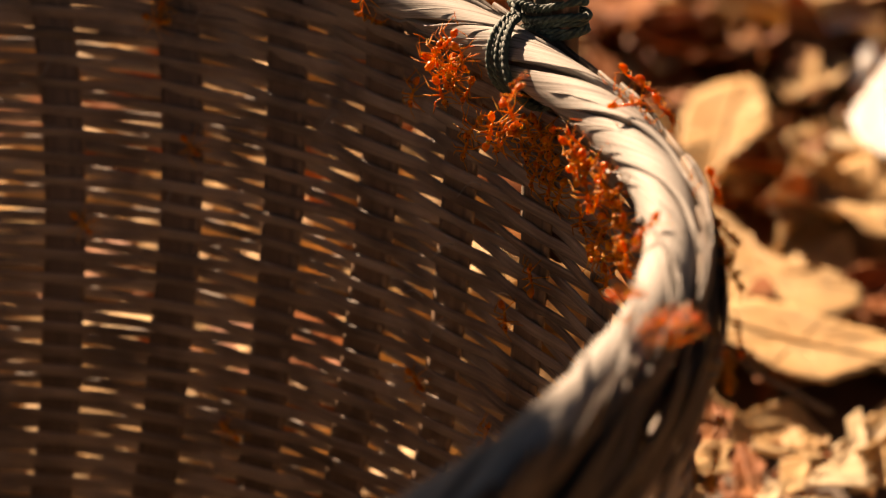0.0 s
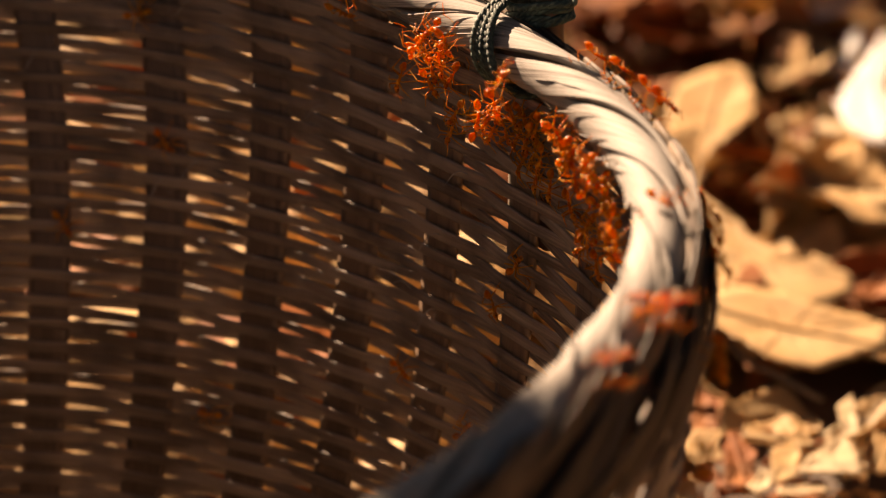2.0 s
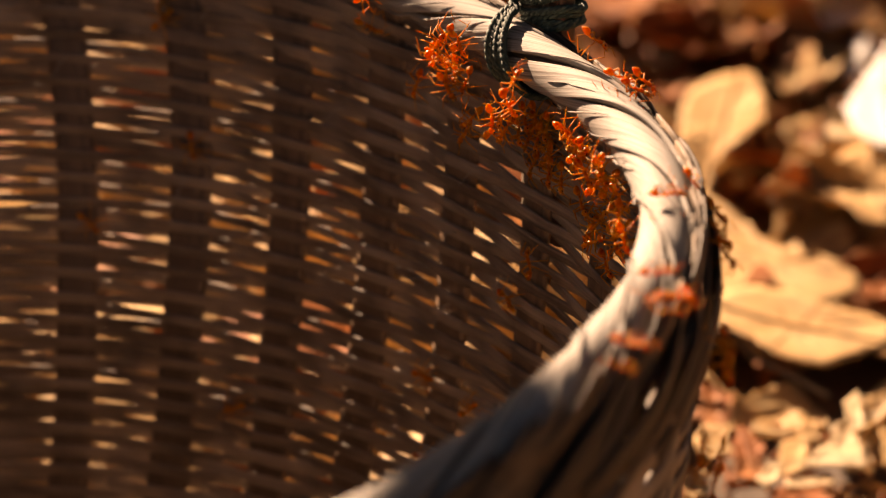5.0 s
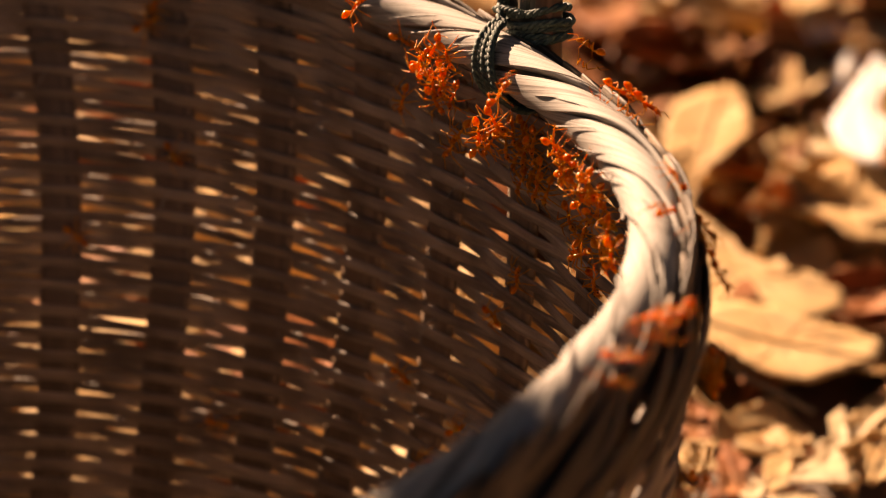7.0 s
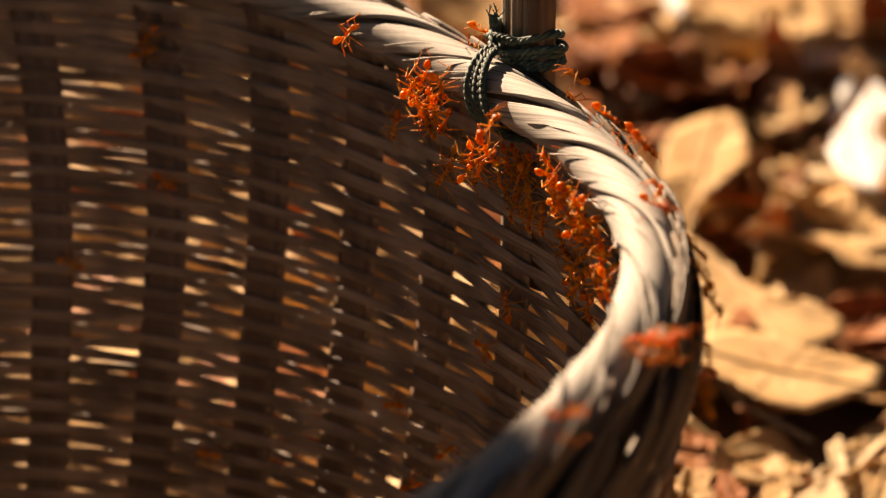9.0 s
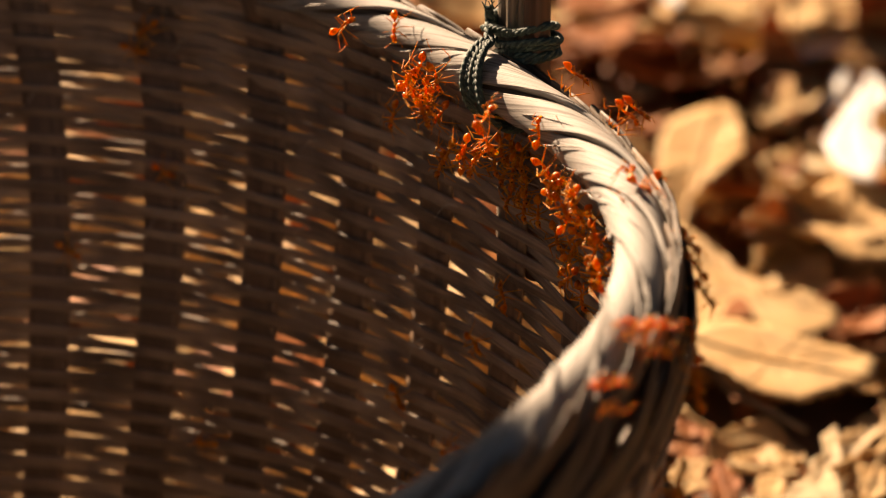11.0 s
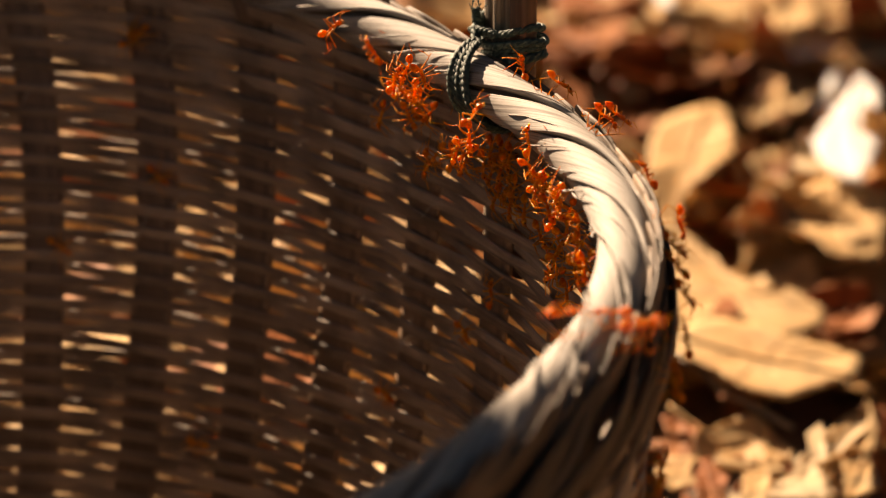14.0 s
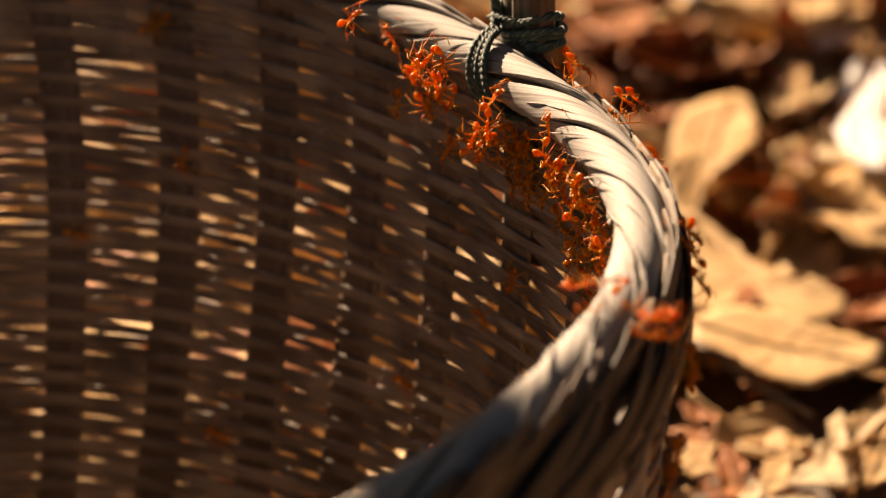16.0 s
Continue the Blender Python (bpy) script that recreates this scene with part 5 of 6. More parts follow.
    one = ant("dark red weaver ant in the basket's shade")
    walk(one, [(0, pose(0.1509, 0.0748, 0.1732, 1, 82, -140)), (2.9, pose(0.1512, 0.0741, 0.1734, -29, 80, -171)), (3.4, pose(0.1513, 0.0748, 0.1743, 42, 79, -99)), (4.1, pose(0.1511, 0.0747, 0.1742, 47, 78, -93)), (8.6, pose(0.1514, 0.0741, 0.1737, -65, 70, 152)), (8.8, pose(0.1512, 0.0747, 0.1736, -41, 79, 177)), (9.1, pose(0.1512, 0.0746, 0.1738, 57, 75, -84)), (16, pose(0.1510, 0.0750, 0.1733, 42, 79, -99))])
    stir(one, False)
    one = ant("bright amber-orange weaver ant clinging below the rim")
    walk(one, [(0, pose(0.1542, 0.0456, 0.1950, 102, 48, -34)), (3.3, pose(0.1537, 0.0459, 0.1959, 100, 37, -37)), (8.7, pose(0.1541, 0.0458, 0.1948, 100, 38, -36)), (10.6, pose(0.1549, 0.0454, 0.1944, 100, 33, -38)), (10.9, pose(0.1544, 0.0458, 0.1951, 101, 42, -35)), (11.4, pose(0.1544, 0.0456, 0.1943, 100, 33, -38)), (12.3, pose(0.1548, 0.0451, 0.1954, 101, 40, -36)), (16, pose(0.1541, 0.0463, 0.1941, 100, 33, -37))])
    stir(one, False)
    one = ant("bright amber-orange weaver ant clinging below the rim")
    walk(one, [(0, pose(0.1557, 0.0404, 0.1933, -71, 75, 132)), (3.5, pose(0.1556, 0.0409, 0.1931, -73, 73, 130)), (4.4, pose(0.1557, 0.0402, 0.1934, -78, 66, 125)), (6.3, pose(0.1557, 0.0405, 0.1941, -80, 61, 123)), (6.5, pose(0.1555, 0.0408, 0.1930, -81, 58, 122)), (11.5, pose(0.1559, 0.0402, 0.1934, -80, 61, 123)), (13.3, pose(0.1561, 0.0403, 0.1937, -81, 57, 122)), (16, pose(0.1558, 0.0402, 0.1929, -73, 73, 131))])
    stir(one, False)
    one = ant("bright amber-orange weaver ant clinging below the rim")
    walk(one, [(0, pose(0.1557, 0.0432, 0.1922, 95, -29, -45)), (0.9, pose(0.1559, 0.0431, 0.1915, 95, -38, -46)), (1.1, pose(0.1559, 0.0427, 0.1922, 96, -43, -46)), (1.4, pose(0.1560, 0.0432, 0.1918, 101, -67, -52)), (1.5, pose(0.1561, 0.0432, 0.1914, 97, -50, -47)), (3, pose(0.1554, 0.0435, 0.1918, 96, -41, -46)), (4.2, pose(0.1561, 0.0431, 0.1915, 95, -35, -45)), (16, pose(0.1559, 0.0432, 0.1929, 96, -42, -46))])
    stir(one, False)
    one = ant("bright amber-orange weaver ant clinging below the rim")
    walk(one, [(0, pose(0.1569, 0.0394, 0.1869, 60, 66, -61)), (3, pose(0.1570, 0.0396, 0.1882, 60, 65, -61)), (3.3, pose(0.1576, 0.0391, 0.1883, 67, 58, -53)), (4.5, pose(0.1568, 0.0397, 0.1882, 71, 51, -48)), (6.3, pose(0.1578, 0.0388, 0.1882, 72, 49, -47)), (8.2, pose(0.1577, 0.0391, 0.1888, 74, 40, -43)), (14.6, pose(0.1576, 0.0391, 0.1879, 67, 58, -53)), (16, pose(0.1570, 0.0396, 0.1888, 71, 50, -48))])
    stir(one, False)
    one = ant("bright amber-orange weaver ant clinging below the rim")
    walk(one, [(0, pose(0.1606, 0.0292, 0.1924, 101, 41, -49)), (2.9, pose(0.1605, 0.0287, 0.1930, 102, 48, -47)), (5.5, pose(0.1605, 0.0293, 0.1930, 104, 54, -45)), (5.9, pose(0.1601, 0.0290, 0.1931, 102, 49, -47)), (7.9, pose(0.1601, 0.0295, 0.1925, 101, 41, -49)), (9.2, pose(0.1604, 0.0291, 0.1934, 105, 57, -43)), (14.1, pose(0.1601, 0.0298, 0.1926, 115, 71, -32)), (16, pose(0.1609, 0.0284, 0.1926, 103, 53, -45))])
    stir(one, False)
    one = ant("bright amber-orange weaver ant clinging below the rim")
    walk(one, [(0, pose(0.1648, 0.0346, 0.1841, 95, 57, -61)), (5.6, pose(0.1649, 0.0344, 0.1846, 93, 37, -63)), (7.4, pose(0.1651, 0.0346, 0.1837, 94, 45, -63)), (8.7, pose(0.1652, 0.0342, 0.1844, 93, 39, -63)), (13, pose(0.1654, 0.0338, 0.1840, 98, 71, -58)), (14.1, pose(0.1648, 0.0347, 0.1849, 112, 83, -44)), (14.3, pose(0.1650, 0.0342, 0.1848, 95, 60, -61)), (16, pose(0.1652, 0.0344, 0.1841, 93, 44, -63))])
    stir(one, False)
    one = ant("bright amber-orange weaver ant clinging below the rim")
    walk(one, [(0, pose(0.1624, 0.0399, 0.1800, 56, 4, -45)), (5.4, pose(0.1625, 0.0404, 0.1802, 52, 23, -59)), (5.5, pose(0.1620, 0.0405, 0.1802, 54, 16, -53)), (7.3, pose(0.1621, 0.0404, 0.1804, 55, 11, -49)), (9.6, pose(0.1619, 0.0405, 0.1804, 55, 13, -51)), (13.9, pose(0.1616, 0.0406, 0.1801, 55, 7, -47)), (14.6, pose(0.1624, 0.0398, 0.1802, 55, 14, -52)), (16, pose(0.1620, 0.0403, 0.1802, 56, 3, -44))])
    stir(one, False)
    one = ant("bright amber-orange weaver ant clinging below the rim")
    walk(one, [(0, pose(0.1640, 0.0223, 0.1858, 60, 75, -83)), (1.5, pose(0.1639, 0.0225, 0.1853, 2, 82, -142)), (3.2, pose(0.1640, 0.0220, 0.1852, 45, 79, -99)), (4.6, pose(0.1637, 0.0228, 0.1853, 58, 76, -85)), (7.2, pose(0.1639, 0.0224, 0.1852, 49, 78, -94)), (10.6, pose(0.1639, 0.0226, 0.1852, 62, 74, -81)), (13.1, pose(0.1637, 0.0231, 0.1851, 63, 73, -80)), (16, pose(0.1636, 0.0234, 0.1853, 39, 80, -105))])
    stir(one, False)
    one = ant("bright amber-orange weaver ant clinging below the rim")
    walk(one, [(0, pose(0.1604, 0.0461, 0.1733, 34, -62, -13)), (5.9, pose(0.1612, 0.0457, 0.1742, 48, -54, -30)), (7, pose(0.1604, 0.0468, 0.1740, 23, -65, -1)), (7.1, pose(0.1606, 0.0467, 0.1741, 34, -62, -13)), (9.7, pose(0.1604, 0.0469, 0.1737, 57, -44, -42)), (9.9, pose(0.1607, 0.0466, 0.1748, 45, -57, -26)), (12.4, pose(0.1607, 0.0465, 0.1744, 51, -52, -33)), (16, pose(0.1609, 0.0459, 0.1747, 49, -54, -31))])
    stir(one, False)
    one = ant("bright amber-orange weaver ant clinging below the rim")
    walk(one, [(0, pose(0.1606, 0.0423, 0.1707, -77, 17, 137)), (1.2, pose(0.1601, 0.0431, 0.1701, -76, 29, 140)), (1.9, pose(0.1599, 0.0429, 0.1703, -75, 33, 141)), (2.9, pose(0.1598, 0.0430, 0.1700, -75, 32, 141)), (6.9, pose(0.1592, 0.0439, 0.1706, -76, 29, 140)), (8.1, pose(0.1600, 0.0431, 0.1704, -67, 56, 152)), (11.5, pose(0.1595, 0.0432, 0.1701, -73, 43, 145)), (16, pose(0.1603, 0.0427, 0.1709, -76, 28, 140))])
    stir(one, False)
    one = ant("bright amber-orange weaver ant clinging below the rim")
    walk(one, [(0, pose(0.1634, 0.0359, 0.1738, 67, 44, -62)), (4, pose(0.1643, 0.0354, 0.1732, 63, 52, -67)), (5.8, pose(0.1633, 0.0364, 0.1737, 64, 51, -66)), (8.8, pose(0.1635, 0.0359, 0.1738, 68, 41, -60)), (10.2, pose(0.1641, 0.0358, 0.1738, 57, 59, -74)), (14.3, pose(0.1639, 0.0361, 0.1742, 65, 48, -64)), (15.3, pose(0.1644, 0.0353, 0.1745, 65, 49, -65)), (16, pose(0.1641, 0.0354, 0.1736, 70, 34, -57))])
    stir(one, False)
    one = ant("bright amber-orange weaver ant clinging below the rim")
    walk(one, [(0, pose(0.1598, 0.0281, 0.1965, -112, 66, 101)), (2.4, pose(0.1595, 0.0283, 0.1966, -103, 45, 113)), (2.9, pose(0.1603, 0.0277, 0.1963, -119, 71, 94)), (5.3, pose(0.1602, 0.0279, 0.1953, -115, 68, 98)), (14.4, pose(0.1600, 0.0277, 0.1966, -108, 60, 106)), (14.8, pose(0.1601, 0.0283, 0.1965, -110, 63, 104)), (14.9, pose(0.1604, 0.0273, 0.1958, -108, 60, 106)), (16, pose(0.1601, 0.0280, 0.1959, -106, 56, 108))])
    stir(one, False)
    one = ant("bright amber-orange weaver ant clinging below the rim")
    walk(one, [(0, pose(0.1624, 0.0418, 0.1864, -94, 62, 149)), (5.6, pose(0.1623, 0.0415, 0.1862, -94, 59, 149)), (7.4, pose(0.1616, 0.0420, 0.1865, -93, 56, 149)), (9.2, pose(0.1617, 0.0418, 0.1859, -93, 46, 150)), (9.5, pose(0.1622, 0.0418, 0.1859, -93, 52, 150)), (12.9, pose(0.1613, 0.0417, 0.1859, -94, 63, 148)), (14.7, pose(0.1629, 0.0410, 0.1875, -97, 74, 145)), (16, pose(0.1620, 0.0415, 0.1868, -94, 59, 149))])
    stir(one, False)
    one = ant("bright amber-orange weaver ant clinging below the rim")
    walk(one, [(0, pose(0.1578, 0.0525, 0.1854, 28, -58, -17)), (1.1, pose(0.1575, 0.0533, 0.1853, 37, -54, -28)), (2.3, pose(0.1576, 0.0534, 0.1854, 40, -52, -32)), (3.2, pose(0.1576, 0.0537, 0.1849, 43, -50, -35)), (11.4, pose(0.1576, 0.0530, 0.1853, 30, -57, -19)), (11.6, pose(0.1583, 0.0523, 0.1856, 52, -41, -47)), (12.4, pose(0.1573, 0.0531, 0.1847, 33, -56, -23)), (16, pose(0.1574, 0.0530, 0.1849, 50, -42, -45))])
    stir(one, False)
    one = ant("bright amber-orange weaver ant clinging below the rim")
    walk(one, [(0, pose(0.1647, 0.0362, 0.1764, -106, 51, 149)), (0.7, pose(0.1648, 0.0359, 0.1771, -122, 70, 132)), (3.4, pose(0.1638, 0.0363, 0.1773, -103, 41, 153)), (6.7, pose(0.1649, 0.0357, 0.1771, -105, 48, 150)), (9.4, pose(0.1650, 0.0358, 0.1776, -103, 38, 154)), (11.7, pose(0.1652, 0.0355, 0.1774, -108, 56, 147)), (14.8, pose(0.1653, 0.0357, 0.1778, -107, 53, 148)), (16, pose(0.1648, 0.0357, 0.1780, -111, 61, 143))])
    stir(one, False)
    one = ant("bright amber-orange weaver ant clinging below the rim")
    walk(one, [(0, pose(0.1596, 0.0396, 0.1854, 61, -66, -33)), (2.3, pose(0.1602, 0.0387, 0.1863, 59, -67, -31)), (4.9, pose(0.1600, 0.0388, 0.1859, 70, -55, -43)), (6.2, pose(0.1596, 0.0398, 0.1860, 66, -61, -38)), (9.4, pose(0.1595, 0.0399, 0.1852, 72, -50, -46)), (11.7, pose(0.1590, 0.0401, 0.1849, 51, -72, -22)), (12.4, pose(0.1595, 0.0398, 0.1857, 55, -70, -27)), (16, pose(0.1598, 0.0395, 0.1851, 57, -69, -28))])
    stir(one, False)
    one = ant("bright amber-orange weaver ant clinging below the rim")
    walk(one, [(0, pose(0.1636, 0.0069, 0.1864, 71, 61, -69)), (3.9, pose(0.1639, 0.0064, 0.1872, 72, 59, -67)), (6, pose(0.1638, 0.0071, 0.1871, 75, 53, -64)), (6.7, pose(0.1636, 0.0071, 0.1867, 70, 63, -70)), (8, pose(0.1639, 0.0068, 0.1870, 71, 60, -69)), (10.8, pose(0.1640, 0.0066, 0.1863, 69, 64, -71)), (13.1, pose(0.1641, 0.0065, 0.1874, 68, 65, -72)), (16, pose(0.1643, 0.0063, 0.1883, 74, 55, -65))])
    stir(one, False)
    one = ant("dark red weaver ant in the basket's shade")
    walk(one, [(0, pose(0.1574, 0.0640, 0.1705, 69, 65, -69)), (1.2, pose(0.1583, 0.0632, 0.1704, 60, 72, -78)), (1.3, pose(0.1580, 0.0638, 0.1710, 79, 36, -56)), (2.2, pose(0.1578, 0.0640, 0.1707, 75, 53, -62)), (3.1, pose(0.1578, 0.0636, 0.1712, 75, 51, -61)), (10.4, pose(0.1581, 0.0633, 0.1712, 74, 54, -63)), (12, pose(0.1576, 0.0638, 0.1705, 76, 51, -61)), (16, pose(0.1577, 0.0640, 0.1715, 77, 45, -59))])
    stir(one, False)
    one = ant("dark red weaver ant in the basket's shade")
    walk(one, [(0, pose(0.1607, 0.0551, 0.1685, 67, -64, -31)), (1.8, pose(0.1608, 0.0551, 0.1690, 72, -58, -36)), (4.7, pose(0.1600, 0.0558, 0.1685, 64, -68, -27)), (6.2, pose(0.1601, 0.0555, 0.1684, 49, -75, -12)), (8.1, pose(0.1602, 0.0548, 0.1685, 74, -53, -39)), (8.2, pose(0.1597, 0.0558, 0.1678, 68, -64, -32)), (9.5, pose(0.1601, 0.0556, 0.1684, 70, -60, -35)), (16, pose(0.1603, 0.0552, 0.1676, 47, -76, -10))])
    stir(one, False)
    one = ant("dark red weaver ant in the basket's shade")
    walk(one, [(0, pose(0.1624, 0.0479, 0.1631, 66, 63, -75)), (1.9, pose(0.1629, 0.0478, 0.1635, 70, 57, -71)), (3.2, pose(0.1628, 0.0470, 0.1622, 63, 66, -79)), (5.1, pose(0.1628, 0.0475, 0.1630, 74, 49, -66)), (7.6, pose(0.1628, 0.0468, 0.1622, 72, 53, -68)), (7.7, pose(0.1629, 0.0475, 0.1627, 70, 58, -72)), (14.1, pose(0.1629, 0.0477, 0.1634, 71, 56, -70)), (16, pose(0.1632, 0.0467, 0.1636, 73, 51, -68))])
    stir(one, False)
    one = ant("small red weaver ant on the shaded inner wall")
    walk(one, [(0, pose(0.0584, 0.1825, 0.1781, -60, 60, -179)), (0.6, pose(0.0570, 0.1829, 0.1786, -75, 15, 158)), (3.1, pose(0.0574, 0.1832, 0.1790, -33, 73, -150)), (4, pose(0.0576, 0.1824, 0.1790, -68, 49, 171)), (4.8, pose(0.0567, 0.1833, 0.1793, -75, 13, 158)), (5.5, pose(0.0576, 0.1832, 0.1805, -56, 64, -174)), (9.7, pose(0.0586, 0.1825, 0.1789, -71, 42, 168)), (16, pose(0.0576, 0.1827, 0.1780, -74, 25, 161))])
    stir(one, False)
    one = ant("small red weaver ant on the shaded inner wall")
    walk(one, [(0, pose(0.0565, 0.1819, 0.1731, 74, 7, -27)), (4.8, pose(0.0558, 0.1825, 0.1723, 67, -45, -8)), (5.6, pose(0.0570, 0.1822, 0.1751, 65, -50, -5)), (7.4, pose(0.0556, 0.1823, 0.1746, 72, -27, -17)), (8.5, pose(0.0574, 0.1818, 0.1747, 72, -25, -17)), (11.5, pose(0.0552, 0.1820, 0.1730, 74, 11, -28)), (12, pose(0.0569, 0.1818, 0.1750, 70, -37, -13)), (16, pose(0.0562, 0.1828, 0.1760, 73, -21, -19))])
    stir(one, False)
    one = ant("small red weaver ant on the shaded inner wall")
    walk(one, [(0, pose(0.0747, 0.1434, 0.0782, -77, -27, 147)), (1.2, pose(0.0721, 0.1445, 0.0800, -79, -2, 153)), (3.1, pose(0.0737, 0.1443, 0.0812, -79, 8, 155)), (3.6, pose(0.0719, 0.1445, 0.0793, -73, -48, 140)), (4.9, pose(0.0730, 0.1451, 0.0804, -78, 23, 158)), (6, pose(0.0728, 0.1442, 0.0804, -79, -2, 153)), (11.5, pose(0.0728, 0.1443, 0.0802, -79, 7, 155)), (16, pose(0.0723, 0.1440, 0.0780, -78, -14, 150))])
    stir(one, False)
    one = ant("small red weaver ant on the shaded inner wall")
    walk(one, [(0, pose(0.0652, 0.1678, 0.1447, 69, 34, -39)), (1.8, pose(0.0624, 0.1689, 0.1438, 68, 37, -40)), (4.8, pose(0.0631, 0.1684, 0.1432, 43, 66, -71)), (6.7, pose(0.0625, 0.1688, 0.1441, 66, 44, -44)), (12.3, pose(0.0634, 0.1688, 0.1447, 72, 15, -32)), (13.7, pose(0.0642, 0.1682, 0.1440, 72, 21, -33)), (14.3, pose(0.0622, 0.1686, 0.1433, 67, 42, -43)), (16, pose(0.0641, 0.1680, 0.1446, -11, 72, -128))])
    stir(one, False)
    one = ant("small red weaver ant on the shaded inner wall")
    walk(one, [(0, pose(0.1479, 0.0823, 0.1477, -80, -71, 109)), (1.1, pose(0.1471, 0.0831, 0.1465, -40, -86, 69)), (1.6, pose(0.1469, 0.0853, 0.1478, 71, -79, -43)), (1.9, pose(0.1471, 0.0834, 0.1481, 85, -52, -57)), (5.3, pose(0.1472, 0.0829, 0.1480, -78, -73, 108)), (5.8, pose(0.1477, 0.0829, 0.1472, 81, -68, -53)), (9.7, pose(0.1470, 0.0843, 0.1475, -84, -58, 113)), (16, pose(0.1477, 0.0835, 0.1480, 77, -75, -49))])
    stir(one, False)
    one = ant("small red weaver ant on the shaded inner wall")
    walk(one, [(0, pose(0.1217, 0.1142, 0.1069, 81, 24, -51)), (1.7, pose(0.1209, 0.1146, 0.1072, 81, 19, -50)), (4.8, pose(0.1223, 0.1123, 0.1044, 82, -10, -46)), (5.7, pose(0.1208, 0.1145, 0.1071, 81, 25, -51)), (9.1, pose(0.1206, 0.1147, 0.1079, 81, -20, -45)), (9.3, pose(0.1211, 0.1140, 0.1064, 38, 80, -99)), (11.3, pose(0.1223, 0.1131, 0.1080, 81, 31, -53)), (16, pose(0.1216, 0.1141, 0.1070, 82, -0, -48))])
    stir(one, False)
    one = ant("small red weaver ant on the shaded inner wall")
    walk(one, [(0, pose(0.1423, 0.0908, 0.1345, 80, 64, -68)), (4.8, pose(0.1424, 0.0906, 0.1350, 85, 22, -60)), (8.8, pose(0.1421, 0.0906, 0.1337, 85, 13, -59)), (9.5, pose(0.1414, 0.0911, 0.1333, 85, 13, -59)), (10.7, pose(0.1428, 0.0911, 0.1342, 85, 23, -60)), (10.9, pose(0.1406, 0.0916, 0.1321, 85, 22, -60)), (11.8, pose(0.1414, 0.0916, 0.1337, 85, 29, -61)), (16, pose(0.1408, 0.0925, 0.1343, 85, 16, -60))])
    stir(one, False)
    one = ant("small red weaver ant on the shaded inner wall")
    walk(one, [(0, pose(0.0369, 0.1703, 0.1227, 64, 36, -30)), (1, pose(0.0363, 0.1703, 0.1212, 59, 45, -37)), (5, pose(0.0354, 0.1704, 0.1213, 65, 32, -28)), (5.1, pose(0.0381, 0.1691, 0.1214, 54, 52, -43)), (7.7, pose(0.0361, 0.1702, 0.1212, 68, 17, -20)), (8.9, pose(0.0375, 0.1691, 0.1221, 69, 11, -18)), (12.6, pose(0.0373, 0.1706, 0.1229, 66, 28, -26)), (16, pose(0.0352, 0.1710, 0.1225, 69, 9, -17))])
    stir(one, False)
    one = ant("orange weaver ant walking along the rim")
    walk(one, [(0, pose(0.1659, -0.0700, 0.2081, 0, -0, 35)), (2.5, pose(0.1679, -0.0696, 0.2081, 0, -0, 7)), (5.5, pose(0.1643, -0.0604, 0.2081, 0, -0, 3)), (7, pose(0.1676, -0.0736, 0.2081, 0, -0, 12)), (9, pose(0.1694, -0.0692, 0.2081, 0, -0, 5)), (11.5, pose(0.1691, -0.0707, 0.2081, -0, -0, -1)), (12.5, pose(0.1690, -0.0713, 0.2081, 0, -0, 3)), (14.5, pose(0.1689, -0.0708, 0.2081, 0, -0, 7)), (16, pose(0.1695, -0.0712, 0.2081, 0, -0, 13))])
    stir(one, True)
    one = ant("orange weaver ant walking along the rim")
    walk(one, [(0, pose(0.1632, -0.0735, 0.2081, 0, -0, -172)), (2.5, pose(0.1631, -0.0671, 0.2081, 0, -0, 175)), (5.5, pose(0.1670, -0.0730, 0.2081, 0, -0, 166)), (7, pose(0.1639, -0.0748, 0.2081, 0, -0, -177)), (9, pose(0.1647, -0.0704, 0.2081, 0, -0, 175)), (11.5, pose(0.1642, -0.0670, 0.2081, 0, -0, 179)), (12.5, pose(0.1641, -0.0688, 0.2081, 0, -0, -177)), (14.5, pose(0.1637, -0.0618, 0.2081, 0, -0, 175)), (16, pose(0.1634, -0.0583, 0.2081, 0, -0, 66))])
    stir(one, True)
    one = ant("orange weaver ant walking along the rim")
    walk(one, [(0, pose(0.1579, -0.0617, 0.2081, 0, -0, 13)), (3, pose(0.1558, -0.0975, 0.2081, 0, -0, 34)), (5.5, pose(0.1579, -0.0912, 0.2081, -0, -0, -36)), (7, pose(0.1577, -0.0913, 0.2081, -0, -0, -14)), (9, pose(0.1494, -0.1013, 0.2081, 0, -0, 7)), (11.5, pose(0.1599, -0.0862, 0.2081, 0, -0, 18)), (12.5, pose(0.1570, -0.0649, 0.2081, 0, -0, 18)), (14.5, pose(0.1556, -0.0641, 0.2081, 0, -0, 17)), (16, pose(0.1559, -0.0582, 0.2081, 0, -0, 18))])
    stir(one, True)
    one = ant("orange weaver ant walking along the rim")
    walk(one, [(0, pose(0.1672, -0.0735, 0.2081, 0, -0, -145)), (3, pose(0.1630, -0.0727, 0.2081, 0, -0, -172)), (7, pose(0.1689, -0.0700, 0.2081, 0, -0, -155)), (9, pose(0.1666, -0.0728, 0.2081, 0, -0, -173)), (12.5, pose(0.1672, -0.0675, 0.2081, 0, -0, -173)), (14.5, pose(0.1695, -0.0696, 0.2081, 0, -0, -173)), (16, pose(0.1694, -0.0737, 0.2081, 0, -0, -172))])
    stir(one, True)
    one = ant("dark red weaver ant on the basket's outer wall")
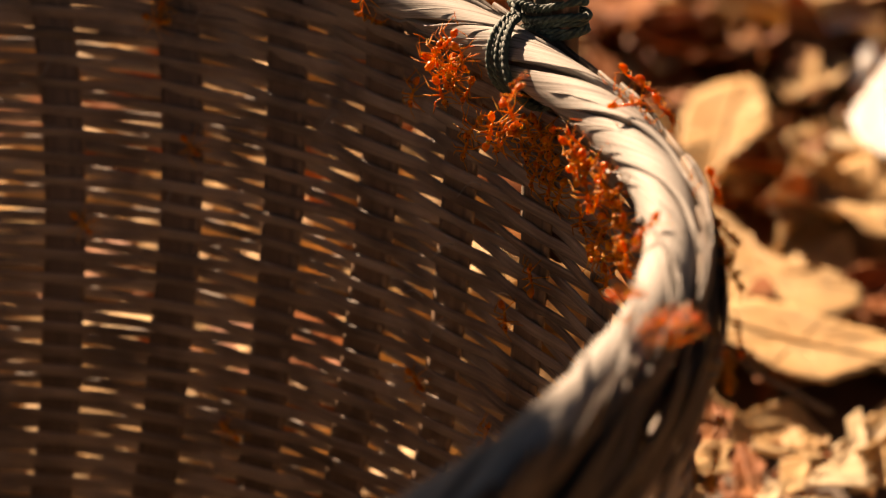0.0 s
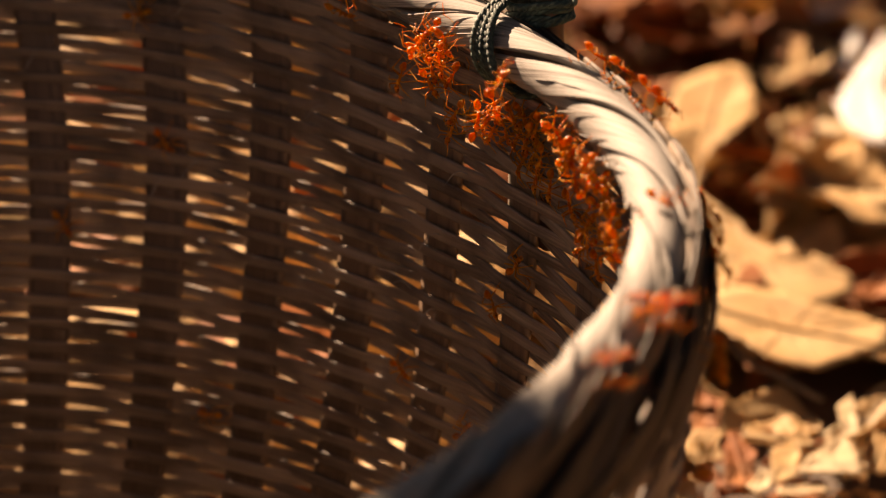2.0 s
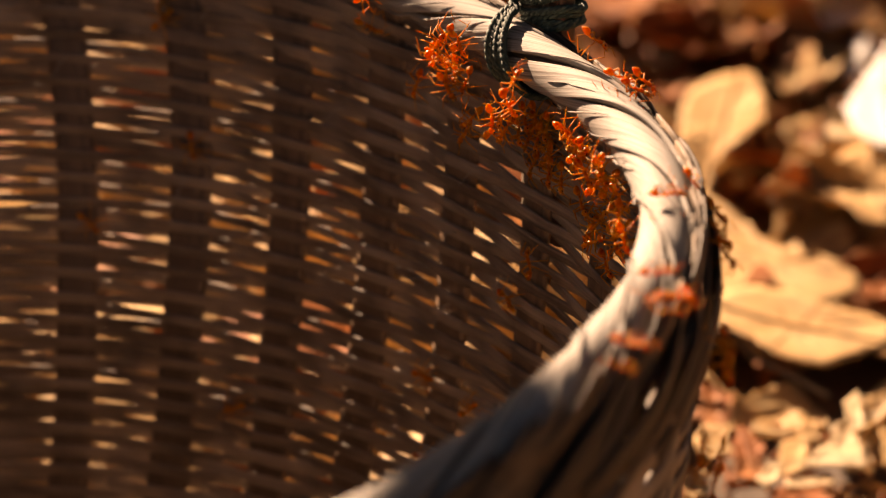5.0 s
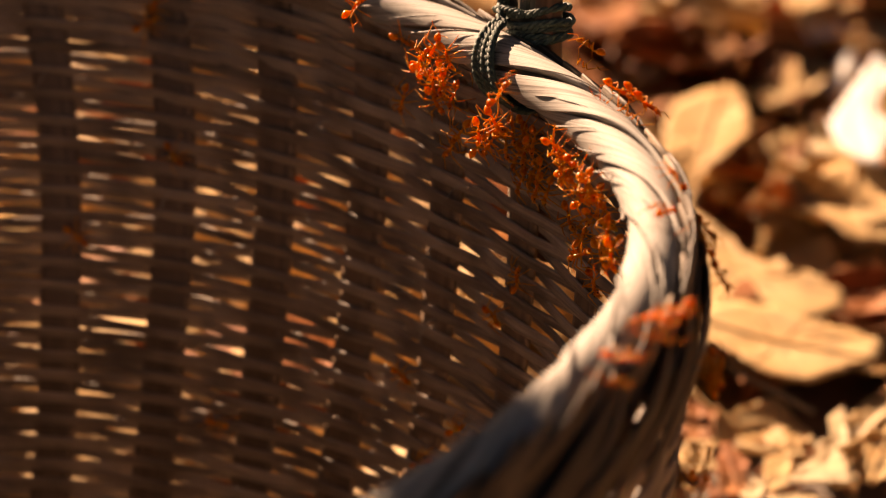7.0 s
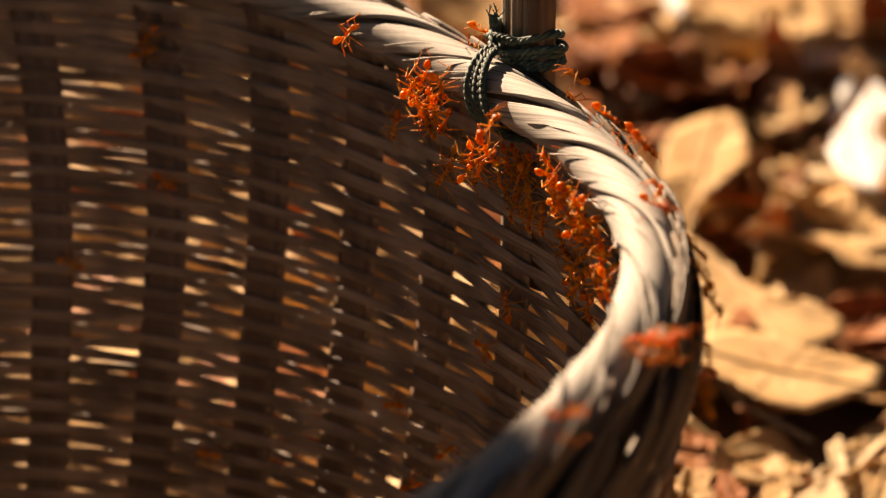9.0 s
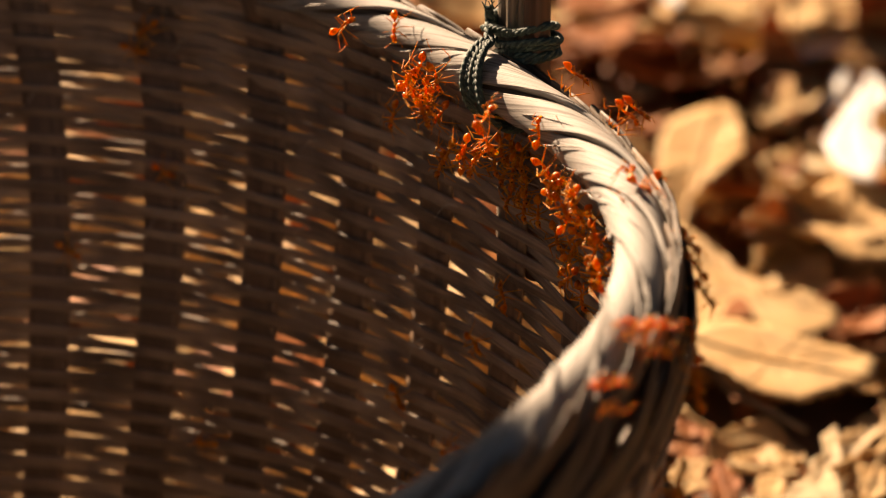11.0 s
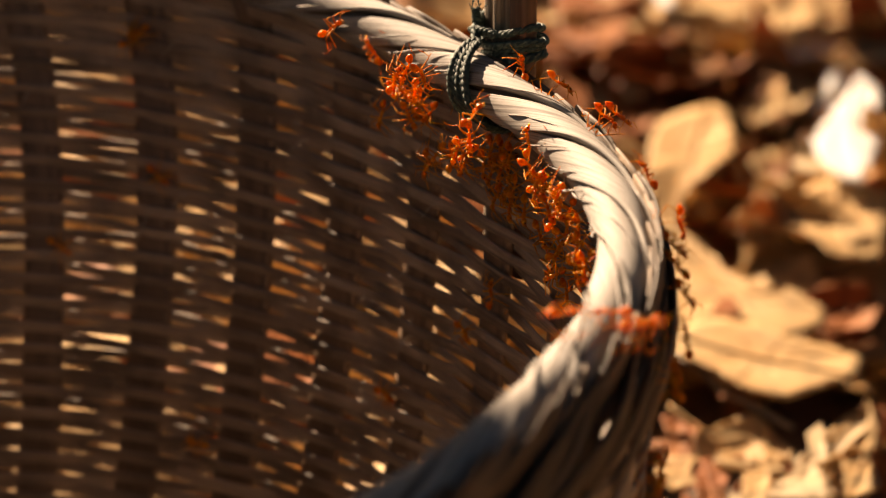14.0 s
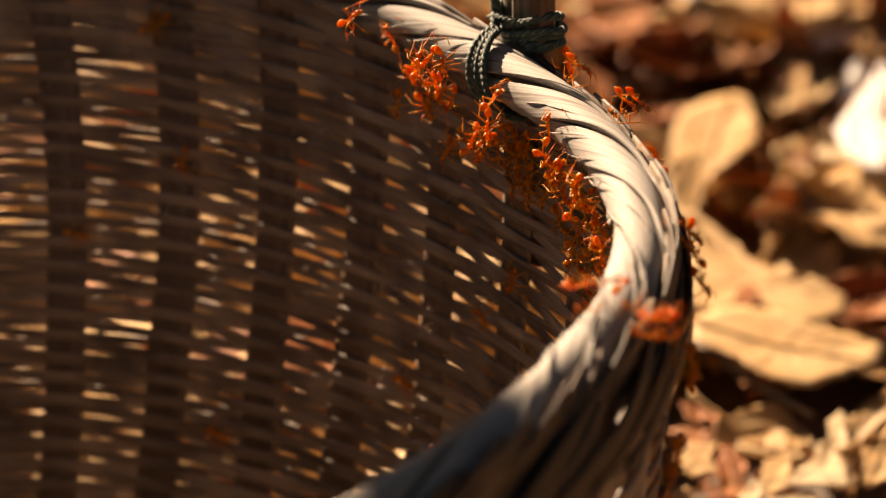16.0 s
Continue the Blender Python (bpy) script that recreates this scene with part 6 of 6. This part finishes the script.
    walk(one, [(0, pose(0.1795, -0.0084, 0.1975, -20, 40, -30)), (0.9, pose(0.1785, -0.0094, 0.1986, -28, 35, -44)), (1.8, pose(0.1784, -0.0077, 0.1991, -38, 23, -65)), (2.5, pose(0.1784, -0.0082, 0.1985, -25, 37, -38)), (4, pose(0.1784, -0.0098, 0.1988, -39, 21, -67)), (7.5, pose(0.1787, -0.0093, 0.1982, -37, 26, -61)), (8.9, pose(0.1781, -0.0069, 0.1990, -28, 35, -43)), (11.7, pose(0.1783, -0.0094, 0.1993, -40, 20, -69)), (12.5, pose(0.1790, -0.0094, 0.1984, -19, 40, -29)), (16, pose(0.1789, -0.0097, 0.1986, -23, 38, -36))])
    stir(one, False)
    one = ant("dark red weaver ant on the basket's outer wall")
    walk(one, [(0, pose(0.1783, -0.0168, 0.1981, 43, -21, 107)), (3.3, pose(0.1782, -0.0164, 0.1989, 36, -32, 122)), (4.4, pose(0.1778, -0.0189, 0.1985, 27, -40, 137)), (5.8, pose(0.1796, -0.0169, 0.1970, 26, -40, 138)), (7, pose(0.1778, -0.0183, 0.1991, 40, -27, 114)), (8.7, pose(0.1785, -0.0176, 0.1984, 36, -31, 121)), (9.8, pose(0.1785, -0.0194, 0.1988, 10, -46, 162)), (10, pose(0.1786, -0.0173, 0.1983, 25, -41, 140)), (14.2, pose(0.1786, -0.0175, 0.1980, 12, -45, 158)), (16, pose(0.1787, -0.0186, 0.1981, 18, -44, 150))])
    stir(one, False)
    one = ant("dark red weaver ant on the basket's outer wall")
    walk(one, [(0, pose(0.1792, -0.0244, 0.1961, -35, 46, -52)), (2.9, pose(0.1788, -0.0268, 0.1967, -8, 55, -17)), (3.8, pose(0.1791, -0.0263, 0.1959, -14, 54, -24)), (4.1, pose(0.1796, -0.0264, 0.1963, -22, 52, -35)), (4.3, pose(0.1793, -0.0261, 0.1961, -39, 43, -57)), (4.8, pose(0.1789, -0.0253, 0.1968, -25, 52, -38)), (7.2, pose(0.1802, -0.0255, 0.1951, -25, 52, -38)), (7.4, pose(0.1789, -0.0274, 0.1965, 25, 51, 24)), (8, pose(0.1799, -0.0252, 0.1960, 6, 55, -0)), (16, pose(0.1796, -0.0267, 0.1953, -1, 56, -8))])
    stir(one, False)
    one = ant("dark red weaver ant on the basket's outer wall")
    walk(one, [(0, pose(0.1755, -0.0544, 0.1917, -36, 74, -53)), (1.8, pose(0.1756, -0.0525, 0.1909, -54, 68, -72)), (5.6, pose(0.1764, -0.0528, 0.1903, -58, 65, -77)), (8.2, pose(0.1764, -0.0532, 0.1894, -22, 76, -38)), (8.5, pose(0.1758, -0.0535, 0.1919, -70, 50, -91)), (9.9, pose(0.1760, -0.0519, 0.1911, -68, 53, -88)), (13.3, pose(0.1760, -0.0533, 0.1923, -44, 72, -62)), (14.2, pose(0.1750, -0.0544, 0.1907, -69, 51, -90)), (15.4, pose(0.1759, -0.0522, 0.1898, -72, 43, -94)), (16, pose(0.1762, -0.0529, 0.1905, -41, 73, -58))])
    stir(one, False)
    one = ant("dark red weaver ant on the basket's outer wall")
    walk(one, [(0, pose(0.1753, -0.0549, 0.1910, 74, -50, 85)), (1.7, pose(0.1759, -0.0542, 0.1900, 55, -72, 107)), (3.3, pose(0.1764, -0.0536, 0.1886, 74, -49, 85)), (7.6, pose(0.1758, -0.0554, 0.1883, 69, -61, 92)), (8.4, pose(0.1763, -0.0534, 0.1892, 14, -80, 149)), (11.6, pose(0.1758, -0.0546, 0.1892, 39, -77, 123)), (12.7, pose(0.1755, -0.0543, 0.1889, 29, -78, 134)), (14.1, pose(0.1761, -0.0545, 0.1905, 71, -57, 89)), (15.3, pose(0.1758, -0.0536, 0.1894, 68, -62, 93)), (16, pose(0.1753, -0.0551, 0.1899, 72, -55, 88))])
    stir(one, False)
    one = ant("dark red weaver ant on the basket's outer wall")
    walk(one, [(0, pose(0.1720, -0.0680, 0.1789, 116, -85, 43)), (6.5, pose(0.1712, -0.0686, 0.1775, 104, -81, 56)), (7.6, pose(0.1722, -0.0666, 0.1784, 97, -72, 63)), (8.6, pose(0.1712, -0.0694, 0.1784, 96, -71, 63)), (10, pose(0.1719, -0.0674, 0.1799, 93, -47, 67)), (11.5, pose(0.1720, -0.0686, 0.1792, 94, -61, 65)), (11.9, pose(0.1717, -0.0687, 0.1797, 99, -76, 61)), (12.6, pose(0.1715, -0.0681, 0.1773, 93, -51, 67)), (14.7, pose(0.1718, -0.0675, 0.1790, -99, -76, -102)), (16, pose(0.1718, -0.0661, 0.1778, 108, -83, 52))])
    stir(one, False)
    one = ant("dark red weaver ant on the basket's outer wall")
    walk(one, [(0, pose(0.1788, -0.0411, 0.1916, 57, -62, 108)), (3, pose(0.1764, -0.0526, 0.1892, 66, -65, 95)), (6, pose(0.1788, -0.0456, 0.1832, 87, -69, 79)), (9, pose(0.1775, -0.0446, 0.1932, 51, -57, 110)), (12.5, pose(0.1756, -0.0486, 0.1952, 37, -53, 122)), (14.5, pose(0.1794, -0.0381, 0.1918, 56, -62, 110)), (16, pose(0.1753, -0.0543, 0.1920, 49, -65, 111))])
    stir(one, True)
    one = ant("dark red weaver ant on the basket's outer wall")
    walk(one, [(0, pose(0.1732, -0.0641, 0.1833, 88, -67, 73)), (3, pose(0.1746, -0.0585, 0.1708, 100, -66, 62)), (6, pose(0.1766, -0.0513, 0.1680, 101, -66, 64)), (9, pose(0.1717, -0.0680, 0.1794, 95, -70, 65)), (12.5, pose(0.1718, -0.0675, 0.1766, 97, -68, 62)), (14.5, pose(0.1724, -0.0663, 0.1801, 94, -68, 66)), (16, pose(0.1723, -0.0664, 0.1786, -95, 68, -115))])
    stir(one, True)
    one = ant("dark red weaver ant on the basket's outer wall")
    walk(one, [(0, pose(0.1725, -0.0655, 0.1765, 96, -61, 65)), (3, pose(0.1722, -0.0648, 0.1682, 99, -61, 62)), (6, pose(0.1754, -0.0536, 0.1624, 102, -66, 62)), (9, pose(0.1705, -0.0712, 0.1788, 94, -62, 64)), (12.5, pose(0.1711, -0.0689, 0.1744, 97, -62, 62)), (14.5, pose(0.1716, -0.0677, 0.1736, 100, -67, 60)), (16, pose(0.1710, -0.0689, 0.1727, 100, -67, 59))])
    stir(one, True)
    one = ant("amber-orange weaver ant standing on the pale rim")
    walk(one, [(0, pose(0.1646, 0.0531, 0.2061, -25, 36, -17)), (0.5, pose(0.1653, 0.0528, 0.2067, -26, 36, -19)), (1.5, pose(0.1580, 0.0676, 0.2063, -24, 31, -16)), (2.5, pose(0.1640, 0.0520, 0.2049, -26, 36, -19)), (5.5, pose(0.1582, 0.0690, 0.2074, -23, 31, -15)), (7.5, pose(0.1604, 0.0669, 0.2087, 26, -30, 160)), (9, pose(0.1587, 0.0681, 0.2074, 37, -10, 128)), (11.5, pose(0.1599, 0.0653, 0.2072, -23, 33, -14)), (12.5, pose(0.1596, 0.0666, 0.2076, -23, 33, -14)), (14.5, pose(0.1594, 0.0636, 0.2056, -25, 33, -17)), (16, pose(0.1596, 0.0653, 0.2068, -24, 33, -15))])
    stir(one, True)
    one = ant("amber-orange weaver ant standing on the pale rim")
    walk(one, [(0, pose(0.1702, 0.0375, 0.2053, -28, 42, -23)), (0.5, pose(0.1715, 0.0352, 0.2058, -28, 43, -23)), (1.5, pose(0.1710, 0.0373, 0.2060, -26, 43, -20)), (2.5, pose(0.1697, 0.0399, 0.2057, -28, 41, -23)), (5.5, pose(0.1679, 0.0448, 0.2059, -25, 39, -19)), (7.5, pose(0.1690, 0.0426, 0.2061, -27, 39, -21)), (9, pose(0.1698, 0.0380, 0.2052, -28, 42, -23)), (11.5, pose(0.1691, 0.0441, 0.2067, -21, 42, -12)), (12.5, pose(0.1685, 0.0428, 0.2056, -12, 46, 1)), (14.5, pose(0.1683, 0.0442, 0.2059, -24, 41, -17)), (16, pose(0.1689, 0.0444, 0.2064, -24, 41, -17))])
    stir(one, True)
    one = ant("amber-orange weaver ant standing on the pale rim")
    walk(one, [(0, pose(0.1637, 0.0370, 0.2061, 1, -3, -0)), (0.5, pose(0.1614, 0.0408, 0.2059, 4, -13, -1)), (1.5, pose(0.1641, 0.0544, 0.2062, -25, 35, -18)), (2.5, pose(0.1666, 0.0471, 0.2055, -27, 38, -21)), (5.5, pose(0.1632, 0.0473, 0.2056, -11, 20, -12)), (7.5, pose(0.1656, 0.0493, 0.2055, -27, 36, -21)), (9, pose(0.1643, 0.0516, 0.2051, -19, 40, -8)), (10.2, pose(0.1670, 0.0300, 0.2060, 0, 14, 45)), (11.3, pose(0.1693, 0.0080, 0.2060, 0, 0, 92)), (12, pose(0.1677, 0.0206, 0.2062, -1, 0, 98)), (12.4, pose(0.1656, 0.0349, 0.2061, 9, 0, 103)), (12.7, pose(0.1638, 0.0427, 0.2060, 11, -6, 120)), (13, pose(0.1605, 0.0460, 0.2062, -6, 0, 108)), (13.3, pose(0.1588, 0.0534, 0.2062, 3, 0, 102)), (13.6, pose(0.1566, 0.0636, 0.2058, 21, -1, 115)), (13.8, pose(0.1537, 0.0697, 0.2058, 20, 2, 108)), (14, pose(0.1517, 0.0765, 0.2055, 20, -30, 99)), (14.2, pose(0.1512, 0.0815, 0.2072, 0, -87, 96)), (14.4, pose(0.1512, 0.0822, 0.2118, 0, -87, 96)), (14.6, pose(0.1509, 0.0860, 0.2178, 0, -87, 96)), (14.8, pose(0.1500, 0.0876, 0.2257, 0, -87, 96)), (15.2, pose(0.1498, 0.0876, 0.2436, 0, -87, 96)), (16, pose(0.1498, 0.0876, 0.2620, 0, -87, 96))])
    stir(one, True)
    one = ant("amber-orange weaver ant standing on the pale rim")
    walk(one, [(0, pose(0.1678, 0.0462, 0.2063, -27, 38, -22)), (1.5, pose(0.1730, 0.0325, 0.2061, -29, 44, -24)), (2.5, pose(0.1722, 0.0335, 0.2057, -29, 44, -25)), (5.5, pose(0.1659, 0.0415, 0.2053, -16, 26, -16)), (7.5, pose(0.1714, 0.0371, 0.2063, -27, 42, -22)), (9, pose(0.1710, 0.0343, 0.2050, -28, 44, -23)), (11.5, pose(0.1712, 0.0433, 0.2083, -23, 41, -15)), (14, pose(0.1707, 0.0416, 0.2071, -21, 43, -13)), (16, pose(0.1712, 0.0417, 0.2075, -24, 43, -16))])
    stir(one, True)
    one = ant("orange weaver ant walking along the rim")
    walk(one, [(0, pose(0.1551, 0.0484, 0.1964, -146, -45, 157)), (3, pose(0.1526, 0.0511, 0.1936, -148, -33, 152)), (6, pose(0.1550, 0.0476, 0.1948, -148, -34, 151)), (9, pose(0.1545, 0.0483, 0.1974, -140, -56, 155)), (11.5, pose(0.1533, 0.0504, 0.2015, -52, -66, 76)), (12.5, pose(0.1540, 0.0483, 0.1992, -111, -69, 130)), (14.5, pose(0.1543, 0.0474, 0.2008, -69, -69, 90)), (16, pose(0.1547, 0.0461, 0.2008, -69, -69, 90))])
    stir(one, True)
    one = ant("orange weaver ant walking along the rim")
    walk(one, [(0, pose(0.1652, -0.0221, 0.2046, 22, 35, -152)), (1.5, pose(0.1680, -0.0222, 0.2060, 9, 6, -132)), (2.5, pose(0.1696, -0.0171, 0.2061, -0, -1, 7)), (5.5, pose(0.1694, -0.0195, 0.2061, -0, -1, 3)), (7, pose(0.1707, -0.0202, 0.2059, 10, 7, 49)), (7.5, pose(0.1740, -0.0104, 0.2046, 29, -30, 130)), (9, pose(0.1714, -0.0016, 0.2060, -8, 10, -36)), (11.5, pose(0.1703, 0.0038, 0.2061, -4, 2, -59)), (12.5, pose(0.1770, 0.0036, 0.2025, 70, 15, 88)), (14, pose(0.1801, -0.0049, 0.2022, -61, 64, -64)), (16, pose(0.1779, -0.0136, 0.2005, -81, 67, -85))])
    stir(one, True)
    one = ant("orange weaver ant walking along the rim")
    walk(one, [(0, pose(0.1776, 0.0042, 0.2029, -28, 67, -27)), (1.5, pose(0.1767, -0.0096, 0.2011, -68, 65, -71)), (5.5, pose(0.1743, -0.0069, 0.2044, -21, 39, -33)), (7, pose(0.1740, 0.0005, 0.2046, 39, -15, 110)), (9, pose(0.1726, 0.0078, 0.2053, 29, 7, 83)), (11.5, pose(0.1748, 0.0125, 0.2028, -41, 54, -41)), (14.5, pose(0.1749, 0.0183, 0.2037, 43, -48, 138)), (16, pose(0.1736, 0.0196, 0.2032, 43, -48, 138))])
    stir(one, True)
    one = ant("orange weaver ant walking on the rim beside the handle")
    walk(one, [(0, pose(0.1102, 0.1308, 0.1942, 158, 22, -10)), (1.5, pose(0.1071, 0.1335, 0.1927, 158, 22, -9)), (6, pose(0.1125, 0.1244, 0.1912, 157, 24, -10)), (9, pose(0.1395, 0.1008, 0.2067, -20, 28, -7)), (11.5, pose(0.1197, 0.1131, 0.2015, 53, 67, -91)), (12.5, pose(0.1196, 0.1132, 0.1989, 116, 67, -32)), (14.5, pose(0.1198, 0.1130, 0.1985, -125, -65, 156)), (16, pose(0.1194, 0.1136, 0.1984, -125, -64, 156))])
    stir(one, True)
    one = ant("orange weaver ant climbing down the handle")
    walk(one, [(0, pose(0.1556, 0.0910, 0.2514, 14, 85, -12)), (9, pose(0.1556, 0.0910, 0.2425, 14, 85, -12)), (12.5, pose(0.1557, 0.0910, 0.2400, 14, 85, -12)), (14.1, pose(0.1558, 0.0910, 0.2250, 14, 85, -12)), (14.4, pose(0.1559, 0.0910, 0.2159, 14, 85, -12)), (14.6, pose(0.1565, 0.0910, 0.2100, 14, 85, -12)), (14.8, pose(0.1565, 0.0910, 0.2060, 14, 85, -12)), (15, pose(0.1567, 0.0910, 0.2048, 14, 85, -12)), (15.3, pose(0.1570, 0.0910, 0.2037, 14, 80, -12)), (15.6, pose(0.1566, 0.0910, 0.2017, 14, 78, -12)), (16, pose(0.1574, 0.0910, 0.1995, 14, 75, -12))])
    stir(one, True)
    one = ant("red weaver ant on the shaded inner wall by the rim")
    walk(one, [(0, pose(0.1382, 0.0915, 0.1035, 70, -72, -37)), (3, pose(0.1345, 0.0962, 0.1001, 81, -42, -48)), (5.5, pose(0.1332, 0.0985, 0.1026, 81, -41, -48)), (7, pose(0.1339, 0.0974, 0.1014, 82, -34, -50)), (9, pose(0.1330, 0.0989, 0.1028, 81, -41, -48)), (12.5, pose(0.1366, 0.0934, 0.1008, 83, -26, -52)), (16, pose(0.1308, 0.1000, 0.0960, 78, -28, -47))])
    stir(one, True)
    one = ant("red weaver ant on the shaded inner wall by the rim")
    walk(one, [(0, pose(0.1266, 0.1014, 0.0833, 61, -66, -25)), (5.5, pose(0.1225, 0.1069, 0.0852, 79, 2, -49)), (7, pose(0.1254, 0.1046, 0.0886, 78, -27, -45)), (9, pose(0.1249, 0.1057, 0.0903, 78, -26, -44)), (12.5, pose(0.1258, 0.1031, 0.0851, 78, -27, -45)), (16, pose(0.1209, 0.1067, 0.0784, 77, -26, -43))])
    stir(one, True)
    one = ant("dark red weaver ant in the basket's shade")
    walk(one, [(0, pose(0.1465, 0.0823, 0.1841, 82, 49, -60)), (4.3, pose(0.1460, 0.0828, 0.1839, 83, 41, -59)), (5.3, pose(0.1460, 0.0827, 0.1842, 75, 69, -68)), (9.7, pose(0.1463, 0.0827, 0.1840, 79, 61, -64)), (13, pose(0.1462, 0.0825, 0.1854, 79, 63, -65)), (14.1, pose(0.1468, 0.0821, 0.1842, 69, 76, -75)), (16, pose(0.1459, 0.0827, 0.1840, 81, 55, -62))])
    stir(one, False)
    one = ant("dark red weaver ant in the basket's shade")
    walk(one, [(0, pose(0.1495, 0.0823, 0.1826, 82, 49, -44)), (4.9, pose(0.1490, 0.0828, 0.1824, 83, 41, -43)), (5.9, pose(0.1490, 0.0827, 0.1827, 75, 69, -52)), (10.3, pose(0.1493, 0.0827, 0.1825, 79, 61, -48)), (13.6, pose(0.1492, 0.0825, 0.1839, 79, 63, -49)), (14.7, pose(0.1498, 0.0821, 0.1827, 69, 76, -59)), (16, pose(0.1489, 0.0827, 0.1825, 81, 55, -46))])
    stir(one, False)
    one = ant("dark red weaver ant in the basket's shade")
    walk(one, [(0, pose(0.1451, 0.0823, 0.1806, 82, 49, -67)), (4, pose(0.1446, 0.0828, 0.1804, 83, 41, -66)), (5, pose(0.1446, 0.0827, 0.1807, 75, 69, -75)), (9.4, pose(0.1449, 0.0827, 0.1805, 79, 61, -71)), (12.7, pose(0.1448, 0.0825, 0.1819, 79, 63, -72)), (13.8, pose(0.1454, 0.0821, 0.1807, 69, 76, -82)), (16, pose(0.1445, 0.0827, 0.1805, 81, 55, -69))])
    stir(one, False)
    one = ant("dark red weaver ant in the basket's shade")
    walk(one, [(0, pose(0.1495, 0.0741, 0.1822, -51, 75, 146)), (6.9, pose(0.1488, 0.0754, 0.1818, 30, 79, -131)), (7.3, pose(0.1491, 0.0745, 0.1821, 9, 81, -152)), (8.6, pose(0.1492, 0.0749, 0.1825, -33, 79, 164)), (10, pose(0.1488, 0.0749, 0.1823, 67, 66, -93)), (13.4, pose(0.1492, 0.0743, 0.1828, 20, 80, -142)), (15.8, pose(0.1493, 0.0742, 0.1826, -42, 78, 155)), (16, pose(0.1490, 0.0745, 0.1825, 10, 81, -151))])
    stir(one, False)
    one = ant("dark red weaver ant in the basket's shade")
    walk(one, [(0, pose(0.1514, 0.0741, 0.1850, -51, 75, 155)), (7.6, pose(0.1507, 0.0754, 0.1846, 30, 79, -122)), (8, pose(0.1510, 0.0745, 0.1849, 9, 81, -143)), (9.3, pose(0.1511, 0.0749, 0.1853, -33, 79, 173)), (10.7, pose(0.1507, 0.0749, 0.1851, 67, 66, -84)), (14.1, pose(0.1511, 0.0743, 0.1856, 20, 80, -133)), (15.8, pose(0.1512, 0.0742, 0.1854, -42, 78, 164)), (16, pose(0.1509, 0.0745, 0.1853, 10, 81, -142))])
    stir(one, False)
    one = ant("dark red weaver ant in the basket's shade")
    walk(one, [(0, pose(0.1472, 0.0811, 0.1792, -5, 74, -176)), (1.6, pose(0.1474, 0.0815, 0.1794, -34, 71, 155)), (3.5, pose(0.1473, 0.0810, 0.1787, -46, 67, 141)), (4.4, pose(0.1478, 0.0815, 0.1797, -36, 71, 152)), (5, pose(0.1471, 0.0820, 0.1788, -41, 69, 147)), (6.7, pose(0.1473, 0.0814, 0.1779, -22, 73, 166)), (10.8, pose(0.1473, 0.0815, 0.1787, -18, 74, 171)), (16, pose(0.1474, 0.0813, 0.1785, -41, 69, 147))])
    stir(one, False)
    one = ant("dark red weaver ant in the basket's shade")
    walk(one, [(0, pose(0.1507, 0.0811, 0.1751, -5, 74, -158)), (2.4, pose(0.1509, 0.0815, 0.1753, -34, 71, 173)), (4.3, pose(0.1508, 0.0810, 0.1746, -46, 67, 159)), (5.2, pose(0.1513, 0.0815, 0.1756, -36, 71, 170)), (5.8, pose(0.1506, 0.0820, 0.1747, -41, 69, 165)), (7.5, pose(0.1508, 0.0814, 0.1738, -22, 73, 184)), (11.6, pose(0.1508, 0.0815, 0.1746, -18, 74, 189)), (16, pose(0.1509, 0.0813, 0.1744, -41, 69, 165))])
    stir(one, False)


motions()
